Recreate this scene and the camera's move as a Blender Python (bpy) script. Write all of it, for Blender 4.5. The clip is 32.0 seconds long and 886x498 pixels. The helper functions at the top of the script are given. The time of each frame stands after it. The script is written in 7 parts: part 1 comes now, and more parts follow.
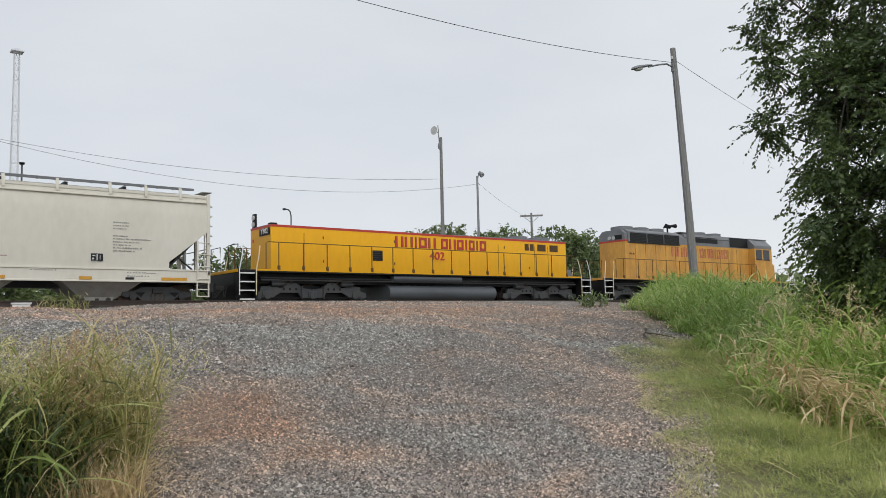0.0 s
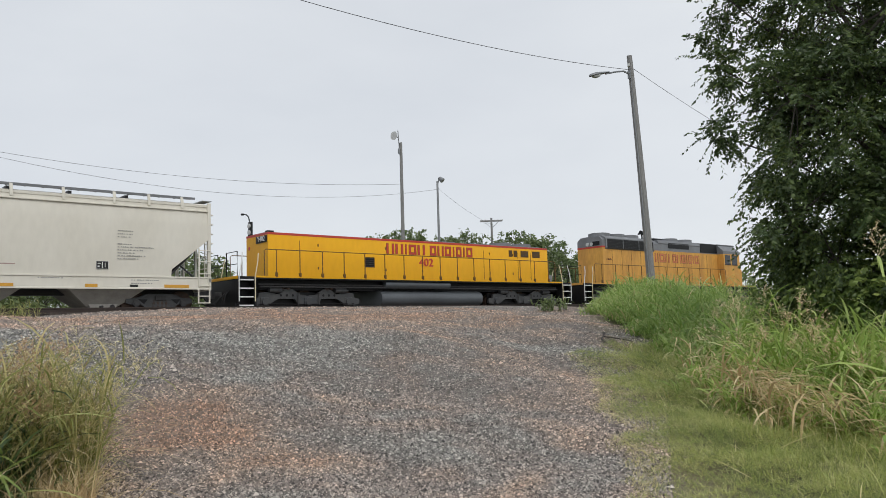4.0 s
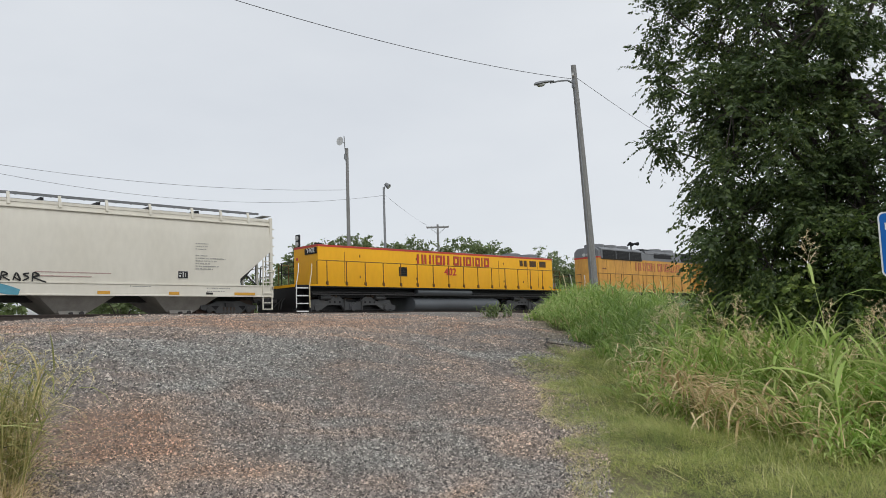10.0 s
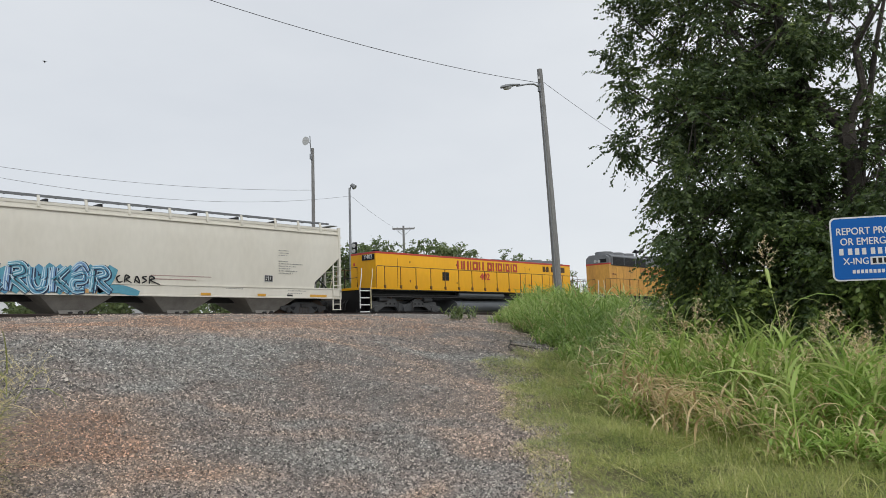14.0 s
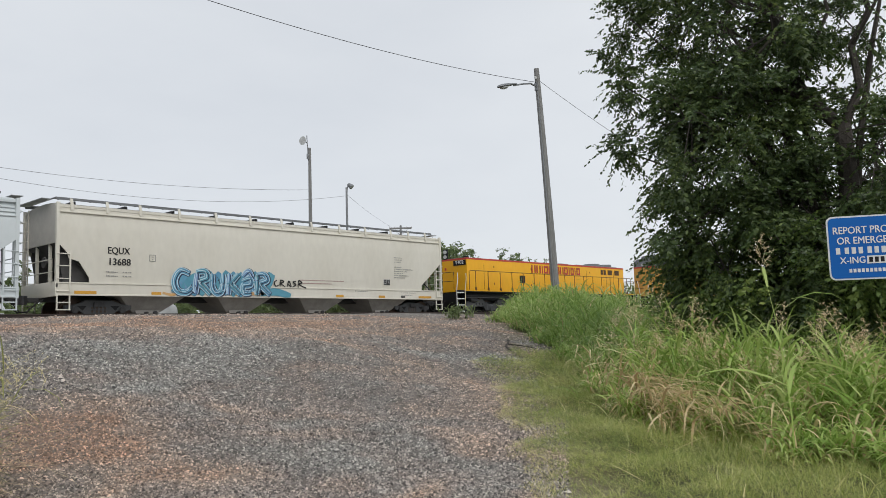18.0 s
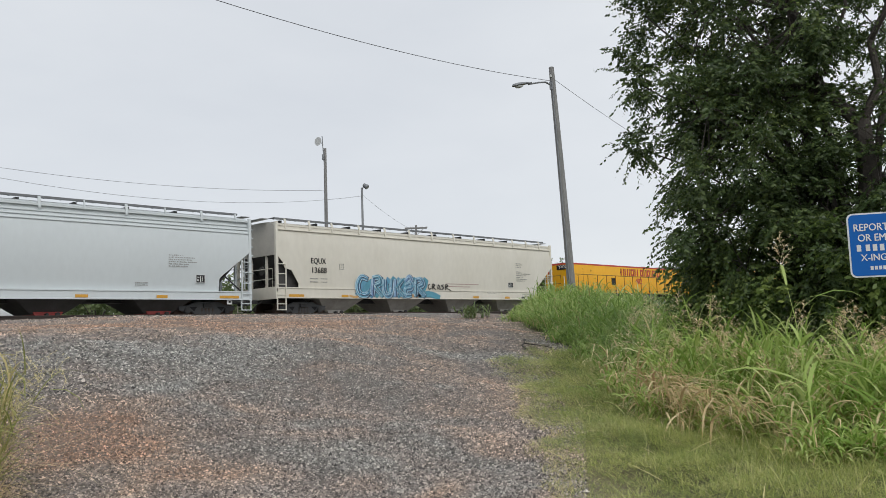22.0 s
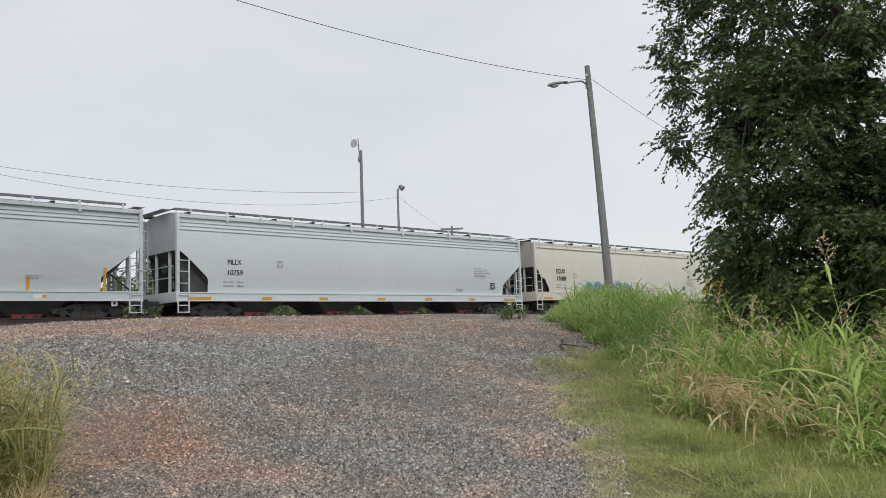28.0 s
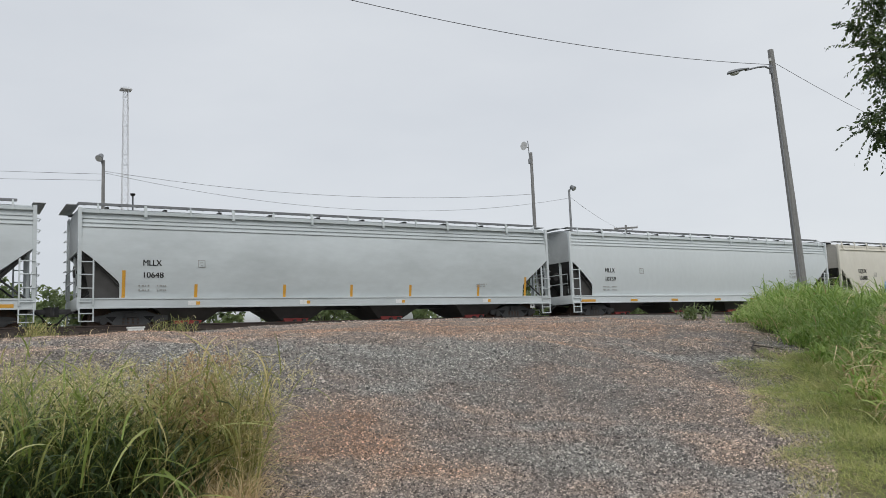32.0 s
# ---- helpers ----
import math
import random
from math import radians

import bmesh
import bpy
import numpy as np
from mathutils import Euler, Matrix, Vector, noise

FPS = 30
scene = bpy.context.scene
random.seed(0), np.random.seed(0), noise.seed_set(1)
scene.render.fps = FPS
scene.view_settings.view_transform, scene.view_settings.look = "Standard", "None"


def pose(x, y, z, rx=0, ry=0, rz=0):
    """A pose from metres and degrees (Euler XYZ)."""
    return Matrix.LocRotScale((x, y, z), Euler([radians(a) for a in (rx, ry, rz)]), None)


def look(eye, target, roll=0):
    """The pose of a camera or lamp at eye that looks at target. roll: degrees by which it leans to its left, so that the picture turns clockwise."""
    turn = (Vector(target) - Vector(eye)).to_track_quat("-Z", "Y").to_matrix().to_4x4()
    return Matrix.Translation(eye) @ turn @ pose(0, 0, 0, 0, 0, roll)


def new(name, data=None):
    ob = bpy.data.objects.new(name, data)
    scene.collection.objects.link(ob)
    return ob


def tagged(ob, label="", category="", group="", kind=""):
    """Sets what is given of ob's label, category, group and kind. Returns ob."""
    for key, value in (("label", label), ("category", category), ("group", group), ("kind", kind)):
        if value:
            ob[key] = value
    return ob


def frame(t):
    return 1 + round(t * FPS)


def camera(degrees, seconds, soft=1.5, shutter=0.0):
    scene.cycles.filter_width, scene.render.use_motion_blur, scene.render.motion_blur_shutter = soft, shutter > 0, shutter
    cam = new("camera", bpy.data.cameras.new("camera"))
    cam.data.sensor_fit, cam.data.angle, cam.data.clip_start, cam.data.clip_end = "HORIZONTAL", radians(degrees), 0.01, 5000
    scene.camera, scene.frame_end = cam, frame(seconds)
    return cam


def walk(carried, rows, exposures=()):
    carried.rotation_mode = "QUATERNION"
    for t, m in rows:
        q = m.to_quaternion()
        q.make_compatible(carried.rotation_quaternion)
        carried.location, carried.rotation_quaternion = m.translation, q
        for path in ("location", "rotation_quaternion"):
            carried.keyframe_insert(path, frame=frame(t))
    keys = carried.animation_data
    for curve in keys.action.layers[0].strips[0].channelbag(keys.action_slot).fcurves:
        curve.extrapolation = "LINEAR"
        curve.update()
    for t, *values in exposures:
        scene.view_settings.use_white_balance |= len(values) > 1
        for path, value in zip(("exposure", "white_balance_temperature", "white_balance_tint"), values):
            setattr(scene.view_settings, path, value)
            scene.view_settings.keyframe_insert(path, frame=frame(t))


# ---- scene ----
# The world: x along the rails, y across them, z = 0 at the camera's height.
cam = camera(57.70, 32.0, soft=0.8)
PATH = (
    (0, -0.000, 0.000, -0.000, 5.23, 1.30, -37.85),
    (0.5, 0.005, 0.001, -0.003, 5.25, 1.32, -38.22),
    (1, 0.009, 0.003, -0.003, 5.25, 1.37, -38.60),
    (1.5, 0.012, 0.002, -0.001, 5.25, 1.43, -38.95),
    (2, 0.015, 0.004, 0.000, 5.27, 1.49, -39.29),
    (2.5, 0.017, 0.001, 0.003, 5.33, 1.53, -39.62),
    (3, 0.015, -0.003, 0.004, 5.40, 1.56, -39.97),
    (3.5, 0.015, -0.009, -0.001, 5.47, 1.62, -40.31),
    (5.5, 0.033, -0.013, 0.005, 5.64, 1.94, -41.60),
    (6, 0.028, -0.016, 0.004, 5.66, 1.96, -41.96),
    (6.5, 0.029, -0.019, 0.002, 5.68, 1.96, -42.34),
    (7, 0.030, -0.024, 0.003, 5.71, 1.96, -42.71),
    (7.5, 0.034, -0.027, 0.005, 5.76, 1.96, -43.07),
    (8, 0.037, -0.027, 0.005, 5.81, 1.95, -43.38),
    (8.5, 0.036, -0.028, 0.004, 5.84, 1.93, -43.64),
    (9, 0.041, -0.026, 0.004, 5.84, 1.92, -43.89),
    (9.5, 0.045, -0.027, 0.006, 5.83, 1.92, -44.15),
    (10, 0.049, -0.028, 0.005, 5.85, 1.90, -44.44),
    (10.5, 0.051, -0.032, 0.005, 5.89, 1.86, -44.75),
    (11, 0.051, -0.038, 0.004, 5.93, 1.82, -45.07),
    (11.5, 0.053, -0.041, 0.005, 5.96, 1.78, -45.42),
    (12, 0.054, -0.042, 0.004, 5.96, 1.73, -45.76),
    (12.5, 0.055, -0.041, 0.004, 5.95, 1.71, -46.08),
    (13, 0.058, -0.041, 0.004, 5.93, 1.71, -46.38),
    (13.5, 0.059, -0.042, 0.003, 5.92, 1.68, -46.67),
    (14, 0.060, -0.044, 0.004, 5.89, 1.63, -46.92),
    (14.5, 0.061, -0.041, 0.002, 5.87, 1.62, -47.12),
    (16.5, 0.071, -0.035, 0.003, 5.67, 1.75, -47.31),
    (17, 0.068, -0.038, 0.004, 5.72, 1.78, -47.27),
    (17.5, 0.063, -0.042, 0.005, 5.79, 1.78, -47.21),
    (18, 0.061, -0.043, 0.005, 5.85, 1.75, -47.11),
    (18.5, 0.056, -0.040, 0.004, 5.88, 1.73, -47.00),
    (19, 0.055, -0.039, 0.002, 5.88, 1.73, -46.85),
    (19.5, 0.056, -0.039, 0.002, 5.87, 1.78, -46.69),
    (20, 0.056, -0.040, 0.003, 5.86, 1.83, -46.53),
    (20.5, 0.056, -0.039, 0.002, 5.86, 1.85, -46.39),
    (21, 0.058, -0.037, 0.003, 5.86, 1.87, -46.26),
    (21.5, 0.057, -0.037, 0.004, 5.86, 1.91, -46.12),
    (22, 0.056, -0.039, 0.004, 5.86, 1.96, -45.98),
    (22.5, 0.057, -0.040, 0.005, 5.83, 2.01, -45.84),
    (23, 0.057, -0.040, 0.005, 5.77, 2.01, -45.72),
    (23.5, 0.054, -0.040, 0.003, 5.70, 2.00, -45.58),
    (24, 0.053, -0.039, 0.003, 5.65, 1.99, -45.43),
    (24.5, 0.055, -0.035, 0.002, 5.63, 2.04, -45.26),
    (26.5, 0.049, -0.041, 0.008, 5.91, 2.17, -44.70),
    (27, 0.050, -0.039, 0.007, 5.94, 2.11, -44.46),
    (27.5, 0.044, -0.035, 0.009, 5.96, 2.07, -44.07),
    (28, 0.038, -0.031, 0.008, 6.00, 2.06, -43.41),
    (28.5, 0.033, -0.027, 0.006, 6.04, 2.09, -42.44),
    (29, 0.021, -0.021, 0.008, 6.07, 2.15, -41.23),
    (29.5, 0.008, -0.017, 0.009, 6.10, 2.20, -39.80),
    (30, -0.001, -0.011, 0.011, 6.17, 2.24, -38.18),
    (30.5, -0.009, -0.002, 0.012, 6.28, 2.29, -36.46),
    (31, -0.025, 0.008, 0.010, 6.41, 2.35, -34.67),
    (31.5, -0.037, 0.027, 0.005, 6.54, 2.34, -32.89),
    (32, -0.039, 0.045, -0.000, 6.64, 2.29, -31.14),
)
walk(cam, [(t, pose(x, y, z, 90 + p, r, w)) for t, x, y, z, p, r, w in PATH], exposures=((0, 0.0), (28, 0.0), (31, -0.05), (32, -0.06)))

# the train's run: seconds, metres along the rails of the first hopper's leading end
RUN = (
    (0, 11.62), (0.5, 11.81), (1, 12.01), (1.5, 12.23), (2, 12.48), (2.5, 12.73), (3, 12.96), (3.5, 13.14),
    (5.5, 14.42), (6, 14.81), (6.5, 15.22), (7, 15.64), (7.5, 16.09), (8, 16.56), (8.5, 17.06), (9, 17.59),
    (9.5, 18.15), (10, 18.73), (10.5, 19.36), (11, 20.00), (11.5, 20.67), (12, 21.36), (12.5, 22.08), (13, 22.82),
    (13.5, 23.60), (14, 24.41), (14.5, 25.23), (16.5, 28.78), (17, 29.71), (17.5, 30.65), (18, 31.59), (18.5, 32.56),
    (19, 33.57), (19.5, 34.58), (20, 35.63), (20.5, 36.71), (21, 37.83), (21.5, 38.96), (22, 40.11), (22.5, 41.29),
    (23, 42.48), (23.5, 43.68), (24, 44.91), (24.5, 46.15), (26.5, 51.29), (27, 52.54), (27.5, 53.83), (28, 55.12),
    (28.5, 56.39), (29, 57.69), (29.5, 59.02), (30, 60.39), (30.5, 61.73), (31, 63.11), (31.5, 64.64), (32, 66.13),
)

# ---- light ----
world = bpy.data.worlds.new("overcast_sky")
scene.world = world
world.use_nodes = True
wn, wl = world.node_tree.nodes, world.node_tree.links
wn.clear()
w_out = wn.new("ShaderNodeOutputWorld")
w_mix = wn.new("ShaderNodeMixShader")
w_sky_bg, w_cloud_bg = wn.new("ShaderNodeBackground"), wn.new("ShaderNodeBackground")
w_sky = wn.new("ShaderNodeTexSky")
w_sky.sky_type = "NISHITA"
w_sky.sun_disc = False
w_sky.sun_elevation, w_sky.sun_rotation = radians(43), radians(205)
w_sky_bg.inputs["Strength"].default_value = 0.1
w_tc, w_map = wn.new("ShaderNodeTexCoord"), wn.new("ShaderNodeMapping")
w_map.inputs["Scale"].default_value = (1.0, 1.0, 2.6)
w_noise = wn.new("ShaderNodeTexNoise")
w_noise.inputs["Scale"].default_value, w_noise.inputs["Detail"].default_value = 2.2, 6
w_noise.inputs["Roughness"].default_value = 0.52
w_ramp = wn.new("ShaderNodeValToRGB")
w_ramp.color_ramp.elements[0].position, w_ramp.color_ramp.elements[1].position = 0.3, 0.72
w_ramp.color_ramp.elements[0].color = (0.68, 0.715, 0.765, 1)
w_ramp.color_ramp.elements[1].color = (0.80, 0.83, 0.865, 1)
w_cloud_bg.inputs["Strength"].default_value = 1.0
w_mix.inputs[0].default_value = 0.93
wl.new(w_tc.outputs["Generated"], w_map.inputs["Vector"])
wl.new(w_map.outputs[0], w_noise.inputs["Vector"])
w_east, w_sum = wn.new("ShaderNodeVectorMath"), wn.new("ShaderNodeMath")
w_east.operation, w_sum.operation = "DOT_PRODUCT", "MULTIPLY_ADD"
w_east.inputs[1].default_value = (0.36, -0.06, 0.0)
w_sum.inputs[1].default_value = 0.8
wl.new(w_tc.outputs["Generated"], w_east.inputs[0])
wl.new(w_noise.outputs["Fac"], w_sum.inputs[0])
wl.new(w_east.outputs["Value"], w_sum.inputs[2])
wl.new(w_sum.outputs[0], w_ramp.inputs[0])
wl.new(w_ramp.outputs[0], w_cloud_bg.inputs["Color"])
wl.new(w_sky.outputs[0], w_sky_bg.inputs["Color"])
wl.new(w_sky_bg.outputs[0], w_mix.inputs[1])
wl.new(w_cloud_bg.outputs[0], w_mix.inputs[2])
wl.new(w_mix.outputs[0], w_out.inputs["Surface"])

sun = new("sun", bpy.data.lights.new("sun", "SUN"))
sun.data.energy, sun.data.angle, sun.data.color = 1.5, radians(40), (1.0, 0.97, 0.93)
sun.matrix_world = look((-12, -26, 27), (0, 0, 0))


# ---- materials ----
def mat(name, color, rough=0.6, metal=0.0, color2=None, scale=3.0, contrast=0.5, fine=0.0, fine_scale=60.0,
        bump=0.0, bump_scale=80.0, piece=0.0, island=0.0, stretch=(1, 1, 1), translucent=0.0, coat=0.0, spec=0.5):
    """A surface with large stains (color2), fine grain, relief and a change of tone from piece to piece."""
    m = bpy.data.materials.new(name)
    m.use_nodes = True
    n, l = m.node_tree.nodes, m.node_tree.links
    b = n["Principled BSDF"]
    b.inputs["Roughness"].default_value, b.inputs["Metallic"].default_value = rough, metal
    b.inputs["Coat Weight"].default_value = coat
    b.inputs["Specular IOR Level"].default_value = spec
    tc, mp = n.new("ShaderNodeTexCoord"), n.new("ShaderNodeMapping")
    mp.inputs["Scale"].default_value = stretch
    l.new(tc.outputs["Object"], mp.inputs["Vector"])
    c2 = color2 or tuple(c * 0.72 for c in color)
    nz = n.new("ShaderNodeTexNoise")
    nz.inputs["Scale"].default_value, nz.inputs["Detail"].default_value, nz.inputs["Roughness"].default_value = scale, 7, 0.62
    l.new(mp.outputs[0], nz.inputs["Vector"])
    rp = n.new("ShaderNodeValToRGB")
    rp.color_ramp.elements[0].position, rp.color_ramp.elements[1].position = 0.5 - contrast / 2 + 0.08, 0.5 + contrast / 2 + 0.08
    rp.color_ramp.elements[0].color, rp.color_ramp.elements[1].color = (*color, 1), (*c2, 1)
    l.new(nz.outputs["Fac"], rp.inputs[0])
    out = rp.outputs[0]
    if fine:
        fz = n.new("ShaderNodeTexNoise")
        fz.inputs["Scale"].default_value, fz.inputs["Detail"].default_value = fine_scale, 4
        l.new(mp.outputs[0], fz.inputs["Vector"])
        mr = n.new("ShaderNodeMapRange")
        mr.inputs["From Min"].default_value, mr.inputs["From Max"].default_value = 0.3, 0.7
        mr.inputs["To Min"].default_value, mr.inputs["To Max"].default_value = 1 - fine, 1 + fine
        l.new(fz.outputs["Fac"], mr.inputs["Value"])
        hv = n.new("ShaderNodeHueSaturation")
        l.new(mr.outputs[0], hv.inputs["Value"])
        l.new(out, hv.inputs["Color"])
        out = hv.outputs[0]
    for amount, node, socket in ((piece, "ShaderNodeObjectInfo", "Random"), (island, "ShaderNodeNewGeometry", "Random Per Island")):
        if amount:
            oi = n.new(node)
            mr = n.new("ShaderNodeMapRange")
            mr.inputs["To Min"].default_value, mr.inputs["To Max"].default_value = 1 - amount, 1 + amount
            l.new(oi.outputs[socket], mr.inputs["Value"])
            hv = n.new("ShaderNodeHueSaturation")
            l.new(mr.outputs[0], hv.inputs["Value"])
            l.new(out, hv.inputs["Color"])
            out = hv.outputs[0]
    l.new(out, b.inputs["Base Color"])
    if bump:
        bz, bp = n.new("ShaderNodeTexNoise"), n.new("ShaderNodeBump")
        bz.inputs["Scale"].default_value, bz.inputs["Detail"].default_value = bump_scale, 5
        bp.inputs["Strength"].default_value, bp.inputs["Distance"].default_value = bump, 0.02
        l.new(mp.outputs[0], bz.inputs["Vector"])
        l.new(bz.outputs["Fac"], bp.inputs["Height"])
        l.new(bp.outputs[0], b.inputs["Normal"])
    if translucent:
        tr, mx = n.new("ShaderNodeBsdfTranslucent"), n.new("ShaderNodeMixShader")
        l.new(out, tr.inputs["Color"])
        mx.inputs[0].default_value = translucent
        l.new(b.outputs[0], mx.inputs[1])
        l.new(tr.outputs[0], mx.inputs[2])
        l.new(mx.outputs[0], n["Material Output"].inputs["Surface"])
    return m


def blade_mat(name, colors, rough=0.45, translucent=0.42, scale=0.7, gloss=0.5):
    """Leaves and blades: a colour for each island from a ramp, with drifts over the ground."""
    m = bpy.data.materials.new(name)
    m.use_nodes = True
    n, l = m.node_tree.nodes, m.node_tree.links
    b = n["Principled BSDF"]
    b.inputs["Roughness"].default_value = rough
    b.inputs["Specular IOR Level"].default_value = gloss
    geo, tc, nz = n.new("ShaderNodeNewGeometry"), n.new("ShaderNodeTexCoord"), n.new("ShaderNodeTexNoise")
    nz.inputs["Scale"].default_value, nz.inputs["Detail"].default_value = scale, 3
    l.new(tc.outputs["Object"], nz.inputs["Vector"])
    add = n.new("ShaderNodeMath")
    add.operation = "MULTIPLY_ADD"
    add.inputs[1].default_value = 0.62
    sub = n.new("ShaderNodeMapRange")
    sub.inputs["From Min"].default_value, sub.inputs["From Max"].default_value = 0.3, 0.7
    sub.inputs["To Min"].default_value, sub.inputs["To Max"].default_value = 0.0, 0.38
    l.new(nz.outputs["Fac"], sub.inputs["Value"])
    l.new(geo.outputs["Random Per Island"], add.inputs[0])
    l.new(sub.outputs[0], add.inputs[2])
    rp = n.new("ShaderNodeValToRGB")
    e = rp.color_ramp.elements
    while len(e) < len(colors):
        e.new(0.5)
    for i, (p, c) in enumerate(colors):
        e[i].position, e[i].color = p, (*c, 1)
    l.new(add.outputs[0], rp.inputs[0])
    l.new(rp.outputs[0], b.inputs["Base Color"])
    tr, mx = n.new("ShaderNodeBsdfTranslucent"), n.new("ShaderNodeMixShader")
    l.new(rp.outputs[0], tr.inputs["Color"])
    mx.inputs[0].default_value = translucent
    l.new(b.outputs[0], mx.inputs[1])
    l.new(tr.outputs[0], mx.inputs[2])
    l.new(mx.outputs[0], n["Material Output"].inputs["Surface"])
    return m


BEIGE = mat("beige_car_paint", (0.69, 0.665, 0.585), 0.45, color2=(0.61, 0.58, 0.495), scale=0.55, fine=0.03, fine_scale=5, stretch=(1, 1, 0.45))
GREY_W = mat("pale_grey_car_paint", (0.60, 0.645, 0.655), 0.42, color2=(0.555, 0.60, 0.61), scale=0.4, fine=0.02, fine_scale=5, stretch=(1, 1, 0.5))
GREY_D = mat("weathered_grey_car_paint", (0.53, 0.575, 0.585), 0.27, color2=(0.40, 0.435, 0.44), scale=0.45, contrast=0.4, fine=0.03, fine_scale=4, stretch=(0.6, 1, 1.6))
# near-black grey of the slanting end sheets, brake gear and grey cars' bays
DARKGREY = mat("dark_grey_sheet", (0.085, 0.083, 0.081), 0.8, color2=(0.04, 0.038, 0.036), scale=1.5, fine=0.15)
GALV = mat("galvanised_steel", (0.45, 0.47, 0.48), 0.45, 0.5, scale=4, fine=0.1)
WALK = mat("running_board_grating", (0.20, 0.21, 0.22), 0.6, 0.3, scale=5, fine=0.15)
TRUCK = mat("dusty_cast_steel", (0.034, 0.035, 0.038), 0.55, 0.1, color2=(0.062, 0.060, 0.057), scale=3, fine=0.2, bump=0.3, bump_scale=30)
WHEEL = mat("rusty_wheel_steel", (0.06, 0.045, 0.038), 0.6, 0.5, color2=(0.11, 0.065, 0.04), scale=6, fine=0.2)
GATE = mat("red_gate_paint", (0.42, 0.055, 0.05), 0.55, color2=(0.26, 0.05, 0.045), scale=5, fine=0.12)
BLACK = mat("black_paint", (0.009, 0.009, 0.010), 0.5, scale=5, fine=0.1, spec=0.3)
RUBBER = mat("hose_rubber", (0.02, 0.02, 0.02), 0.8)
YEL = mat("locomotive_yellow", (0.78, 0.40, 0.006), 0.4, color2=(0.70, 0.345, 0.008), scale=0.6, fine=0.03, fine_scale=6, stretch=(1, 1, 0.4), spec=0.3)
YEL2 = mat("faded_locomotive_yellow", (0.66, 0.35, 0.075), 0.5, color2=(0.44, 0.22, 0.06), scale=1.3, contrast=0.45, fine=0.10, fine_scale=9, stretch=(1.4, 1, 0.35), spec=0.3)
LGREY = mat("locomotive_grey", (0.20, 0.21, 0.225), 0.5, color2=(0.12, 0.125, 0.13), scale=1.2, fine=0.1)
TANK = mat("tank_grey", (0.09, 0.10, 0.11), 0.3, color2=(0.055, 0.06, 0.066), scale=1.2, fine=0.12, stretch=(0.5, 1, 2))
LTRUCK = mat("dusty_truck_frame", (0.042, 0.045, 0.049), 0.42, 0.1, color2=(0.078, 0.076, 0.073), scale=2.2, fine=0.22, bump=0.3, bump_scale=30)
CREAM = mat("cream_grab_paint", (0.72, 0.62, 0.36), 0.5, color2=(0.6, 0.56, 0.45), scale=6, fine=0.08)
RED = mat("red_stripe", (0.52, 0.045, 0.03), 0.45, color2=(0.42, 0.045, 0.03), scale=2, fine=0.06)
BROWN = mat("shaded_louvre", (0.12, 0.055, 0.008), 0.6, scale=6, fine=0.1)
FADED = mat("faded_red", (0.50, 0.13, 0.06), 0.5, color2=(0.56, 0.22, 0.08), scale=1.5, contrast=0.6)
DARKRED = mat("dark_letter_edge", (0.16, 0.05, 0.02), 0.5)
REFLECT = mat("yellow_reflector", (0.66, 0.34, 0.04), 0.45, scale=10, fine=0.08)
WHITE = mat("white_paint", (0.72, 0.73, 0.72), 0.5, scale=4, fine=0.06)
STENCIL = mat("black_stencil", (0.012, 0.012, 0.012), 0.6)
FAINT = mat("faint_stencil", (0.31, 0.31, 0.295), 0.6)
WARN = mat("faded_red_warning", (0.42, 0.30, 0.27), 0.6, scale=6, fine=0.1)
GLASS = mat("dark_glass", (0.02, 0.022, 0.025), 0.08)
WOOD = mat("weathered_pole_wood", (0.255, 0.255, 0.25), 0.85, color2=(0.145, 0.143, 0.14), scale=4, fine=0.25, fine_scale=30, bump=0.5, bump_scale=25, stretch=(3, 3, 0.25))
STEEL = mat("dull_steel", (0.28, 0.29, 0.30), 0.5, 0.6, scale=6, fine=0.1)
LAMPGREY = mat("lamp_housing", (0.22, 0.23, 0.24), 0.45, 0.3, scale=8, fine=0.08)
LENS = mat("lamp_lens", (0.55, 0.56, 0.55), 0.2)
WIRE = mat("cable", (0.03, 0.03, 0.033), 0.6)
RAIL = mat("rusty_rail", (0.06, 0.045, 0.038), 0.6, 0.4, color2=(0.04, 0.033, 0.03), scale=6, fine=0.2)
TIE = mat("creosoted_timber", (0.07, 0.058, 0.048), 0.9, color2=(0.12, 0.10, 0.085), scale=3, fine=0.25, bump=0.5, stretch=(4, 0.5, 4), piece=0.25)
BLUE = mat("sign_blue", (0.006, 0.115, 0.42), 0.45, color2=(0.006, 0.10, 0.38), scale=4, spec=0.2)
BARK = mat("bark", (0.05, 0.042, 0.036), 0.9, color2=(0.085, 0.075, 0.065), scale=6, fine=0.3, bump=0.8, bump_scale=20)
CONCRETE = mat("pale_panel", (0.62, 0.64, 0.65), 0.7, color2=(0.5, 0.52, 0.53), scale=1.2, fine=0.08)
# distance haze over the tower is put into this pale colour
TOWER = mat("hazed_tower_grey", (0.74, 0.765, 0.80), 0.7)
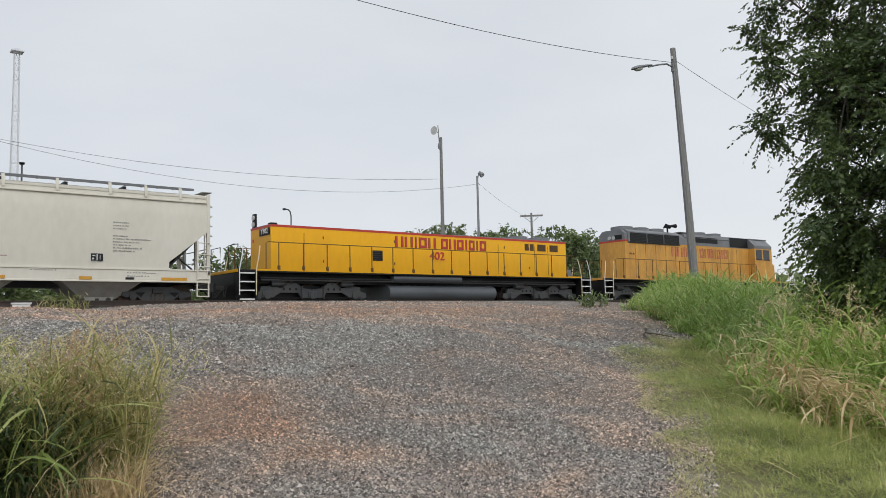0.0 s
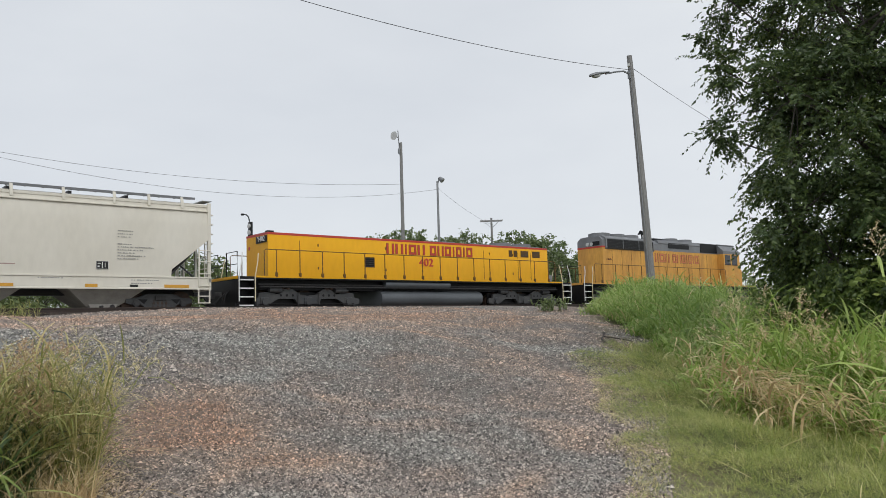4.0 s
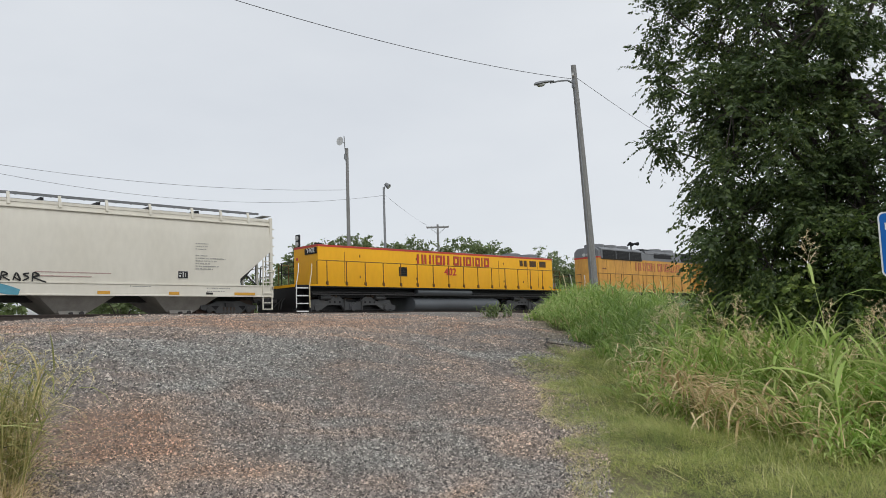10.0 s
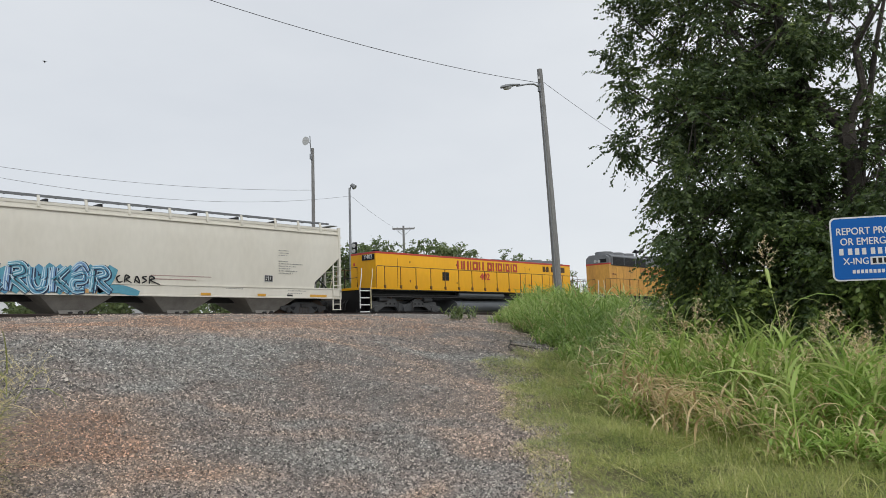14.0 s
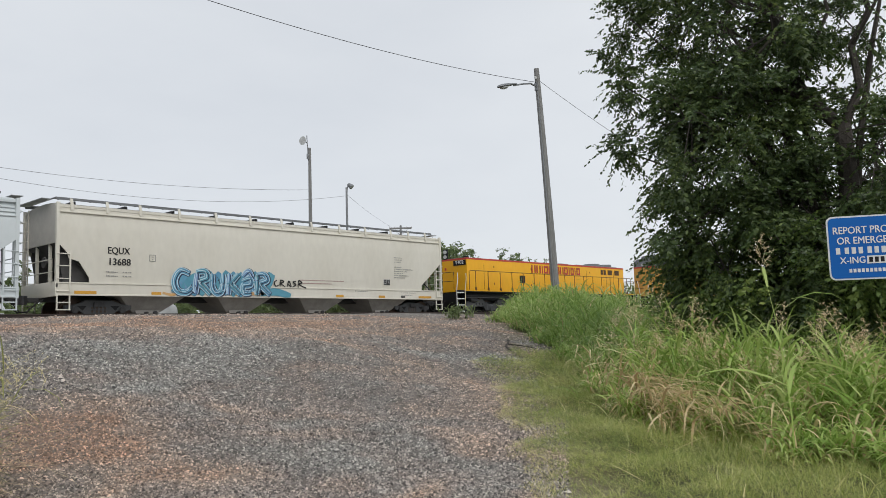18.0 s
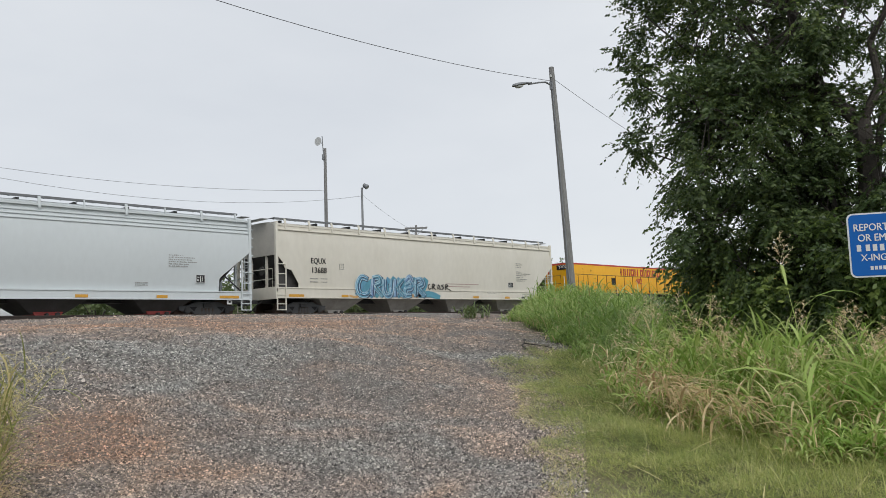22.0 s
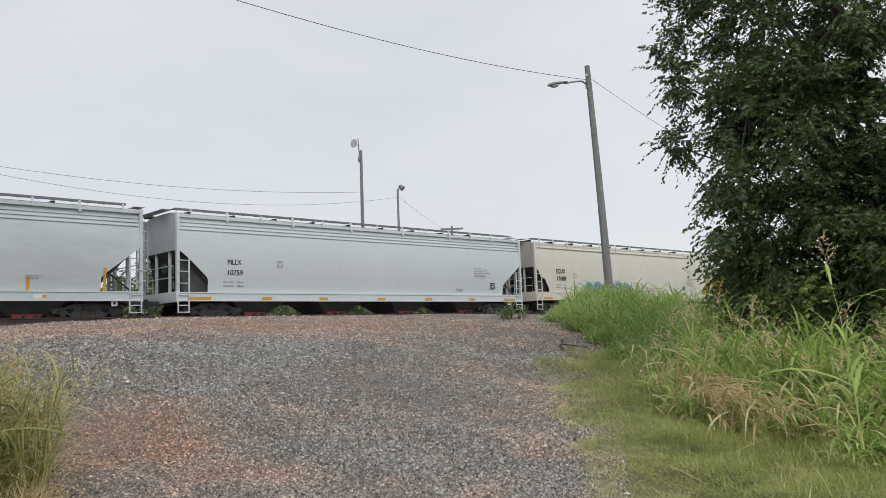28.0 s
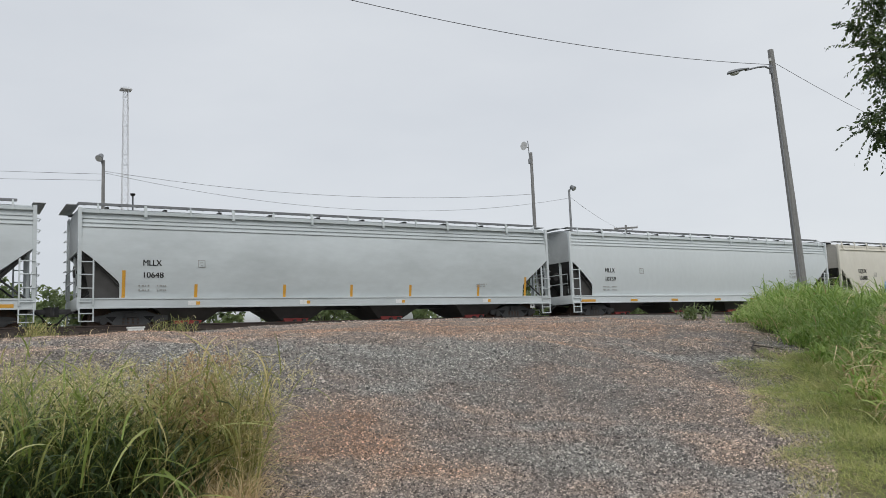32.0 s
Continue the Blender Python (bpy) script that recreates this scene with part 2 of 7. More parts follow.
TEALS = [mat("spray_" + k, c, 0.5, color2=c2, scale=1.6, contrast=0.9, fine=0.1, fine_scale=5) for k, c, c2 in (
    ("teal", (0.12, 0.36, 0.43), (0.05, 0.20, 0.33)), ("blue", (0.06, 0.19, 0.36), (0.16, 0.42, 0.52)), ("navy", (0.012, 0.022, 0.06), (0.02, 0.05, 0.10)),
    ("mist", (0.55, 0.68, 0.74), (0.38, 0.58, 0.68)), ("violet", (0.20, 0.26, 0.48), (0.12, 0.33, 0.50)), ("orange", (0.55, 0.28, 0.08), (0.62, 0.42, 0.2)))]


# ---- making things ----
def root(name, m=None, label="", category="", group="", kind=""):
    ob = new(name)
    ob.empty_display_size = 0.2
    if m is not None:
        ob.matrix_basis = m
    return tagged(ob, label, category, group, kind)


def finish(bm, name, material, smooth=None):
    me = bpy.data.meshes.new(name)
    bm.normal_update()
    if smooth is not None:
        for fc in bm.faces:
            fc.smooth = True
        for e in bm.edges:
            if len(e.link_faces) == 2 and e.calc_face_angle(0) > radians(smooth):
                e.smooth = False
    bm.to_mesh(me)
    bm.free()
    me.materials.append(material)
    return me


def part(name, bm, material, parent, label="", smooth=35, at=None):
    ob = new(name, bm if isinstance(bm, bpy.types.Mesh) else finish(bm, name, material, smooth))
    ob.parent = parent
    if at is not None:
        ob.matrix_basis = at
    return tagged(ob, label)


def box(bm, x0, x1, y0, y1, z0, z1, bevel=0.0):
    r = bmesh.ops.create_cube(bm, size=1.0, matrix=Matrix.Translation(((x0 + x1) / 2, (y0 + y1) / 2, (z0 + z1) / 2)) @ Matrix.Diagonal((abs(x1 - x0), abs(y1 - y0), abs(z1 - z0), 1)))
    if bevel:
        es = list({e for v in r["verts"] for e in v.link_edges})
        bmesh.ops.bevel(bm, geom=es, offset=bevel, segments=2, profile=0.7, affect="EDGES")
    return bm


def rod(bm, a, b, r, n=8, r2=None, caps=True):
    a, b = Vector(a), Vector(b)
    q = (b - a).to_track_quat("Z", "Y").to_matrix().to_4x4()
    bmesh.ops.create_cone(bm, cap_ends=caps, segments=n, radius1=r, radius2=r if r2 is None else r2, depth=(b - a).length, matrix=Matrix.Translation((a + b) / 2) @ q)
    return bm


def pipe(bm, pts, r, n=6):
    """A bent bar through the points."""
    pts = [Vector(p) for p in pts]
    rings = []
    for i, p in enumerate(pts):
        d = (pts[min(i + 1, len(pts) - 1)] - pts[max(i - 1, 0)]).normalized()
        u = d.cross(Vector((0.3, 0.2, 0.93)) if abs(d.z) < 0.9 else Vector((0.2, 0.95, 0.1))).normalized()
        v = d.cross(u)
        rings.append([bm.verts.new(p + (u * math.cos(k * 2 * math.pi / n) + v * math.sin(k * 2 * math.pi / n)) * r) for k in range(n)])
    for a, b in zip(rings, rings[1:]):
        for k in range(n):
            bm.faces.new((a[k], a[(k + 1) % n], b[(k + 1) % n], b[k]))
    bm.faces.new(rings[0][::-1]), bm.faces.new(rings[-1])
    return bm


def prism(bm, poly, axis, lo, hi):
    """A flat outline pushed from lo to hi along an axis; the outline's numbers are the other two axes in order."""
    def at(p, h):
        return (h, p[0], p[1]) if axis == "x" else (p[0], h, p[1]) if axis == "y" else (p[0], p[1], h)
    a, b = [bm.verts.new(at(p, lo)) for p in poly], [bm.verts.new(at(p, hi)) for p in poly]
    fs = [bm.faces.new(a), bm.faces.new(b[::-1])]
    for i in range(len(poly)):
        j = (i + 1) % len(poly)
        fs.append(bm.faces.new((a[j], a[i], b[i], b[j])))
    bmesh.ops.recalc_face_normals(bm, faces=fs)
    return bm


def words(name, text, size, material, parent, m, thick=0.004, label="", squeeze=1.0, bold=0.014):
    """Lettering, flat in its own x-y plane and a few millimetres thick."""
    cu = bpy.data.curves.new(name, "FONT")
    cu.body, cu.size, cu.extrude, cu.align_x, cu.align_y = text, size, thick, "CENTER", "CENTER"
    cu.resolution_u = 3

    tmp = new(name, cu)
    me = bpy.data.meshes.new_from_object(tmp.evaluated_get(bpy.context.evaluated_depsgraph_get()))
    bpy.data.objects.remove(tmp)
    me.transform(Matrix.Diagonal((squeeze, 1, 1, 1)))
    if bold:
        bm = bmesh.new()
        for k, (dx, dy) in enumerate(((0, 0), (bold, bold * 0.5), (-bold, -bold * 0.5))):
            copy = me.copy()
            copy.transform(Matrix.Translation((dx * size, dy * size, k * 0.0004)))
            bm.from_mesh(copy)
            bpy.data.meshes.remove(copy)
        bm.to_mesh(me)
        bm.free()
    me.materials.clear()
    me.materials.append(material)
    ob = part(name, me, material, parent, label, at=m)
    return ob


def arrays(name, verts, faces, material, smooth=False):
    """A mesh from whole arrays of points and of three- or four-cornered faces."""
    me = bpy.data.meshes.new(name)
    verts, faces = np.asarray(verts, np.float32), np.asarray(faces, np.int32)
    k = faces.shape[1]
    me.vertices.add(len(verts)), me.loops.add(faces.size), me.polygons.add(len(faces))
    me.vertices.foreach_set("co", verts.ravel())
    me.loops.foreach_set("vertex_index", faces.ravel())
    me.polygons.foreach_set("loop_start", np.arange(0, faces.size, k, dtype=np.int32))
    me.polygons.foreach_set("loop_total", np.full(len(faces), k, np.int32))
    me.polygons.foreach_set("use_smooth", np.full(len(faces), smooth))
    me.update(calc_edges=True)
    me.materials.append(material)
    return me


FACE = Euler((radians(90), 0, 0)).to_matrix().to_4x4()


def on_side(x, y, z):
    """A pose for lettering on a side that faces the road (towards -y)."""
    return Matrix.Translation((x, y, z)) @ FACE


# ---- ground and track ----
PROFILE = ((-1500, -3), (-400, -2.2), (-30, -1.8), (0, -1.6), (4, -1.42), (6.5, -1.14), (8.5, -0.76), (10.5, -0.36), (13, 0.05), (17, 0.39), (21, 0.66),
           (24.3, 0.815), (27, 0.78), (31, 0.56), (36, 0.45), (60, 0.2), (400, -1.0), (1500, -3))


def waves(x, y, size, seed):
    """Smooth uneven ground, about -1 to 1."""
    r = np.random.RandomState(seed)
    out = np.zeros_like(x, dtype=float)
    for _ in range(9):
        a, k, ph = r.uniform(0, 2 * np.pi), r.uniform(0.6, 1.7) * 2 * np.pi / size, r.uniform(0, 6.28)
        out += np.sin((x * np.cos(a) + y * np.sin(a)) * k + ph)
    return out / 4.5


def ground_z(x, y):
    x, y = np.asarray(x, float), np.asarray(y, float)
    z = np.interp(y, [p[0] for p in PROFILE], [p[1] for p in PROFILE])
    near = np.exp(-((np.maximum(np.abs(y - 12) - 14, 0) / 8) ** 2))
    crossing = 1 / (1 + np.exp(-np.clip(x - 6.8, -30, 30) / 1.3))
    z = z - 0.34 * (1 - crossing) * np.clip((y - 17) / 5, 0, 1) * np.clip((28.5 - y) / 2.5, 0, 1)
    z = z - 0.26 * np.clip((x - 24) / 8, 0, 1) * np.clip((y - 14) / 5, 0, 1) * np.clip((60 - y) / 20, 0, 1)
    pile = 0.16 * np.exp(-(((x - 6.2) / 3.2) ** 2 + ((y - 11.6) / 2.4) ** 2))
    return z + pile + near * np.interp(y, [18, 23], [1.0, 0.25]) * (0.035 * waves(x, y, 2.3, 3) + 0.05 * waves(x, y, 6.0, 4))


def earth_nodes(m, grain):
    """Crushed grey stone over reddish dirt: which of the two shows drifts over the road."""
    n, l = m.node_tree.nodes, m.node_tree.links
    tc = n.new("ShaderNodeTexCoord")
    big, mid = n.new("ShaderNodeTexNoise"), n.new("ShaderNodeTexNoise")
    big.inputs["Scale"].default_value, big.inputs["Detail"].default_value, big.inputs["Distortion"].default_value = 0.6, 5, 0.6
    mid.inputs["Scale"].default_value, mid.inputs["Detail"].default_value = 2.4, 6
    l.new(tc.outputs["Object"], big.inputs["Vector"]), l.new(tc.outputs["Object"], mid.inputs["Vector"])
    total = big.outputs["Fac"]
    for (cx, cy, rx, ry, amount) in EARTH_PATCHES:
        mp, sp, mr = n.new("ShaderNodeMapping"), n.new("ShaderNodeVectorMath"), n.new("ShaderNodeMapRange")
        mp.vector_type = "TEXTURE"
        mp.inputs["Location"].default_value, mp.inputs["Scale"].default_value = (cx, cy, 0), (rx, ry, 1000)
        sp.operation = "LENGTH"
        mr.inputs["From Min"].default_value, mr.inputs["From Max"].default_value = 1.35, 0.35
        mr.inputs["To Min"].default_value, mr.inputs["To Max"].default_value = 0, amount
        ad = n.new("ShaderNodeMath")
        l.new(tc.outputs["Object"], mp.inputs["Vector"]), l.new(mp.outputs[0], sp.inputs[0]), l.new(sp.outputs["Value"], mr.inputs["Value"])
        l.new(total, ad.inputs[0]), l.new(mr.outputs[0], ad.inputs[1])
        total = ad.outputs[0]
    ad = n.new("ShaderNodeMath")
    ad.operation = "MULTIPLY_ADD"
    ad.inputs[1].default_value = 0.42
    l.new(mid.outputs["Fac"], ad.inputs[0]), l.new(total, ad.inputs[2])
    rp = n.new("ShaderNodeValToRGB")
    e = rp.color_ramp.elements
    e.new(0.45), e.new(0.5), e.new(0.6)
    for i, (p, c) in enumerate(((0.40, (0.335, 0.333, 0.31)), (0.56, (0.29, 0.275, 0.25)), (0.69, (0.295, 0.252, 0.222)), (0.84, (0.41, 0.32, 0.255)), (1.0, (0.42, 0.265, 0.18)))):
        e[i].position, e[i].color = p, (*c, 1)
    l.new(ad.outputs[0], rp.inputs[0])
    return rp.outputs[0], tc


# centre, radii and lean to dirt (plus) or clean stone (minus)
EARTH_PATCHES = ((5.4, 11.0, 3.2, 2.2, -0.20), (3.1, 8.2, 1.0, 1.0, 0.40), (2.9, 6.9, 1.0, 0.9, 0.16), (10.5, 16.6, 8.0, 4.6, 0.25), (4.0, 19.5, 6.0, 4.6, 0.12), (3.9, 6.3, 0.8, 0.5, 0.12), (11.4, 10.4, 1.3, 2.4, -0.16), (5.6, 6.3, 1.6, 1.2, -0.12), (7.2, 8.0, 0.8, 2.2, 0.06), (6.0, 8.6, 1.2, 1.6, -0.06))


def earth_mat():
    m = bpy.data.materials.new("gravel_and_dirt")
    m.use_nodes = True
    n, l = m.node_tree.nodes, m.node_tree.links
    b = n["Principled BSDF"]
    b.inputs["Roughness"].default_value = 0.9
    col, tc = earth_nodes(m, 1)
    vo, vo2, fz = n.new("ShaderNodeTexVoronoi"), n.new("ShaderNodeTexVoronoi"), n.new("ShaderNodeTexNoise")
    vo.inputs["Scale"].default_value, vo2.inputs["Scale"].default_value = 22, 55
    fz.inputs["Scale"].default_value, fz.inputs["Detail"].default_value = 130, 4
    for v in (vo, vo2, fz):
        l.new(tc.outputs["Object"], v.inputs["Vector"])
    sep = n.new("ShaderNodeSeparateColor")
    l.new(vo.outputs["Color"], sep.inputs[0])
    mr = n.new("ShaderNodeMapRange")
    mr.inputs["To Min"].default_value, mr.inputs["To Max"].default_value = 0.3, 1.8
    l.new(sep.outputs[0], mr.inputs["Value"])
    hv = n.new("ShaderNodeHueSaturation")
    l.new(mr.outputs[0], hv.inputs["Value"]), l.new(col, hv.inputs["Color"])
    mx = n.new("ShaderNodeMix")
    mx.data_type = "RGBA"
    mx.inputs[0].default_value = 0.42
    fr = n.new("ShaderNodeValToRGB")
    fr.color_ramp.elements[0].position, fr.color_ramp.elements[1].position = 0.35, 0.68
    fr.color_ramp.elements[0].color, fr.color_ramp.elements[1].color = (0.06, 0.052, 0.045, 1), (0.46, 0.43, 0.39, 1)
    l.new(fz.outputs["Fac"], fr.inputs[0])
    # ground colour darkened: painted shade in the gaps between the loose stones
    gap_shade = n.new("ShaderNodeHueSaturation")
    gap_shade.inputs["Value"].default_value = 0.48
    l.new(hv.outputs[0], gap_shade.inputs["Color"])
    l.new(gap_shade.outputs[0], mx.inputs[6]), l.new(fr.outputs[0], mx.inputs[7])
    # dry soil under the verge beyond the road's edge
    dot, edge, wob, soil = n.new("ShaderNodeVectorMath"), n.new("ShaderNodeMapRange"), n.new("ShaderNodeMath"), n.new("ShaderNodeMix")
    dot.operation, wob.operation, wob.inputs[1].default_value = "DOT_PRODUCT", "MULTIPLY_ADD", 0.9
    dot.inputs[1].default_value = (0.87, -1.0, 0.0)
    l.new(tc.outputs["Object"], dot.inputs[0])
    l.new(fz.outputs["Fac"], wob.inputs[0]), l.new(dot.outputs["Value"], wob.inputs[2])
    edge.inputs["From Min"].default_value, edge.inputs["From Max"].default_value = 1.1, 1.9
    l.new(wob.outputs[0], edge.inputs["Value"])
    soil.data_type = "RGBA"
    # shade under the weeds, painted as a dark brown patch of ground
    hm, hl, hr, weed_shade = n.new("ShaderNodeMapping"), n.new("ShaderNodeVectorMath"), n.new("ShaderNodeMapRange"), n.new("ShaderNodeMix")
    hm.vector_type, hl.operation, weed_shade.data_type = "TEXTURE", "LENGTH", "RGBA"
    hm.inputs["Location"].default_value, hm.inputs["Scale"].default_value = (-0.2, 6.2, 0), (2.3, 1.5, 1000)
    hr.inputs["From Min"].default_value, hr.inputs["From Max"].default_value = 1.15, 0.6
    weed_shade.inputs[7].default_value = (0.055, 0.045, 0.03, 1)
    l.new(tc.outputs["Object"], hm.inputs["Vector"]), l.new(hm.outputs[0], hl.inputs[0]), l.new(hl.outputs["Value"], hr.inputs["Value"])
    l.new(hr.outputs[0], weed_shade.inputs[0])
    soil.inputs[7].default_value = (0.20, 0.175, 0.10, 1)
    l.new(edge.outputs[0], soil.inputs[0]), l.new(mx.outputs[2], soil.inputs[6])
    # darker olive ground under the thicker grass
    deep, grass_ground = n.new("ShaderNodeMapRange"), n.new("ShaderNodeMix")
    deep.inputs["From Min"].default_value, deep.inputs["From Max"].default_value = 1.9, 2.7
    grass_ground.data_type = "RGBA"
    grass_ground.inputs[7].default_value = (0.085, 0.09, 0.04, 1)
    l.new(wob.outputs[0], deep.inputs["Value"]), l.new(deep.outputs[0], grass_ground.inputs[0]), l.new(soil.outputs[2], grass_ground.inputs[6])
    l.new(grass_ground.outputs[2], weed_shade.inputs[6])
    l.new(weed_shade.outputs[2], b.inputs["Base Color"])
    bp, bp2 = n.new("ShaderNodeBump"), n.new("ShaderNodeBump")
    bp.inputs["Strength"].default_value, bp.inputs["Distance"].default_value, bp.invert = 0.9, 0.03, True
    bp2.inputs["Strength"].default_value, bp2.inputs["Distance"].default_value, bp2.invert = 0.8, 0.012, True
    l.new(vo.outputs["Distance"], bp.inputs["Height"]), l.new(vo2.outputs["Distance"], bp2.inputs["Height"])
    l.new(bp.outputs[0], bp2.inputs["Normal"]), l.new(bp2.outputs[0], b.inputs["Normal"])
    return m


def stone_mat():
    m = bpy.data.materials.new("crushed_stone")
    m.use_nodes = True
    n, l = m.node_tree.nodes, m.node_tree.links
    b = n["Principled BSDF"]
    b.inputs["Roughness"].default_value = 0.85
    col, tc = earth_nodes(m, 0)
    geo, rp, mx = n.new("ShaderNodeNewGeometry"), n.new("ShaderNodeValToRGB"), n.new("ShaderNodeMix")
    e = rp.color_ramp.elements
    e.new(0.3), e.new(0.7)
    for i, (p, c) in enumerate(((0, (0.2, 0.2, 0.21)), (0.35, (0.68, 0.68, 0.68)), (0.78, (1.28, 1.27, 1.26)), (1, (2.3, 2.27, 2.22)))):
        e[i].position, e[i].color = p, (*c, 1)
    l.new(geo.outputs["Random Per Island"], rp.inputs[0])
    mx.data_type, mx.blend_type = "RGBA", "MULTIPLY"
    mx.inputs[0].default_value = 1.0
    pale = n.new("ShaderNodeMix")
    pale.data_type = "RGBA"
    pale.inputs[0].default_value = 0.15
    pale.inputs[7].default_value = (0.25, 0.24, 0.23, 1)
    l.new(col, pale.inputs[6])
    l.new(pale.outputs[2], mx.inputs[6]), l.new(rp.outputs[0], mx.inputs[7])
    l.new(mx.outputs[2], b.inputs["Base Color"])
    return m


EARTH, STONE = earth_mat(), stone_mat()


def build_ground():
    xs = np.concatenate([-np.geomspace(1500, 8, 26), np.arange(-7.5, 40, 0.22), np.geomspace(40.5, 1500, 34)])
    ys = np.concatenate([-np.geomspace(1500, 5, 22), np.arange(-4.7, 29, 0.22), np.geomspace(29.3, 1500, 40)])
    gx, gy = np.meshgrid(xs, ys, indexing="ij")
    v = np.stack([gx, gy, ground_z(gx, gy)], -1).reshape(-1, 3)
    i, j = np.meshgrid(np.arange(len(xs) - 1), np.arange(len(ys) - 1), indexing="ij")
    a = (i * len(ys) + j).ravel()
    me = arrays("ground", v, np.stack([a, a + len(ys), a + len(ys) + 1, a + 1], -1), EARTH, True)
    tagged(new("ground", me), "gravel and reddish dirt road climbing to the rails", "ground", kind="structure")


def dirt_amount(x, y):
    """How far the dirt shows through the stone, about -0.3 to 0.5."""
    out = np.zeros_like(x)
    for cx, cy, rx, ry, amount in EARTH_PATCHES:
        out += amount * np.clip((1.35 - np.hypot((x - cx) / rx, (y - cy) / ry)), 0, 1)
    return out


def build_gravel():
    """Loose crushed stone lying on the road and on the ballast shoulder, fine in the dirt and coarser on the heap."""
    r = np.random.RandomState(5)
    base = np.array([(1, 0.1, -0.25), (-0.1, 0.85, -0.25), (-0.95, -0.1, -0.25), (0.1, -0.85, -0.25), (0.35, 0.12, 0.62), (-0.4, -0.1, 0.5)])
    tri = np.array([(0, 1, 4), (1, 5, 4), (1, 2, 5), (2, 3, 5), (3, 4, 5), (3, 0, 4)])
    n = 350000
    d = 5.5 + 26.0 * r.beta(1.0, 2.5, n)
    a = np.radians(r.uniform(0, 56, n))
    x, y = d * np.sin(a), d * np.cos(a)
    keep = (y > 0.5) & (y < 24.6) & ((y > 0.87 * x - 1.75 + 0.3 * waves(x, y, 2.5, 8)) | ((y > 9.0) & (x < np.interp(y, [9, 9.8, 12.5, 16, 20], [13.0, 14.2, 16.4, 20.0, 24.4]))))
    dirt = dirt_amount(x, y)
    keep &= r.uniform(0, 1, n) < np.clip(0.86 - 0.4 * np.maximum(dirt + 0.14 * waves(x, y, 1.1, 17), 0), 0.55, 1)
    x, y, d, dirt = x[keep], y[keep], d[keep], dirt[keep]
    s = (0.0085 + 0.017 * r.beta(1.2, 3.2, len(x))) * np.clip(1 - 0.7 * dirt, 0.7, 1.25) * (0.70 + 0.042 * d)
    s[r.uniform(0, 1, len(x)) < 0.02] *= 1.55
    ang, c2 = r.uniform(0, 6.28, len(x)), r.uniform(0.6, 1.1, (len(x), 3))
    p = base[None] * c2[:, None, :] * s[:, None, None] + r.normal(0, 0.15, (len(x), 6, 3)) * s[:, None, None]
    ca, sa = np.cos(ang)[:, None], np.sin(ang)[:, None]
    px, py = p[..., 0] * ca - p[..., 1] * sa, p[..., 0] * sa + p[..., 1] * ca
    z = ground_z(x, y)
    v = np.stack([px + x[:, None], py + y[:, None], p[..., 2] + (z + s * r.uniform(0.1, 0.7, len(x)))[:, None]], -1).reshape(-1, 3)
    far = d > 10.5
    v = v.reshape(-1, 6, 3)
    v[far, 4] = (v[far, 4] + v[far, 5]) / 2
    v = v.reshape(-1, 3)
    first = (np.arange(len(x)) * 6)[:, None, None]
    cap = np.array([(0, 1, 4), (1, 2, 4), (2, 3, 4), (3, 0, 4)])
    f = np.concatenate([(tri[None] + first[~far]).reshape(-1, 3), (cap[None] + first[far]).reshape(-1, 3)])
    tagged(new("gravel", arrays("gravel", v, f, STONE)), "loose grey crushed stone strewn over the dirt road", "gravel", kind="stuff")


RAIL_TOP = 0.74     # of the train's track
TRACK_Y = 30.85


def rail_outline(y, top):
    return [(y - 0.07, top - 0.175), (y + 0.07, top - 0.175), (y + 0.07, top - 0.16), (y + 0.012, top - 0.135), (y + 0.012, top - 0.045), (y + 0.037, top - 0.035), (y + 0.035, top),
            (y - 0.035, top), (y - 0.037, top - 0.035), (y - 0.012, top - 0.045), (y - 0.012, top - 0.135), (y - 0.07, top - 0.16)]


def build_track(y, top, x0, x1, ties, label):
    t = root("railway_track", pose(0, 0, 0), label, "railway track", kind="structure")
    for side in (-0.755, 0.755):
        part("rail", prism(bmesh.new(), rail_outline(y + side, top), "x", x0, x1), RAIL, t)
    me = finish(box(bmesh.new(), -0.115, 0.115, -1.3, 1.3, -0.18, 0, 0.012), "tie", TIE)
    r = random.Random(4)
    for k in range(int((ties[1] - ties[0]) / 0.53)):
        part("tie", me, TIE, t, at=pose(ties[0] + 0.53 * k + r.uniform(-0.03, 0.03), y + r.uniform(-0.05, 0.05), top - 0.165 + r.uniform(-0.012, 0.006), 0, 0, r.uniform(-1.5, 1.5)))


build_ground()
build_gravel()
build_track(TRACK_Y, RAIL_TOP, -120, 160, (-14, 46), "rusty rails on dark timber ties under the train")
build_track(25.9, 0.885, -90, 130, (-12, 12), "rusty siding rails half buried in gravel")


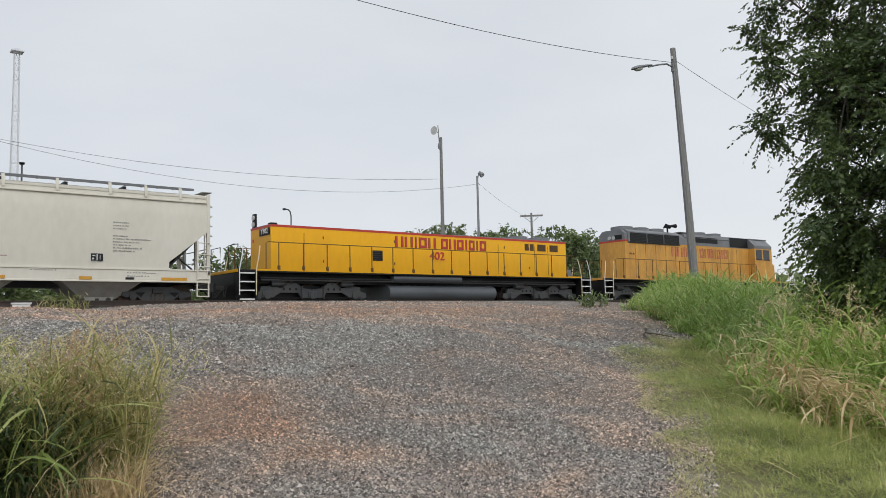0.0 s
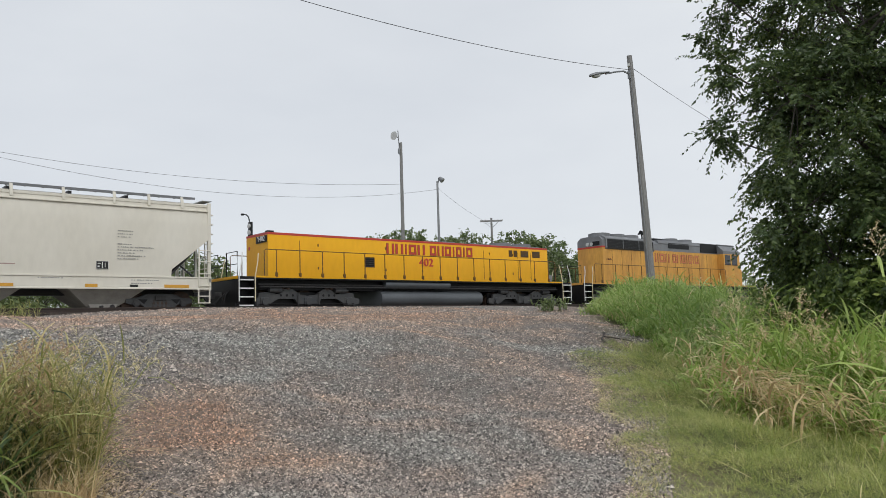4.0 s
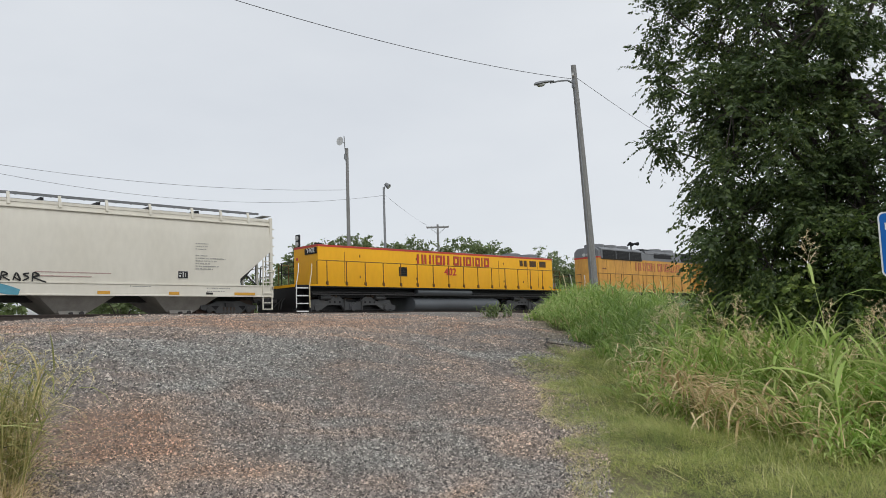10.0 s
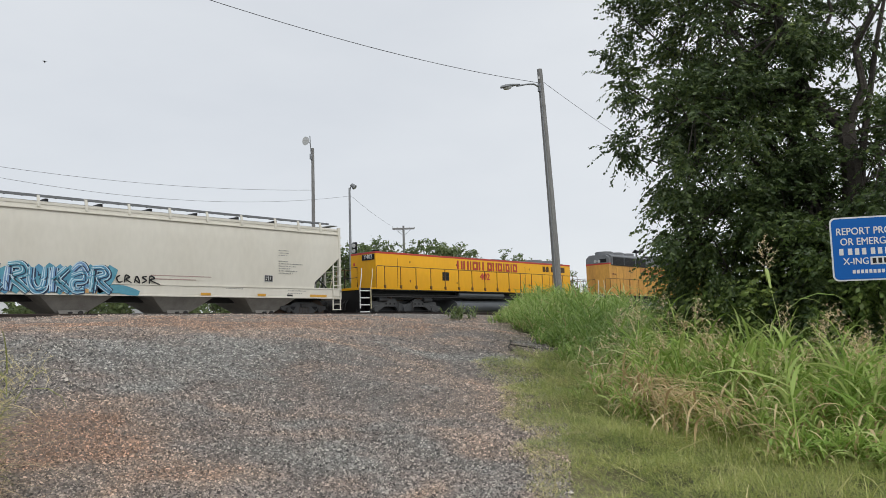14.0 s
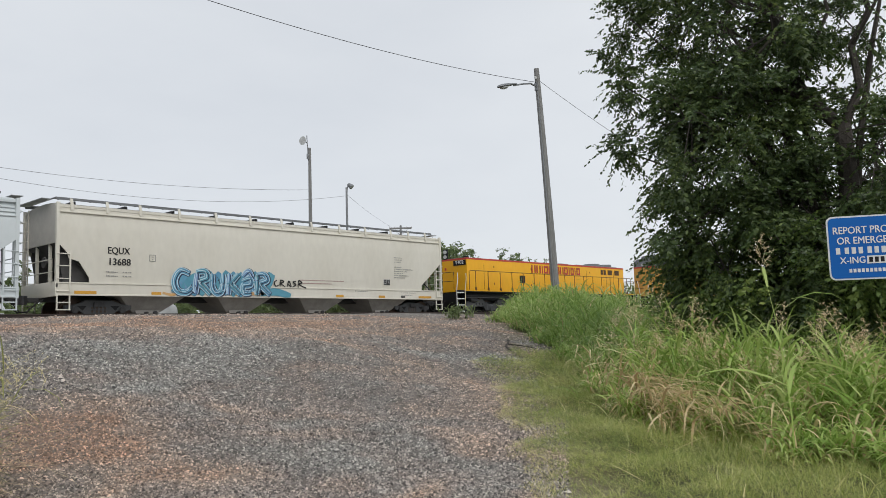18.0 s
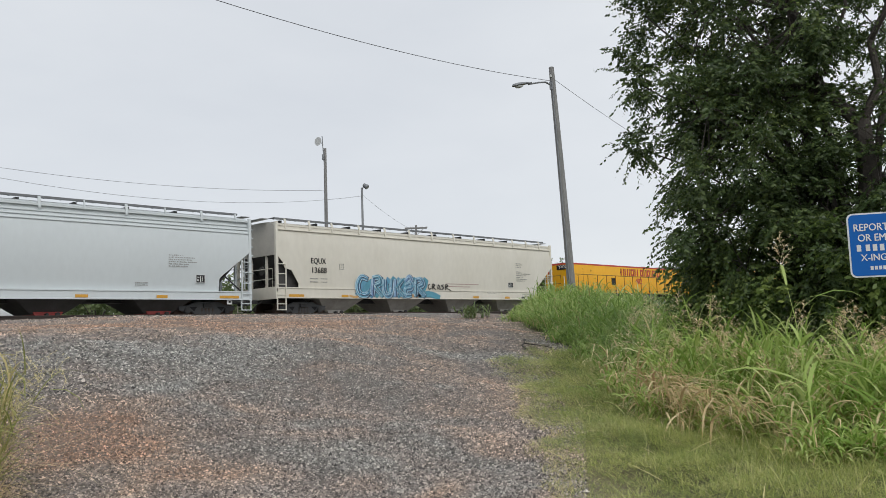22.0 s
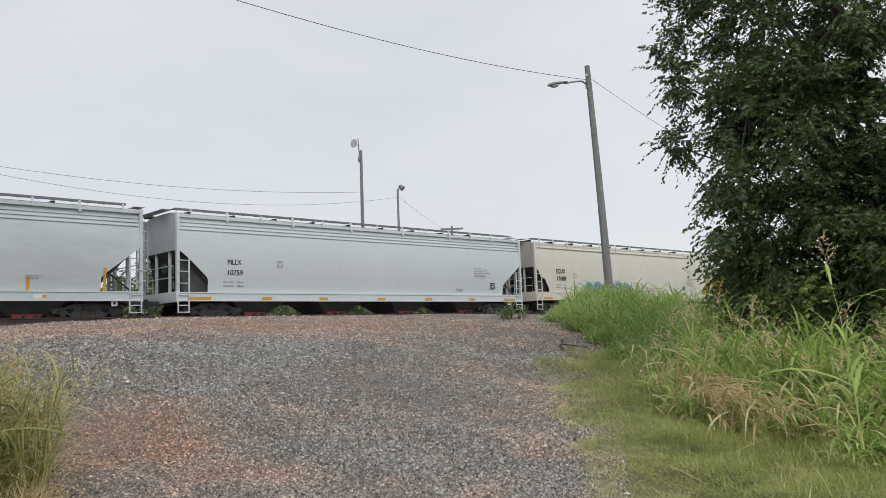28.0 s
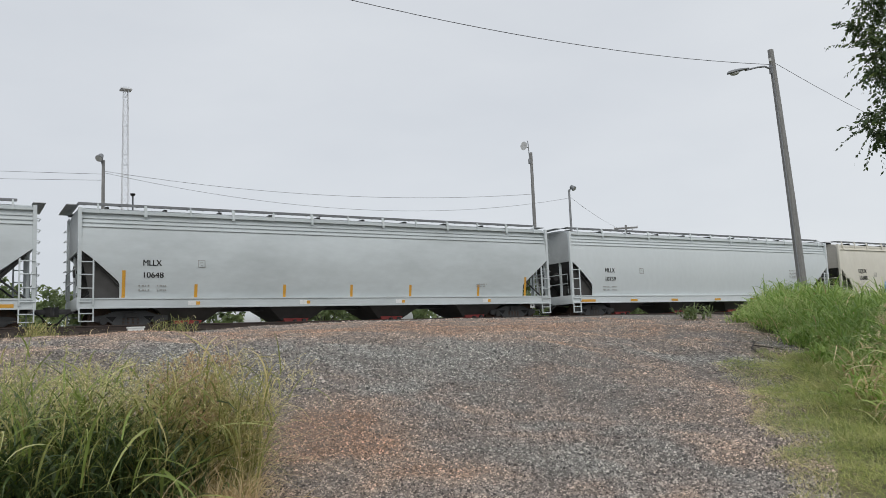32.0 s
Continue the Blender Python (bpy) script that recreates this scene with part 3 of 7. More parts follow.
# ---- train ----
def wheelset(parent, x, r, gauge=0.755):
    bm = bmesh.new()
    rod(bm, (0, -0.86, 0), (0, 0.86, 0), 0.085, 10)
    for s in (-1, 1):
        rod(bm, (0, s * (gauge - 0.07), 0), (0, s * (gauge + 0.065), 0), r, 28)
        rod(bm, (0, s * (gauge - 0.10), 0), (0, s * (gauge - 0.07), 0), r + 0.025, 28)
        rod(bm, (0, s * (gauge + 0.065), 0), (0, s * (gauge + 0.10), 0), r * 0.42, 14, r * 0.3)
        for k in range(4):
            a = k * math.pi / 2 + 0.4
            rod(bm, (math.cos(a) * r * 0.62, s * (gauge + 0.055), math.sin(a) * r * 0.62), (math.cos(a) * r * 0.62, s * (gauge + 0.075), math.sin(a) * r * 0.62), r * 0.13, 8)
    ob = part("wheelset", bm, WHEEL, parent, "rusty steel wheels on one axle", 30, pose(x, 0, r))
    WHEELS.append((ob, x, r))
    return ob


WHEELS = []


def freight_truck(car, x):
    """A two-axle truck: cast side frames, springs, bolster."""
    for k in (-0.89, 0.89):
        wheelset(car, x + k, 0.455)
    for s in (-1, 1):
        y0, y1 = sorted((s * 0.93, s * 1.08))
        bm = bmesh.new()
        top = [(-1.25, 0.47), (-1.25, 0.62), (-0.85, 0.66), (-0.5, 0.80), (0.5, 0.80), (0.85, 0.66), (1.25, 0.62), (1.25, 0.47), (1.08, 0.42), (0.72, 0.42), (0.35, 0.19), (-0.35, 0.19), (-0.72, 0.42), (-1.08, 0.42)]
        prism(bm, [(x + a, b) for a, b in top], "y", y0, y1)
        part("side_frame", bm, LTRUCK, car)
        # black triangles laid on the solid frame stand for its shaded openings
        for k in (-0.62, 0.62):
            part("opening_shade_patch", prism(bmesh.new(), [(x + k - 0.20, 0.60), (x + k + 0.16, 0.60), (x + k + 0.02, 0.42)], "y", s * 1.082 - 0.004, s * 1.082 + 0.004), BLACK, car)
        bm = bmesh.new()
        for k in (-0.24, -0.08, 0.08, 0.24):
            for q in range(6):
                rod(bm, (x + k, s * 1.04, 0.28 + q * 0.05), (x + k, s * 1.04, 0.305 + q * 0.05), 0.062, 10)
        part("spring_group", bm, WHEEL, car)
        for k in (-0.89, 0.89):
            bm = bmesh.new()
            rod(bm, (x + k, s * 0.94, 0.455), (x + k, s * 1.13, 0.455), 0.13, 14)
            rod(bm, (x + k, s * 1.13, 0.455), (x + k, s * 1.15, 0.455), 0.085, 10)
            part("bearing", bm, TRUCK, car)
    bm = bmesh.new()
    box(bm, x - 0.2, x + 0.2, -1.15, 1.15, 0.56, 0.74, 0.03)
    part("bolster", bm, TRUCK, car)
    for k in (-0.38, 0.38):
        part("brake_beam_and_shade_sheet", box(bmesh.new(), x + k * 1.0 - 0.05, x + k * 1.0 + 0.05, -0.8, 0.8, 0.30, 0.40, 0.01), TRUCK, car)


def coupler(car, x, sign):
    bm = bmesh.new()
    box(bm, x, x + sign * 0.62, -0.09, 0.09, 0.76, 0.93, 0.02)
    prism(bm, [(x + sign * a, b) for a, b in ((0.55, -0.14), (0.72, -0.2), (0.86, -0.12), (0.80, 0.02), (0.9, 0.12), (0.72, 0.2), (0.55, 0.14))], "z", 0.68, 1.0)
    part("coupler", bm, TRUCK, car)
    bm = bmesh.new()
    pipe(bm, [(x, -0.45, 0.85), (x + sign * 0.25, -0.42, 0.7), (x + sign * 0.5, -0.35, 0.42), (x + sign * 0.8, -0.25, 0.38), (x + sign * 0.95, -0.1, 0.55)], 0.025, 7)
    part("air_hose", bm, RUBBER, car)


def side_y(z, bulge):
    """Half width of the hopper's side at height z."""
    k = min(max((z - 1.3) / 2.8, 0), 1)
    return 1.60 - bulge + bulge * math.sin(math.pi * (0.10 + 0.80 * k)) - 0.05 * max(0, k - 0.8) / 0.2


# darker copies of the side paints: grime plus the ends' shade in the colour
ENDGREY = {"beige": mat("shaded_grimy_beige_end", (0.54, 0.52, 0.465), 0.6, color2=(0.38, 0.36, 0.33), scale=1.2, fine=0.08), "grey": mat("shaded_grimy_grey_end", (0.50, 0.53, 0.535), 0.55, color2=(0.34, 0.36, 0.36), scale=1.2, fine=0.08)}


def hopper_car(label, paint, bulge, stripes, gates, style):
    """A covered hopper, 20 m between its corner posts: x from 0 at its trailing end."""
    L, EAVE = 20.0, 4.20
    SILL0, SILL1 = (0.95, 1.43) if style == "beige" else (0.86, 1.22)
    car = root("hopper_car", None, label, "rail car", "hopper cars of the train")

    # the cut-away corners of the sides: trailing, leading
    if style == "beige":
        cuts = (((0, 2.86), (0.34, 2.50), (0.42, 2.28), (0.78, 2.18), (1.16, 1.60), (1.17, SILL1)), ((0, 2.92), (0.17, 2.78), (1.12, 2.0), (1.50, 1.70), (1.52, SILL1)))
    else:
        cuts = (((0, 2.90), (0.5, 2.50), (1.25, 1.80), (1.30, 1.70), (1.31, SILL1)), ((0, 2.90), (0.19, 2.76), (1.40, 1.80), (1.46, 1.70), (1.47, SILL1)))

    def low(x):
        cut = cuts[0] if x < L / 2 else cuts[1]
        x = min(x, L - x)
        for (a, za), (b, zb) in zip(cut, cut[1:]):
            if a <= x <= b:
                return za + (zb - za) * (x - a) / (b - a)
        return SILL1
    cols = sorted({0.02, 0.17, 0.34, 0.42, 0.5, 0.78, 1.0, 1.12, 1.16, 1.17, 1.25, 1.30, 1.31, 1.40, 1.46, 1.47, 1.50, 1.52, 1.6, *(2 + 0.5 * k for k in range(9)), *(6 + k for k in range(5))})
    cols = cols + [L - c for c in reversed(cols) if c < 10]
    for s in (-1, 1):
        bm = bmesh.new()
        grid = []
        for x in cols:
            z0 = low(x)
            grid.append([bm.verts.new((x, s * side_y(z0 + (EAVE - z0) * k / 14, bulge), z0 + (EAVE - z0) * k / 14)) for k in range(15)])
        inner = [[bm.verts.new((v.co.x, v.co.y - s * 0.03, v.co.z)) for v in g] for g in grid]
        for a, b, c, d in zip(grid, grid[1:], inner, inner[1:]):
            for k in range(14):
                bm.faces.new((a[k], b[k], b[k + 1], a[k + 1]))
                bm.faces.new((c[k], c[k + 1], d[k + 1], d[k]))
            bm.faces.new((a[0], c[0], d[0], b[0]))
        bmesh.ops.recalc_face_normals(bm, faces=bm.faces[:])
        part("side_sheet", bm, paint, car, smooth=30)
        # belt rails under the eave
        if style == "beige":
            belts, th = ((3.97, 0.022),), 0.07
        else:
            belts, th = ((3.66, 0.016), (3.81, 0.016), (3.96, 0.016)), 0.045
        for z, h in belts:
            part("belt_rail", box(bmesh.new(), 0.1, L - 0.1, s * (side_y(z, bulge) - 0.01), s * (side_y(z, bulge) + th), z - h, z + h, 0.008), paint, car)
        bm = bmesh.new()
        prism(bm, [(s * a, b) for a, b in ((1.40, 4.14), (1.53, 4.14), (1.53, 4.22), (1.36, 4.26))], "x", 0.0, L)
        part("top_chord", bm, paint, car)
        # side sill: a channel with lips
        bm = bmesh.new()
        prism(bm, [(s * a, b) for a, b in ((1.44, SILL0), (1.605, SILL0), (1.605, SILL0 + 0.05), (1.575, SILL0 + 0.06), (1.575, SILL1 - 0.06), (1.605, SILL1 - 0.05), (1.605, SILL1), (1.44, SILL1))], "x", -0.02, L + 0.02)
        part("side_sill", bm, paint, car)
    # roof, round over the top
    bm = bmesh.new()
    crest = 4.24 if style == "beige" else 4.275
    arc = [(math.sin(a) * 1.42, crest + 0.15 * math.cos(a) ** 1.2) for a in [radians(-88 + 176 * k / 12) for k in range(13)]]
    prism(bm, arc + [(1.40, 4.14), (-1.40, 4.14)], "x", 0.1, L - 0.1)
    part("roof", bm, paint, car)
    # hatch trough
    bm = bmesh.new()
    box(bm, 0.9, L - 0.9, -0.33, 0.33, 4.34, 4.42, 0.03)
    part("hatch_cover", bm, paint, car)
    for k in range(9):
        part("hatch_clamp", box(bmesh.new(), 1.0 + k * 2.02, 1.12 + k * 2.02, -0.40, 0.40, 4.35, 4.56, 0.01), BLACK, car)
    # running boards with their brackets
    if style == "beige":
        posts = [(x, 0.10, 4.05) for x in (0.52, 1.83, 3.12, 4.76, 6.42, 8.09, 9.72, 11.39, 13.04, 14.68, 16.40, 17.65, 18.91)]
    else:
        posts = [(0.6 + 1.56 * k, 0.10 if k % 2 else 0.055, 4.05 if k % 2 else 4.12) for k in range(13)]
    for s in (-1, 1):
        bm = bmesh.new()
        box(bm, -0.02, L - 0.55, s * 1.02, s * 1.44, 4.475, 4.495)
        box(bm, -0.02, L - 0.55, s * 1.43, s * 1.455, 4.415, 4.50)
        for k in range(33):
            box(bm, 0.2 + k * 0.58, 0.24 + k * 0.58, s * 1.03, s * 1.42, 4.455, 4.474)
        part("running_board", bm, WALK, car, "dark grating walkway along the roof")
        for k, w, foot in posts:
            bm = bmesh.new()
            prism(bm, [(s * a, b) for a, b in ((1.455, 4.47), (1.49, 4.47), (1.56, 4.24), (1.565, foot), (1.53, foot), (1.52, 4.22))], "x", k - w / 2, k + w / 2)
            part("board_bracket", bm, paint, car)
    for x in (-0.34, L - 0.06):
        part("end_running_board", box(bmesh.new(), x, x + 0.40, -1.0, 1.42, 4.47, 4.495, 0.005), GALV, car)
    # ends: upper sheet, slope sheet, platform, posts, braces
    for e in (0, 1):
        fx = (lambda x: L - x) if e else (lambda x: x)
        sg = -1 if e else 1
        bm = bmesh.new()
        lo, hi = sorted((fx(0.04), fx(0.09)))
        prism(bm, [(1.44, 2.86), (1.46, 4.18), (1.0, 4.31), (0, 4.36), (-1.0, 4.31), (-1.46, 4.18), (-1.44, 2.86)], "x", lo, hi)
        part("end_sheet", bm, ENDGREY[style], car)
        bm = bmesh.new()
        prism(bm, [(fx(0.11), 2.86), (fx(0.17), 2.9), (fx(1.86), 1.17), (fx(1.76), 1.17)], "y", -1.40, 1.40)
        part("slope_sheet", bm, DARKGREY, car, "dark slanting end sheet")
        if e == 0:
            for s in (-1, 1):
                part("hip_sheet", prism(bmesh.new(), [(0.42, 1.17), (1.62, 1.17), (1.56, 1.6), (0.22, 2.84), (0.16, 2.5)], "y", *sorted((s * 1.22, s * 1.25))), DARKGREY, car, "dark hip sheet")
        bm = bmesh.new()
        lo, hi = sorted((fx(-0.02), fx(2.2)))
        box(bm, lo, hi, -1.44, 1.44, 1.10, 1.16)
        part("end_platform", bm, GREY_D, car)
        bm = bmesh.new()
        lo, hi = sorted((fx(-0.05), fx(0.06)))
        box(bm, lo, hi, -1.6, 1.6, SILL0 - 0.03, SILL1 + 0.02, 0.02)
        part("end_sill", bm, paint, car)
        for s in (-1, 1):
            part("corner_post", box(bmesh.new(), *sorted((fx(-0.03), fx(0.09))), *sorted((s * 1.47, s * 1.60)), 1.22, 4.30, 0.012), paint, car)
            part("inner_post", box(bmesh.new(), *sorted((fx(0.10), fx(0.20))), *sorted((s * 0.55, s * 0.65)), 1.16, 2.9, 0.01), paint, car)
            bm = bmesh.new()
            rod(bm, (fx(0.15), s * 1.2, 1.16), (fx(1.3), s * 1.2, 2.1), 0.035, 8)
            part("brace", bm, TRUCK, car)
            # side ladder between the corner post and one upright, with the step below the sill
            bm = bmesh.new()
            box(bm, *sorted((fx(0.43), fx(0.485))), *sorted((s * 1.60, s * 1.64)), SILL0 + 0.1, 2.52, 0.008)
            for z in (1.10, 1.55, 2.01, 2.44):
                rod(bm, (fx(0.0), s * 1.625, z), (fx(0.46), s * 1.625, z), 0.02, 7)
            part("side_ladder", bm, paint, car)
            bm = bmesh.new()
            for q in (0.0, 0.44):
                box(bm, *sorted((fx(q), fx(q + 0.045))), *sorted((s * 1.57, s * 1.61)), 0.42, SILL0)
            for z in (0.44, 0.70):
                box(bm, *sorted((fx(0.0), fx(0.485))), *sorted((s * 1.55, s * 1.63)), z - 0.018, z + 0.018)
            part("stirrup_step", bm, paint, car)
        # end ladder with hooked handholds up one corner
        c = -1 if e else 1
        bm = bmesh.new()
        for q in range(7):
            z = 1.62 + 0.37 * q
            pipe(bm, [(fx(0.0), c * 1.56, z + 0.03), (fx(-0.13), c * 1.56, z), (fx(-0.13), c * 1.06, z), (fx(0.0), c * 1.06, z + 0.03)], 0.016, 6)
        box(bm, *sorted((fx(-0.04), fx(0.0))), *sorted((c * 1.04, c * 1.08)), 1.35, 4.3)
        part("end_ladder", bm, paint, car)
        bm = bmesh.new()
        pipe(bm, [(fx(-0.06), -1.35, 1.35), (fx(-0.06), -1.35, 2.25), (fx(-0.06), 1.35, 2.25), (fx(-0.06), 1.35, 1.35)], 0.02, 6)
        rod(bm, (fx(-0.06), -1.35, 1.8), (fx(-0.06), 1.35, 1.8), 0.018, 6)
        part("end_rail", bm, paint, car)
        coupler(car, fx(0.0), -sg)
    # brake gear on the trailing platform
    bm = bmesh.new()
    rod(bm, (0.02, -0.45, 2.2), (-0.03, -0.45, 2.2), 0.2, 20)
    rod(bm, (0.12, -0.45, 2.2), (0.02, -0.45, 2.2), 0.06, 10)
    part("brake_wheel", bm, DARKGREY, car)
    bm = bmesh.new()
    rod(bm, (0.6, -0.2, 1.55), (1.5, -0.2, 1.55), 0.24, 18)
    part("air_tank", bm, DARKGREY, car)
    bm = bmesh.new()
    rod(bm, (0.55, -0.75, 1.45), (1.0, -0.75, 1.45), 0.17, 14)
    part("brake_cylinder", bm, DARKGREY, car)
    # four bays under the floor
    part("centre_sill", box(bmesh.new(), 0.1, L - 0.1, -0.24, 0.24, 0.78, 1.08, 0.01), TRUCK, car)
    for cx in (3.75, 7.9, 12.1, 16.25):
        bm = bmesh.new()
        a = [bm.verts.new((cx + q * 1.42, s * 1.42, 1.02)) for q, s in ((-1, -1), (1, -1), (1, 1), (-1, 1))]
        b = [bm.verts.new((cx + q * 0.56, s * 0.80, 0.36)) for q, s in ((-1, -1), (1, -1), (1, 1), (-1, 1))]
        bm.faces.new(b[::-1])
        for i in range(4):
            bm.faces.new((a[i], a[(i + 1) % 4], b[(i + 1) % 4], b[i]))
        bmesh.ops.recalc_face_normals(bm, faces=bm.faces[:])
        part("bay", bm, DARKGREY if style != "beige" else BAYGREY, car)
        bm = bmesh.new()
        prism(bm, [(cx - 0.52, 0.44), (cx + 0.52, 0.44), (cx + 0.40, 0.24), (cx - 0.40, 0.24)], "y", -0.9, 0.9)
        part("outlet_gate", bm, gates, car, "red outlet gate" if gates is GATE else "grey outlet gate")
        part("gate_capstan", rod(bmesh.new(), (cx - 0.1, -0.9, 0.34), (cx - 0.1, -1.12, 0.34), 0.045, 10), TRUCK, car)
        part("gate_pinion", rod(bmesh.new(), (cx + 0.3, -0.9, 0.34), (cx + 0.3, -1.0, 0.34), 0.08, 10), TRUCK, car)
    for x in (1.75, L - 1.75):
        freight_truck(car, x)
    # reflectors, stencils
    yf = -1.608
    for x, w in stripes[0]:
        part("sill_reflector", box(bmesh.new(), x, x + w, yf - 0.004, yf + 0.002, SILL0 + 0.06, SILL0 + 0.17), REFLECT, car, "yellow reflector strip")
    for x, h in stripes[1]:
        bm = bmesh.new()
        zs = [SILL1 + 0.01 + (h - 0.01) * q / 5 for q in range(6)]
        front = [[bm.verts.new((u, -side_y(z, bulge) - 0.009, z)) for z in zs] for u in (x, x + 0.11)]
        for q in range(5):
            bm.faces.new((front[0][q], front[1][q], front[1][q + 1], front[0][q + 1]))
        part("side_reflector", bm, REFLECT, car, "upright yellow reflector strip")
    return car


BAYGREY = mat("dusty_bay_paint", (0.43, 0.415, 0.38), 0.7, color2=(0.25, 0.235, 0.215), scale=2, fine=0.12)


def small_print(car, x, z, rows, y, h=0.04, gap=0.085, material=FAINT):
    """Lines of stencilled print too small to read, as bars broken into words."""
    r = random.Random(int(x * 100) + len(rows))
    bm = bmesh.new()
    for i, w in enumerate(rows):
        u = 0.0
        while u < w:
            k = min(r.uniform(0.03, 0.075), w - u)
            if k > 0.02:
                box(bm, x + u, x + u + k, y - 0.006, y + 0.004, z - i * gap, z - i * gap + h * r.uniform(0.6, 1.0))
            u += k + (0.022 if r.random() < 0.7 else 0.06)
    tagged(part("small_print", bm, material, car), kind="stuff")


def plate(car, x, z, y, w=0.30, h=0.26):
    """A black consolidated stencil plate with white fields."""
    part("plate_margin", box(bmesh.new(), x - 0.015, x + w + 0.015, y - 0.003, y + 0.004, z - 0.012, z + h + 0.012), WHITE, car)
    part("stencil_plate", box(bmesh.new(), x, x + w, y - 0.006, y + 0.004, z, z + h), STENCIL, car)
    bm = bmesh.new()
    for a, b, c, d in ((0.1, 0.36, 0.66, 0.76), (0.1, 0.26, 0.2, 0.42), (0.46, 0.54, 0.1, 0.9), (0.72, 0.77, 0.2, 0.8)):
        box(bm, x + a * w, x + b * w, y - 0.01, y - 0.0065, z + c * h, z + d * h)
    part("stencil_field", bm, WHITE, car)


def car_marks(car, mark, number, bulge, stencil=STENCIL, big=0.29, up=0.0, x=2.32, bx=3.75):
    y = -side_y(2.3 + up, bulge) - 0.012
    words("reporting_mark", mark, big * 1.08, stencil, car, on_side(x - 0.03, y, 2.43 + up), squeeze=0.88, bold=0.022)
    y = -side_y(1.92 + up, bulge) - 0.016
    words("car_number", number, big * 1.10, stencil, car, on_side(x, y, 2.01 + up), squeeze=0.98, bold=0.022)
    y = -side_y(1.62 + up, bulge) - 0.010
    for z in (1.62, 1.47):
        small_print(car, x - 0.48, z + up, (0.42,), y, 0.055)
        small_print(car, x + 0.14, z + up, (0.34,), y, 0.055)
    y = -side_y(2.4, bulge) - 0.008
    bm = bmesh.new()
    for a in ((0, 0.26, 0, 0.02), (0, 0.26, 0.24, 0.26), (0, 0.02, 0.02, 0.24), (0.24, 0.26, 0.02, 0.24), (0.08, 0.18, 0.16, 0.18), (0.1, 0.16, 0.07, 0.09)):
        box(bm, bx + a[0], bx + a[1], y - 0.006, y + 0.004, 2.3 + a[2], 2.3 + a[3])
    part("stencil_box", bm, FAINT, car)


def graffiti(car, y):
    """A spray-painted piece: fat bent strokes in blues with dark outlines, over teal mist. Drawn as plain strokes."""
    r = random.Random(3)
    layer = [0]

    def blob(pts, w, material, name, lift):
        bm = bmesh.new()
        cs = [Vector((p[0], 0, p[1])) for p in pts]
        fine = []
        for i in range(len(cs) - 1):
            a, b, c, d = cs[max(i - 1, 0)], cs[i], cs[i + 1], cs[min(i + 2, len(cs) - 1)]
            for k in range(6):
                t = k / 6
                fine.append(0.5 * ((2 * b) + (c - a) * t + (2 * a - 5 * b + 4 * c - d) * t * t + (3 * b - a - 3 * c + d) * t ** 3))
        fine.append(cs[-1])
        yy = y - 0.004 - lift * 0.0012
        left, right = [], []
        for i, p in enumerate(fine):
            dr = (fine[min(i + 1, len(fine) - 1)] - fine[max(i - 1, 0)]).normalized()
            nn = Vector((-dr.z, 0, dr.x))
            k = w * (0.75 + 0.25 * math.sin(math.pi * i / (len(fine) - 1)))
            left.append(bm.verts.new((p.x + nn.x * k, yy, max(p.z + nn.z * k, 0.965))))
            right.append(bm.verts.new((p.x - nn.x * k, yy, max(p.z - nn.z * k, 0.965))))
        for i in range(len(fine) - 1):
            bm.faces.new((left[i], left[i + 1], right[i + 1], right[i]))
        bmesh.ops.recalc_face_normals(bm, faces=bm.faces[:])
        layer[0] += 1
        part(name, bm, material, car, smooth=None)

    teal, blue, navy, mist, violet, orange = TEALS
    for k in range(12):
        x = 4.85 + k * 0.36
        blob([(x - 0.35, 1.08 + r.uniform(-0.05, 0.1)), (x, 1.5 + r.uniform(-0.1, 0.1)), (x + 0.3, 1.86 + r.uniform(-0.1, 0.16))], 0.24, teal if k % 2 else blue, "spray_cloud", k % 3)
    blob([(8.3, 1.12), (9.3, 1.2), (10.1, 1.02)], 0.16, teal, "spray_cloud", 2)
    blob([(4.0, 1.1), (4.35, 1.02), (4.6, 1.06)], 0.05, orange, "spray_cloud", 2)
    blob([(7.6, 1.08), (8.1, 1.12), (8.5, 1.06)], 0.07, orange, "spray_cloud", 3)
    glyphs = (  # bent strokes, each a letter-like form
        ((5.15, 1.88), (4.75, 1.98), (4.5, 1.6), (4.62, 1.2), (5.0, 1.12), (5.25, 1.3)),
        ((5.42, 1.08), (5.46, 1.5), (5.5, 1.92)), ((5.45, 1.95), (5.85, 1.98), (5.95, 1.72), (5.6, 1.55), (5.85, 1.3), (6.1, 1.06)),
        ((6.2, 1.9), (6.18, 1.4), (6.35, 1.12), (6.6, 1.2), (6.68, 1.6), (6.7, 1.92)),
        ((6.98, 1.92), (6.95, 1.5), (6.93, 1.06)), ((7.42, 1.92), (7.05, 1.52), (7.25, 1.3), (7.5, 1.08)),
        ((7.6, 1.62), (7.98, 1.74), (8.0, 1.5), (7.66, 1.44), (7.68, 1.15), (8.02, 1.16)), ((7.62, 1.82), (7.9, 2.04), (8.1, 1.8)),
        ((8.3, 1.06), (8.34, 1.5), (8.38, 1.9)), ((8.32, 1.92), (8.7, 1.94), (8.84, 1.70), (8.5, 1.55), (8.72, 1.3), (9.0, 1.08)))
    for i, g in enumerate(glyphs):
        blob([(p[0] + 0.03, p[1] - 0.02) for p in g], 0.178, navy, "spray_outline", 4)
        blob(g, 0.146, mist, "spray_stroke", 5)
        blob(g, 0.112, (blue, violet, teal)[i % 3], "spray_stroke", 6)
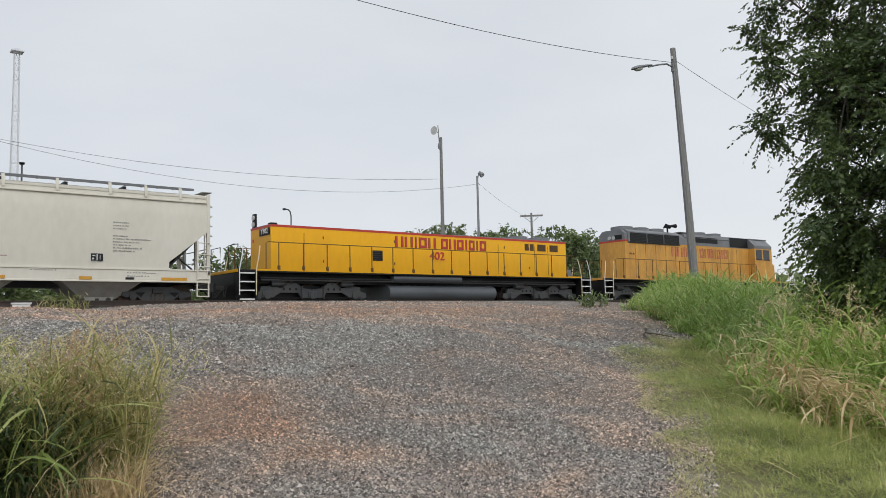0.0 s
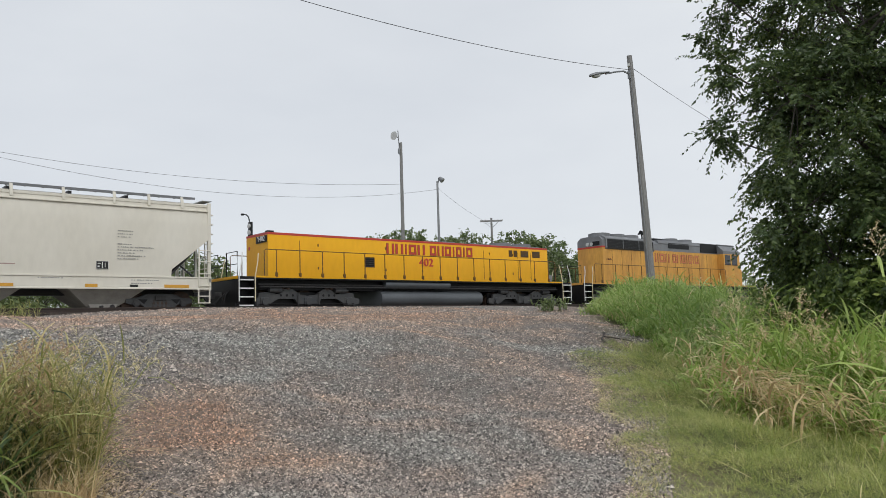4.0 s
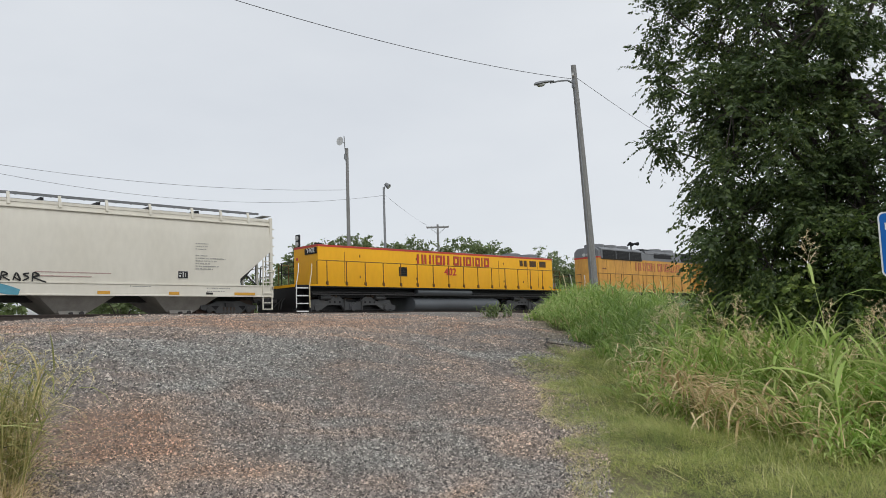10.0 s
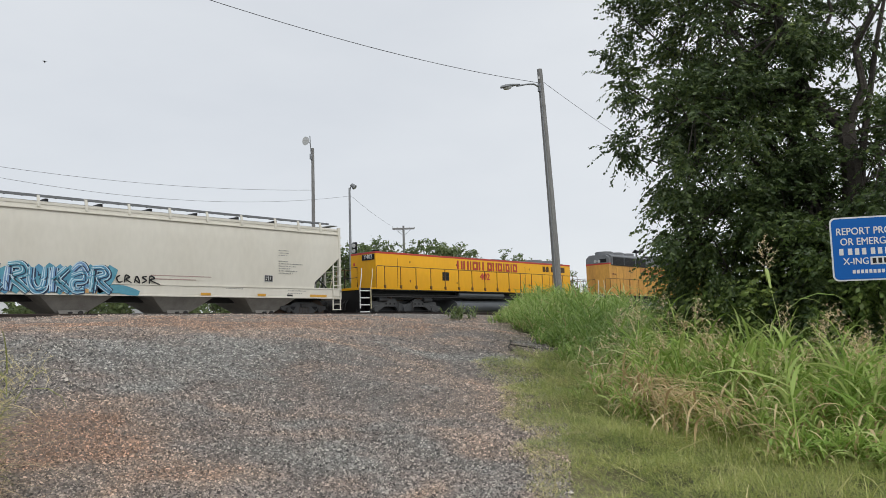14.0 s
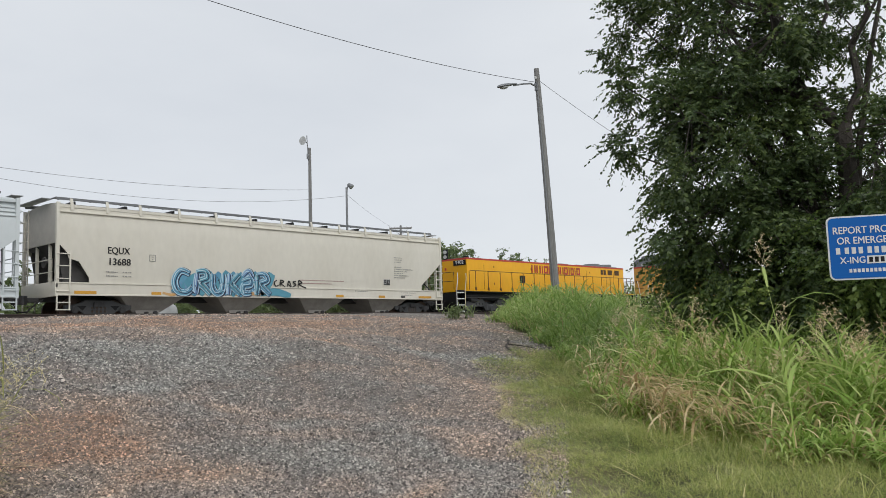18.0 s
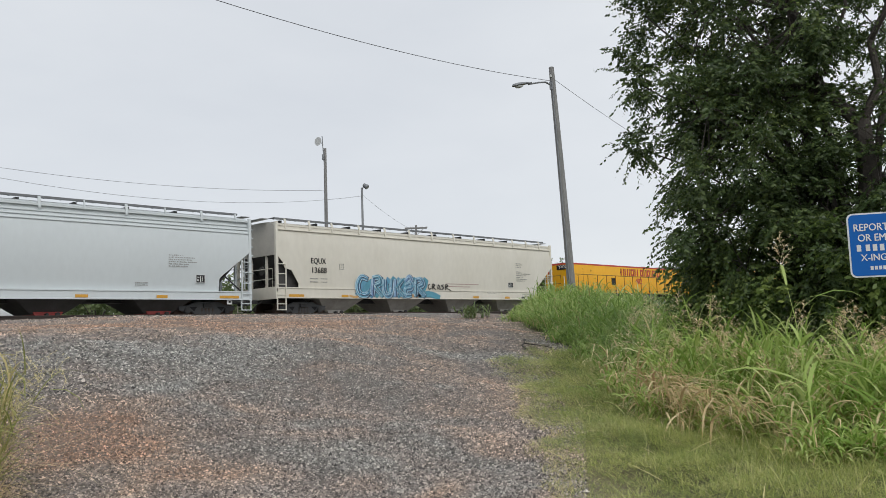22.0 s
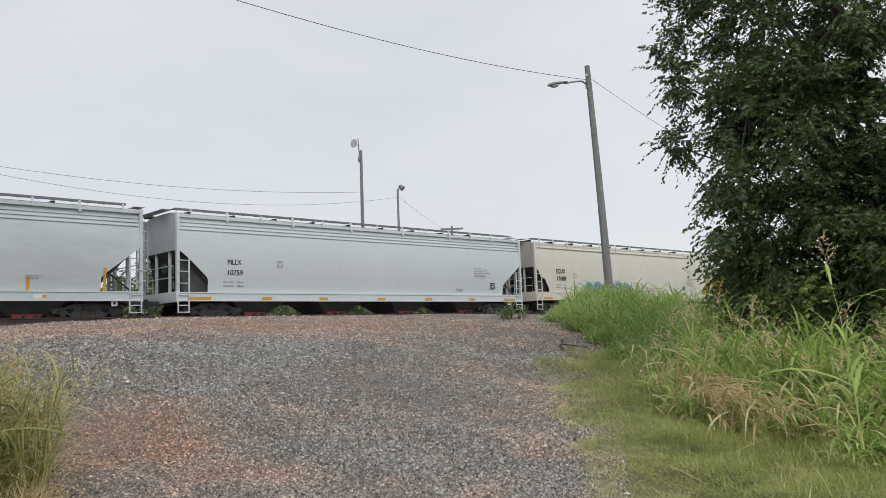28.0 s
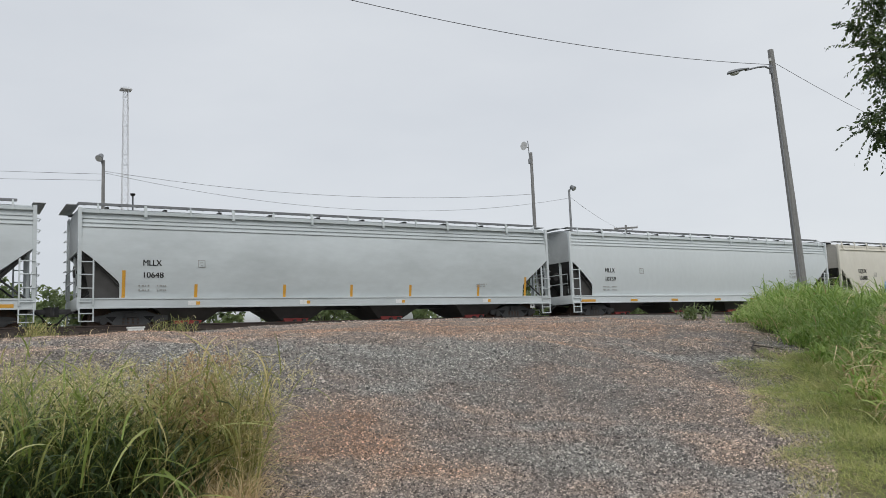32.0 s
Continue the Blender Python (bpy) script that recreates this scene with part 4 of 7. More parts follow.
        blob([(p[0] - 0.045, p[1] + 0.03) for p in g], 0.02, mist, "spray_highlight", 7)
        blob([(p[0] + 0.05, p[1] - 0.03) for p in g], 0.022, navy, "spray_shade", 7)
    for k in range(60):
        x, z = 4.7 + r.random() * 4.2, 1.05 + r.random() * 0.62
        a, ln = r.uniform(0.2, 2.9), r.uniform(0.10, 0.26)
        blob([(x, z), (x + 0.5 * ln * math.cos(a) + 0.03, z + 0.5 * ln * math.sin(a)), (x + ln * math.cos(a), z + ln * math.sin(a))], r.uniform(0.008, 0.024), (navy, mist, blue, teal, violet, navy)[k % 6], "spray_dash", 8 + k % 3)
    # a thin black tag beside it, in loose loops
    blob([(9.35, 1.72), (9.22, 1.62), (9.3, 1.46), (9.45, 1.5)], 0.03, STENCIL, "spray_line", 4)
    blob([(9.52, 1.45), (9.56, 1.72), (9.72, 1.66), (9.58, 1.58), (9.8, 1.44)], 0.03, STENCIL, "spray_line", 4)
    blob([(9.9, 1.45), (10.0, 1.70), (10.12, 1.45), (9.95, 1.55)], 0.03, STENCIL, "spray_line", 4)
    blob([(10.4, 1.70), (10.22, 1.66), (10.38, 1.55), (10.2, 1.44)], 0.03, STENCIL, "spray_line", 4)
    blob([(10.5, 1.42), (10.54, 1.72), (10.72, 1.64), (10.55, 1.56), (10.95, 1.40)], 0.03, STENCIL, "spray_line", 4)


SILL_YELLOW = [(0.46, 0.92), (3.68, 0.45), (6.52, 0.45), (9.78, 0.45), (12.75, 0.45), (15.8, 0.45), (18.5, 0.9)]


def build_hoppers():
    h1 = hopper_car("beige covered hopper car with blue graffiti and black stencils", BEIGE, 0.07, ([(0.62, 0.8), (3.55, 0.4), (7.2, 0.4), (12.7, 0.45), (15.4, 0.42), (18.2, 0.95)], []), BAYGREY, "beige")
    car_marks(h1, "EQUX", "13688", 0.07, big=0.33, up=0.2, x=2.27, bx=3.46)
    y = -side_y(2.6, 0.07) - 0.010
    small_print(h1, 16.5, 3.03, (0.6, 0.55, 0.45), y, 0.035, 0.11)
    small_print(h1, 16.5, 2.55, (0.5, 1.3, 0.9, 0.6, 1.0, 0.75), y, 0.04, 0.105)
    plate(h1, 15.78, 1.66, y + 0.02, 0.40, 0.26)
    for z, w in ((1.745, 2.6), (1.61, 1.9)):
        part("warning_line", box(bmesh.new(), 10.6, 10.6 + w, y + 0.028, y + 0.042, z, z + 0.035), WARN, h1, "faded red warning line")
    small_print(h1, 17.0, 1.26, (1.0, 0.8), -1.578, 0.04, 0.12)
    small_print(h1, 13.9, 1.30, (0.8,), -1.578, 0.04, 0.12)
    part("sill_label", box(bmesh.new(), 16.95, 17.25, -1.584, -1.57, 1.03, 1.11), STENCIL, h1)
    graffiti(h1, -1.612)
    h2 = hopper_car("clean pale grey covered hopper car with red gates", GREY_W, 0.18, (SILL_YELLOW, []), GATE, "grey")
    car_marks(h2, "MLLX", "10759", 0.18, big=0.27, x=2.45, bx=4.42)
    y = -side_y(2.2, 0.18) - 0.012
    small_print(h2, 16.3, 2.58, (0.6, 1.1, 1.0, 1.2, 0.9, 0.8), y, 0.05)
    plate(h2, 17.5, 1.55, -side_y(1.8, 0.18) - 0.01, 0.36, 0.3)
    small_print(h2, 15.0, 1.48, (0.5, 0.5), -side_y(1.48, 0.18) - 0.012, 0.04)
    h3 = hopper_car("pale grey covered hopper car with upright yellow strips", GREY_D, 0.22,
                    ([], [(1.38, 0.95), (3.84, 0.48), (7.17, 0.48), (9.97, 0.48), (12.65, 0.48), (16.05, 0.48), (18.6, 0.85)]), GATE, "grey")
    car_marks(h3, "MLLX", "10648", 0.22, big=0.27, x=2.40, bx=3.95)
    small_print(h3, 16.0, 1.72, (0.55, 0.5), -side_y(1.72, 0.22) - 0.012, 0.05)
    for x in (3.6, 7.8, 11.96, 16.25):
        part("sill_label", box(bmesh.new(), x, x + 0.42, -1.584, -1.57, 0.94, 1.10), WHITE, h3)
        part("sill_mark", box(bmesh.new(), x + 0.28, x + 0.42, -1.588, -1.585, 0.96, 1.08), REFLECT, h3)
    for h in (h2, h3):
        bm = bmesh.new()
        box(bm, 18.9, 19.12, -1.53, -1.49, 0.68, 0.86)
        part("routing_tag", bm, WHITE, h)
        part("routing_code", box(bmesh.new(), 18.96, 19.06, -1.538, -1.53, 0.74, 0.82), STENCIL, h)
    h4 = hopper_car("weathered pale grey covered hopper car at the tail", GREY_D, 0.20, (SILL_YELLOW, []), GATE, "grey")
    return h1, h2, h3, h4


# ---- locomotives ----
def loco_truck(loco, x):
    """A three-axle truck with cast frame, coil springs and brake cylinders."""
    for k in (-2.05, 0, 2.05):
        wheelset(loco, x + k, 0.508)
    for s in (-1, 1):
        y0, y1 = sorted((s * 1.02, s * 1.17))
        bm = bmesh.new()
        out = [(-2.62, 0.42), (-2.62, 0.62), (-2.35, 0.66), (-2.30, 0.86), (-1.85, 0.90), (-1.45, 0.80), (-1.1, 1.02), (-0.75, 1.02), (-0.4, 0.80), (0, 0.74), (0.4, 0.80), (0.75, 1.02), (1.1, 1.02), (1.45, 0.80), (1.85, 0.90), (2.30, 0.86), (2.35, 0.66), (2.62, 0.62), (2.62, 0.42),
               (2.35, 0.34), (1.9, 0.34), (1.62, 0.52), (1.42, 0.62), (0.66, 0.62), (0.45, 0.34), (-0.45, 0.34), (-0.66, 0.62), (-1.42, 0.62), (-1.62, 0.52), (-1.9, 0.34), (-2.35, 0.34)]
        prism(bm, [(x + a, b) for a, b in out], "y", y0, y1)
        part("truck_frame", bm, LTRUCK, loco)
        # black discs on the uncut frame paint the shade inside its holes
        for k in (-1.03, 1.03):
            for q in (-0.28, 0, 0.28):
                part("hole_shade_disc", rod(bmesh.new(), (x + k + q, s * 1.172, 0.76), (x + k + q, s * 1.178, 0.76), 0.055, 10), BLACK, loco)
        for k in (-2.05, 0, 2.05):
            bm = bmesh.new()
            box(bm, x + k - 0.2, x + k + 0.2, *sorted((s * 1.05, s * 1.2)), 0.34, 0.68, 0.03)
            rod(bm, (x + k, s * 1.2, 0.508), (x + k, s * 1.25, 0.508), 0.15, 14)
            part("axle_box", bm, LTRUCK, loco)
        for k in (-2.2, -1.75, 1.75, 2.2):
            bm = bmesh.new()
            for q in range(5):
                rod(bm, (x + k * 0.55, s * 1.1, 0.98 + q * 0.028), (x + k * 0.55, s * 1.1, 0.995 + q * 0.028), 0.10, 12)
            part("coil_spring", bm, WHEEL, loco)
        for k in (-1.6, 1.6):
            bm = bmesh.new()
            rod(bm, (x + k - 0.28, s * 1.2, 0.97), (x + k + 0.28, s * 1.2, 0.97), 0.115, 12)
            rod(bm, (x + k + 0.28, s * 1.2, 0.97), (x + k + 0.42, s * 1.2, 0.97), 0.04, 8)
            part("brake_cylinder", bm, LTRUCK, loco)
        bm = bmesh.new()
        pipe(bm, [(x - 2.3, s * 1.22, 0.40), (x - 0.2, s * 1.22, 0.38), (x + 2.3, s * 1.22, 0.40)], 0.026, 6)
        part("brake_rod", bm, BLACK, loco)
        for k in (-0.52, 0.5):
            part("brake_hanger", rod(bmesh.new(), (x + k, s * 1.23, 0.36), (x + k + 0.03, s * 1.23, 0.88), 0.03, 8), TRUCK, loco)
        # black sheet added behind the frame as shade round the wheels, no real beam
        part("brake_beam_and_shade_sheet", box(bmesh.new(), x - 2.5, x + 2.5, *sorted((s * 0.88, s * 0.9)), 0.25, 0.9), BLACK, loco)


def loco_frame(loco, a, b, paint):
    """Deck, sills, pilots, steps, handrails; a and b are the ends of the deck."""
    part("deck", box(bmesh.new(), a, b, -1.55, 1.55, 1.40, 1.50, 0.01), BLACK, loco)
    for s in (-1, 1):
        part("side_sill", box(bmesh.new(), a + 0.7, b - 0.7, *sorted((s * 1.50, s * 1.56)), 1.46, 1.53), paint, loco)
        part("sill_girder", box(bmesh.new(), a + 0.7, b - 0.7, *sorted((s * 0.95, s * 1.05)), 0.98, 1.40), BLACK, loco)
        bm = bmesh.new()
        pipe(bm, [(a + 1, s * 1.3, 1.2), (b - 1, s * 1.3, 1.2)], 0.04, 6)
        pipe(bm, [(a + 1, s * 1.4, 1.1), (b - 1, s * 1.4, 1.1)], 0.03, 6)
        part("air_pipe", bm, TRUCK, loco)
    for e, sg in ((a, 1), (b, -1)):
        bm = bmesh.new()
        box(bm, *sorted((e, e + sg * 0.08)), -1.5, 1.5, 0.42, 1.5, 0.01)
        part("pilot_plate", bm, BLACK, loco)
        part("end_sill", box(bmesh.new(), *sorted((e - sg * 0.03, e - sg * 0.004)), -1.5, 1.5, 1.40, 1.52, 0.006), paint, loco)
        bm = bmesh.new()
        prism(bm, [(e - sg * 0.02, 0.14), (e - sg * 0.05, 0.5), (e, 0.5), (e + sg * 0.1, 0.14)], "y", -1.35, 1.35)
        part("plow", bm, BLACK, loco)
        coupler(loco, e, -sg)
        for s in (-1, 1):
            bm = bmesh.new()
            prism(bm, [(e + sg * q, z) for q, z in ((0.0, 0.28), (0.0, 1.5), (0.62, 1.5), (0.78, 1.1), (0.78, 0.28))], "y", *sorted((s * 1.12, s * 1.16)))
            box(bm, *sorted((e + sg * 0.70, e + sg * 0.78)), *sorted((s * 1.12, s * 1.55)), 0.28, 1.42)
            part("step_well", bm, BLACK, loco)
            for z in (0.34, 0.68, 1.02, 1.36):
                bm = bmesh.new()
                box(bm, *sorted((e + sg * 0.04, e + sg * 0.66)), *sorted((s * 1.16, s * 1.54)), z - 0.02, z + 0.02)
                part("step", bm, BLACK, loco)
                part("step_edge", box(bmesh.new(), *sorted((e + sg * 0.04, e + sg * 0.66)), *sorted((s * 1.541, s * 1.556)), z - 0.025, z + 0.025), WHITE, loco, "white step edge")
            for q in (0.02, 0.72):
                bm = bmesh.new()
                pipe(bm, [(e + sg * q, s * 1.57, 0.5), (e + sg * q, s * 1.57, 1.5), (e + sg * (q + 0.12), s * 1.56, 2.1), (e + sg * (q + 0.18), s * 1.50, 2.45)], 0.022, 7)
                part("grab_iron", bm, WHITE if q < 0.1 else CREAM, loco)
            bm = bmesh.new()
            pipe(bm, [(e + sg * 0.05, s * 1.35, 1.5), (e + sg * 0.05, s * 1.35, 2.5), (e + sg * 0.05, s * 0.4, 2.5), (e + sg * 0.05, s * 0.4, 1.5)], 0.022, 6)
            rod(bm, (e + sg * 0.05, s * 1.35, 2.0), (e + sg * 0.05, s * 0.4, 2.0), 0.016, 6)
            part("end_handrail", bm, BLACK, loco)
        for q in (-0.7, -0.5, 0.5, 0.7):
            bm = bmesh.new()
            pipe(bm, [(e, q, 0.95), (e - sg * 0.15, q, 0.8), (e - sg * 0.22, q, 0.45)], 0.022, 6)
            part("air_hose", bm, RUBBER, loco)


def walk_rail(loco, x0, x1, paint, n, z=2.62):
    for s in (-1, 1):
        bm = bmesh.new()
        pipe(bm, [(x0, s * 1.53, 1.5), (x0, s * 1.53, z - 0.06), (x0 + 0.08, s * 1.53, z), (x1 - 0.08, s * 1.53, z), (x1, s * 1.53, z - 0.06), (x1, s * 1.53, 1.5)], 0.019, 6)
        part("handrail", bm, paint, loco)
        for k in range(n):
            x = x0 + (x1 - x0) * (k + 0.5) / n
            bm = bmesh.new()
            rod(bm, (x, s * 1.53, 1.5), (x, s * 1.53, z), 0.022, 6)
            box(bm, x - 0.05, x + 0.05, *sorted((s * 1.50, s * 1.575)), 1.50, 1.68, 0.006)
            part("stanchion", bm, DARKYEL, loco)


DARKYEL = mat("grimy_yellow", (0.17, 0.08, 0.012), 0.6, color2=(0.05, 0.028, 0.014), scale=8, fine=0.15)


def name_bars(loco, x0, x1, z0, z1, y, paint=RED):
    """The owner's name as a row of plain upright bars and frames."""
    bar = ((.3, 0, .7, 1),)
    pair = ((0, 0, .25, 1), (.75, 0, 1, 1))
    frame_shape = ((0, 0, .24, 1), (.76, 0, 1, 1), (.24, 0, .76, .2), (.24, .8, .76, 1))
    row = ((pair, 1), (pair, 1), (bar, .5), (frame_shape, 1), (pair, 1), ((), .45), (frame_shape, .9), (pair, .9), (frame_shape, .9), (bar, .5), (frame_shape, .8), (bar, .5), (frame_shape, .9))
    total, u = sum(k for _, k in row), x0
    w = (x1 - x0) / total
    for shape, k in row:
        wd = w * k - 0.1
        for grow, material, dy in ((0.014, DARKRED, 0.0), (0.0, paint, 0.003)):
            for group in ([[q] for q in shape] if len(shape) < 4 else [shape]):
                bm = bmesh.new()
                for a, b, c, d in group:
                    box(bm, u + a * wd - grow, u + c * wd + grow, y - 0.006 - dy, y + 0.003 - dy, z0 + b * (z1 - z0) - grow, z0 + d * (z1 - z0) + grow)
                part("name_bar" if grow == 0 else "name_bar_edge", bm, material, loco, smooth=None)
        u += w * k


def build_slug():
    """The cabless booster: x from 0 at the hopper's leading post."""
    g = root("booster_locomotive", None, "yellow cabless booster locomotive with low hood and red stripe", "locomotive")
    A, B = 1.22, 21.28
    loco_frame(g, A, B, YEL)
    x0, x1, top, hw = 2.85, 20.08, 3.40, 0.95
    bm = bmesh.new()
    prism(bm, [(-hw, 1.5), (hw, 1.5), (hw, top - 0.08), (hw - 0.05, top), (-hw + 0.05, top), (-hw, top - 0.08)], "x", x0, x1)
    part("hood", bm, YEL, g)
    bm = bmesh.new()
    prism(bm, [(-hw + 0.02, top), (hw - 0.02, top), (hw - 0.10, top + 0.03), (-hw + 0.10, top + 0.03)], "x", x0 + 0.02, x1 - 0.02)
    part("hood_roof", bm, LGREY, g)
    part("roof_stripe", box(bmesh.new(), x0 - 0.005, x1 + 0.005, -hw - 0.006, hw + 0.006, top - 0.085, top + 0.012), RED, g, "red stripe")
    for a, b in ((12.6, 13.6), (14.6, 19.8)):
        part("roof_box", box(bmesh.new(), a, b, -0.6, 0.6, top + 0.03, top + 0.10, 0.02), LGREY, g)
    for a in (17.35, 18.9):
        bm = bmesh.new()
        rod(bm, (a, 0, top + 0.08), (a, 0, top + 0.24), 0.60, 24)
        rod(bm, (a, 0, top + 0.24), (a, 0, top + 0.27), 0.5, 24)
        part("fan_housing", bm, LGREY, g)
    # doors along the hood, with seams and latches
    for x in (4.35, 15.2, 17.72, 18.7):
        part("door_seam", box(bmesh.new(), x, x + 0.025, -hw - 0.006, -hw + 0.01, 1.62, 3.12), DARKYEL, g)
    for x in (5.25, 8.9, 15.6, 17.3):
        for z in (1.9, 2.9):
            part("latch", box(bmesh.new(), x, x + 0.05, -hw - 0.02, -hw, z, z + 0.12, 0.005), DARKYEL, g)
    # window-like vents
    for a, b, c, d in ((7.75, 8.28, 2.06, 2.52), (17.05, 17.32, 2.86, 3.2), (17.42, 17.68, 2.86, 3.2), (17.95, 18.55, 2.86, 3.2), (18.85, 19.45, 2.86, 3.2)):
        bm = bmesh.new()
        box(bm, a, b, -hw - 0.012, -hw + 0.01, c, d)
        v = part("vent", bm, BLACK if a < 10 else BROWN, g, "dark hood vent")
        for q in range(5):
            z = c + (d - c) * (q + 0.5) / 5
            part("vent_slat", box(bmesh.new(), a + 0.02, b - 0.02, -hw - 0.02, -hw - 0.01, z - 0.008, z + 0.008), TRUCK, v)
        part("vent_frame", box(bmesh.new(), a - 0.03, b + 0.03, -hw - 0.01, -hw + 0.006, d, d + 0.03), YEL, v)
    name_bars(g, 8.98, 14.5, 2.74, 3.20, -hw - 0.008)
    words("road_number", "402", 0.54, RED, g, on_side(11.35, -hw - 0.012, 2.36), squeeze=1.1, bold=0.04)
    # hood end: number board, lights, small items
    part("number_board", box(bmesh.new(), x0 - 0.03, x0 + 0.02, -0.88, 0.05, 3.0, 3.29, 0.006), BLACK, g)
    words("board_number", "Y402", 0.31, WHITE, g, Matrix.Translation((x0 - 0.036, -0.42, 3.16)) @ Euler((radians(90), 0, radians(-90))).to_matrix().to_4x4(), label="white number on black board")
    bm = bmesh.new()
    box(bm, x0 + 0.02, x0 + 0.10, 0.55, 0.85, top, top + 0.62, 0.02)
    part("headlight_box", bm, BLACK, g)
    for z in (0.16, 0.44):
        bm = bmesh.new()
        rod(bm, (x0 + 0.02, 0.70, top + z), (x0 - 0.03, 0.70, top + z), 0.11, 16)
        part("headlight", bm, LENS, g)
    part("bell_box", box(bmesh.new(), x0 + 0.05, x0 + 0.35, -0.85, -0.6, top, top + 0.10, 0.02), BLACK, g)
    part("sand_hatch", box(bmesh.new(), x0 - 0.02, x0, 0.62, 0.74, 2.78, 2.92, 0.005), RED, g)
    # tank and reservoirs
    bm = bmesh.new()
    arc = [radians(15 * k) for k in range(24)]
    prism(bm, [(1.48 * math.copysign(abs(math.cos(a)) ** 0.5, math.cos(a)), 0.63 + 0.41 * math.copysign(abs(math.sin(a)) ** 0.75, math.sin(a))) for a in arc], "x", 8.3, 14.55)
    part("fuel_tank", bm, TANK, g)
    bm = bmesh.new()
    rod(bm, (8.5, -1.34, 1.26), (12.4, -1.34, 1.26), 0.165, 18)
    part("air_reservoir", bm, TANK, g)
    for x in (9.2, 11.6):
        part("tank_strap", box(bmesh.new(), x, x + 0.06, -1.32, -1.0, 1.05, 1.40), TRUCK, g)
    for x in (4.62, 17.88):
        loco_truck(g, x)
    walk_rail(g, A + 1.15, B - 1.25, DARKYEL, 16)
    bm = bmesh.new()
    rod(bm, (B - 0.75, -0.4, 1.5), (B - 0.75, -0.4, 2.2), 0.05, 10)
    box(bm, B - 0.95, B - 0.6, -0.7, -0.3, 1.5, 1.95, 0.03)
    part("hand_brake_stand", bm, LGREY, g)
    return g


def build_lead():
    """The lead locomotive: x from 0 at its own rear coupler plate."""
    g = root("locomotive", None, "faded yellow road locomotive with grey roof and fans", "locomotive")
    loco_frame(g, 0.3, 20.3, YEL2)
    hw, x0, x1 = 0.95, 2.9, 15.6
    bm = bmesh.new()
    prism(bm, [(-hw, 1.5), (hw, 1.5), (hw, 3.72), (-hw, 3.72)], "x", x0, x1)
    part("hood", bm, YEL2, g)
    bm = bmesh.new()
    prism(bm, [(-hw - 0.003, 3.72), (hw + 0.003, 3.72), (hw, 4.16), (hw - 0.25, 4.38), (-hw + 0.25, 4.38), (-hw, 4.16)], "x", x0 - 0.003, x1)
    part("hood_roof", bm, LGREY, g)
    part("roof_stripe", box(bmesh.new(), x0 - 0.008, x0 + 0.28, -hw - 0.008, hw + 0.008, 3.70, 3.80), RED, g)
    bm = bmesh.new()
    prism(bm, [(-1.02, 3.70), (-hw, 3.62), (hw, 3.62), (1.02, 3.70), (1.02, 4.28), (0.75, 4.44), (-0.75, 4.44), (-1.02, 4.28)], "x", x0 + 0.25, x0 + 5.2)
    part("radiator_flare", bm, LGREY, g)
    for s in (-1, 1):
        v = part("radiator_grille", box(bmesh.new(), 3.3, 7.95, *sorted((s * 1.021, s * 1.035)), 3.66, 4.22), BLACK, g)
        for q in range(6):
            part("grille_slat", box(bmesh.new(), 3.35, 7.9, *sorted((s * 1.035, s * 1.04)), 3.70 + q * 0.09, 3.708 + q * 0.09), TRUCK, v)
        for q in (4.8, 6.4):
            part("grille_post", box(bmesh.new(), q, q + 0.05, *sorted((s * 1.035, s * 1.045)), 3.66, 4.22), LGREY, v)
        part("dynamic_grille", box(bmesh.new(), 9.7, 12.1, *sorted((s * 0.951, s * 0.975)), 3.92, 4.26), BLACK, g)
        part("inlet_screen", box(bmesh.new(), 13.5, 15.55, *sorted((s * 0.951, s * 0.985)), 3.78, 4.40), BLACK, g)
        part("roof_shoulder", prism(bmesh.new(), [(s * 0.95, 4.16), (s * 0.98, 4.2), (s * 0.90, 4.42), (s * 0.70, 4.40)], "x", 8.6, 15.5), LGREY, g)
    for x in (x0 + 0.95, x0 + 2.4, x0 + 3.85, x0 + 8.2, x0 + 9.9):
        bm = bmesh.new()
        rod(bm, (x, 0, 4.36), (x, 0, 4.64), 0.66, 26)
        rod(bm, (x, 0, 4.64), (x, 0, 4.67), 0.55, 26)
        part("fan_housing", bm, LGREY, g)
    bm = bmesh.new()
    box(bm, x0 + 6.2, x0 + 7.2, -0.3, 0.3, 4.36, 4.62, 0.05)
    part("exhaust_stack", bm, BLACK, g)
    bm = bmesh.new()
    for q, sg in ((-0.22, 1), (0, -1), (0.22, 1)):
        rod(bm, (7.75 - sg * 0.2, -0.5 + q, 4.86), (7.75 + sg * 0.32, -0.5 + q, 4.88), 0.05, 10, 0.13)
    rod(bm, (7.55, -0.5, 4.36), (7.55, -0.5, 4.85), 0.05, 8)
    rod(bm, (7.55, -0.8, 4.80), (7.55, -0.2, 4.80), 0.04, 8)
    part("air_horn", bm, BLACK, g)
    x = x0 + 0.9
    while x < x1 - 0.5:
        part("door_seam", box(bmesh.new(), x, x + 0.02, -hw - 0.006, -hw + 0.01, 1.62, 3.6), DARKYEL, g)
        x += 0.95
    name_bars(g, 7.25, 13.3, 2.98, 3.52, -hw - 0.008, FADED)
    part("number_board", box(bmesh.new(), x0 - 0.03, x0, -0.75, -0.2, 3.85, 4.1), BLACK, g)
    for q in (-0.16, 0.16):
        bm = bmesh.new()
        rod(bm, (x0, q, 3.95), (x0 - 0.05, q, 3.95), 0.11, 14)
        part("headlight", bm, LENS, g)
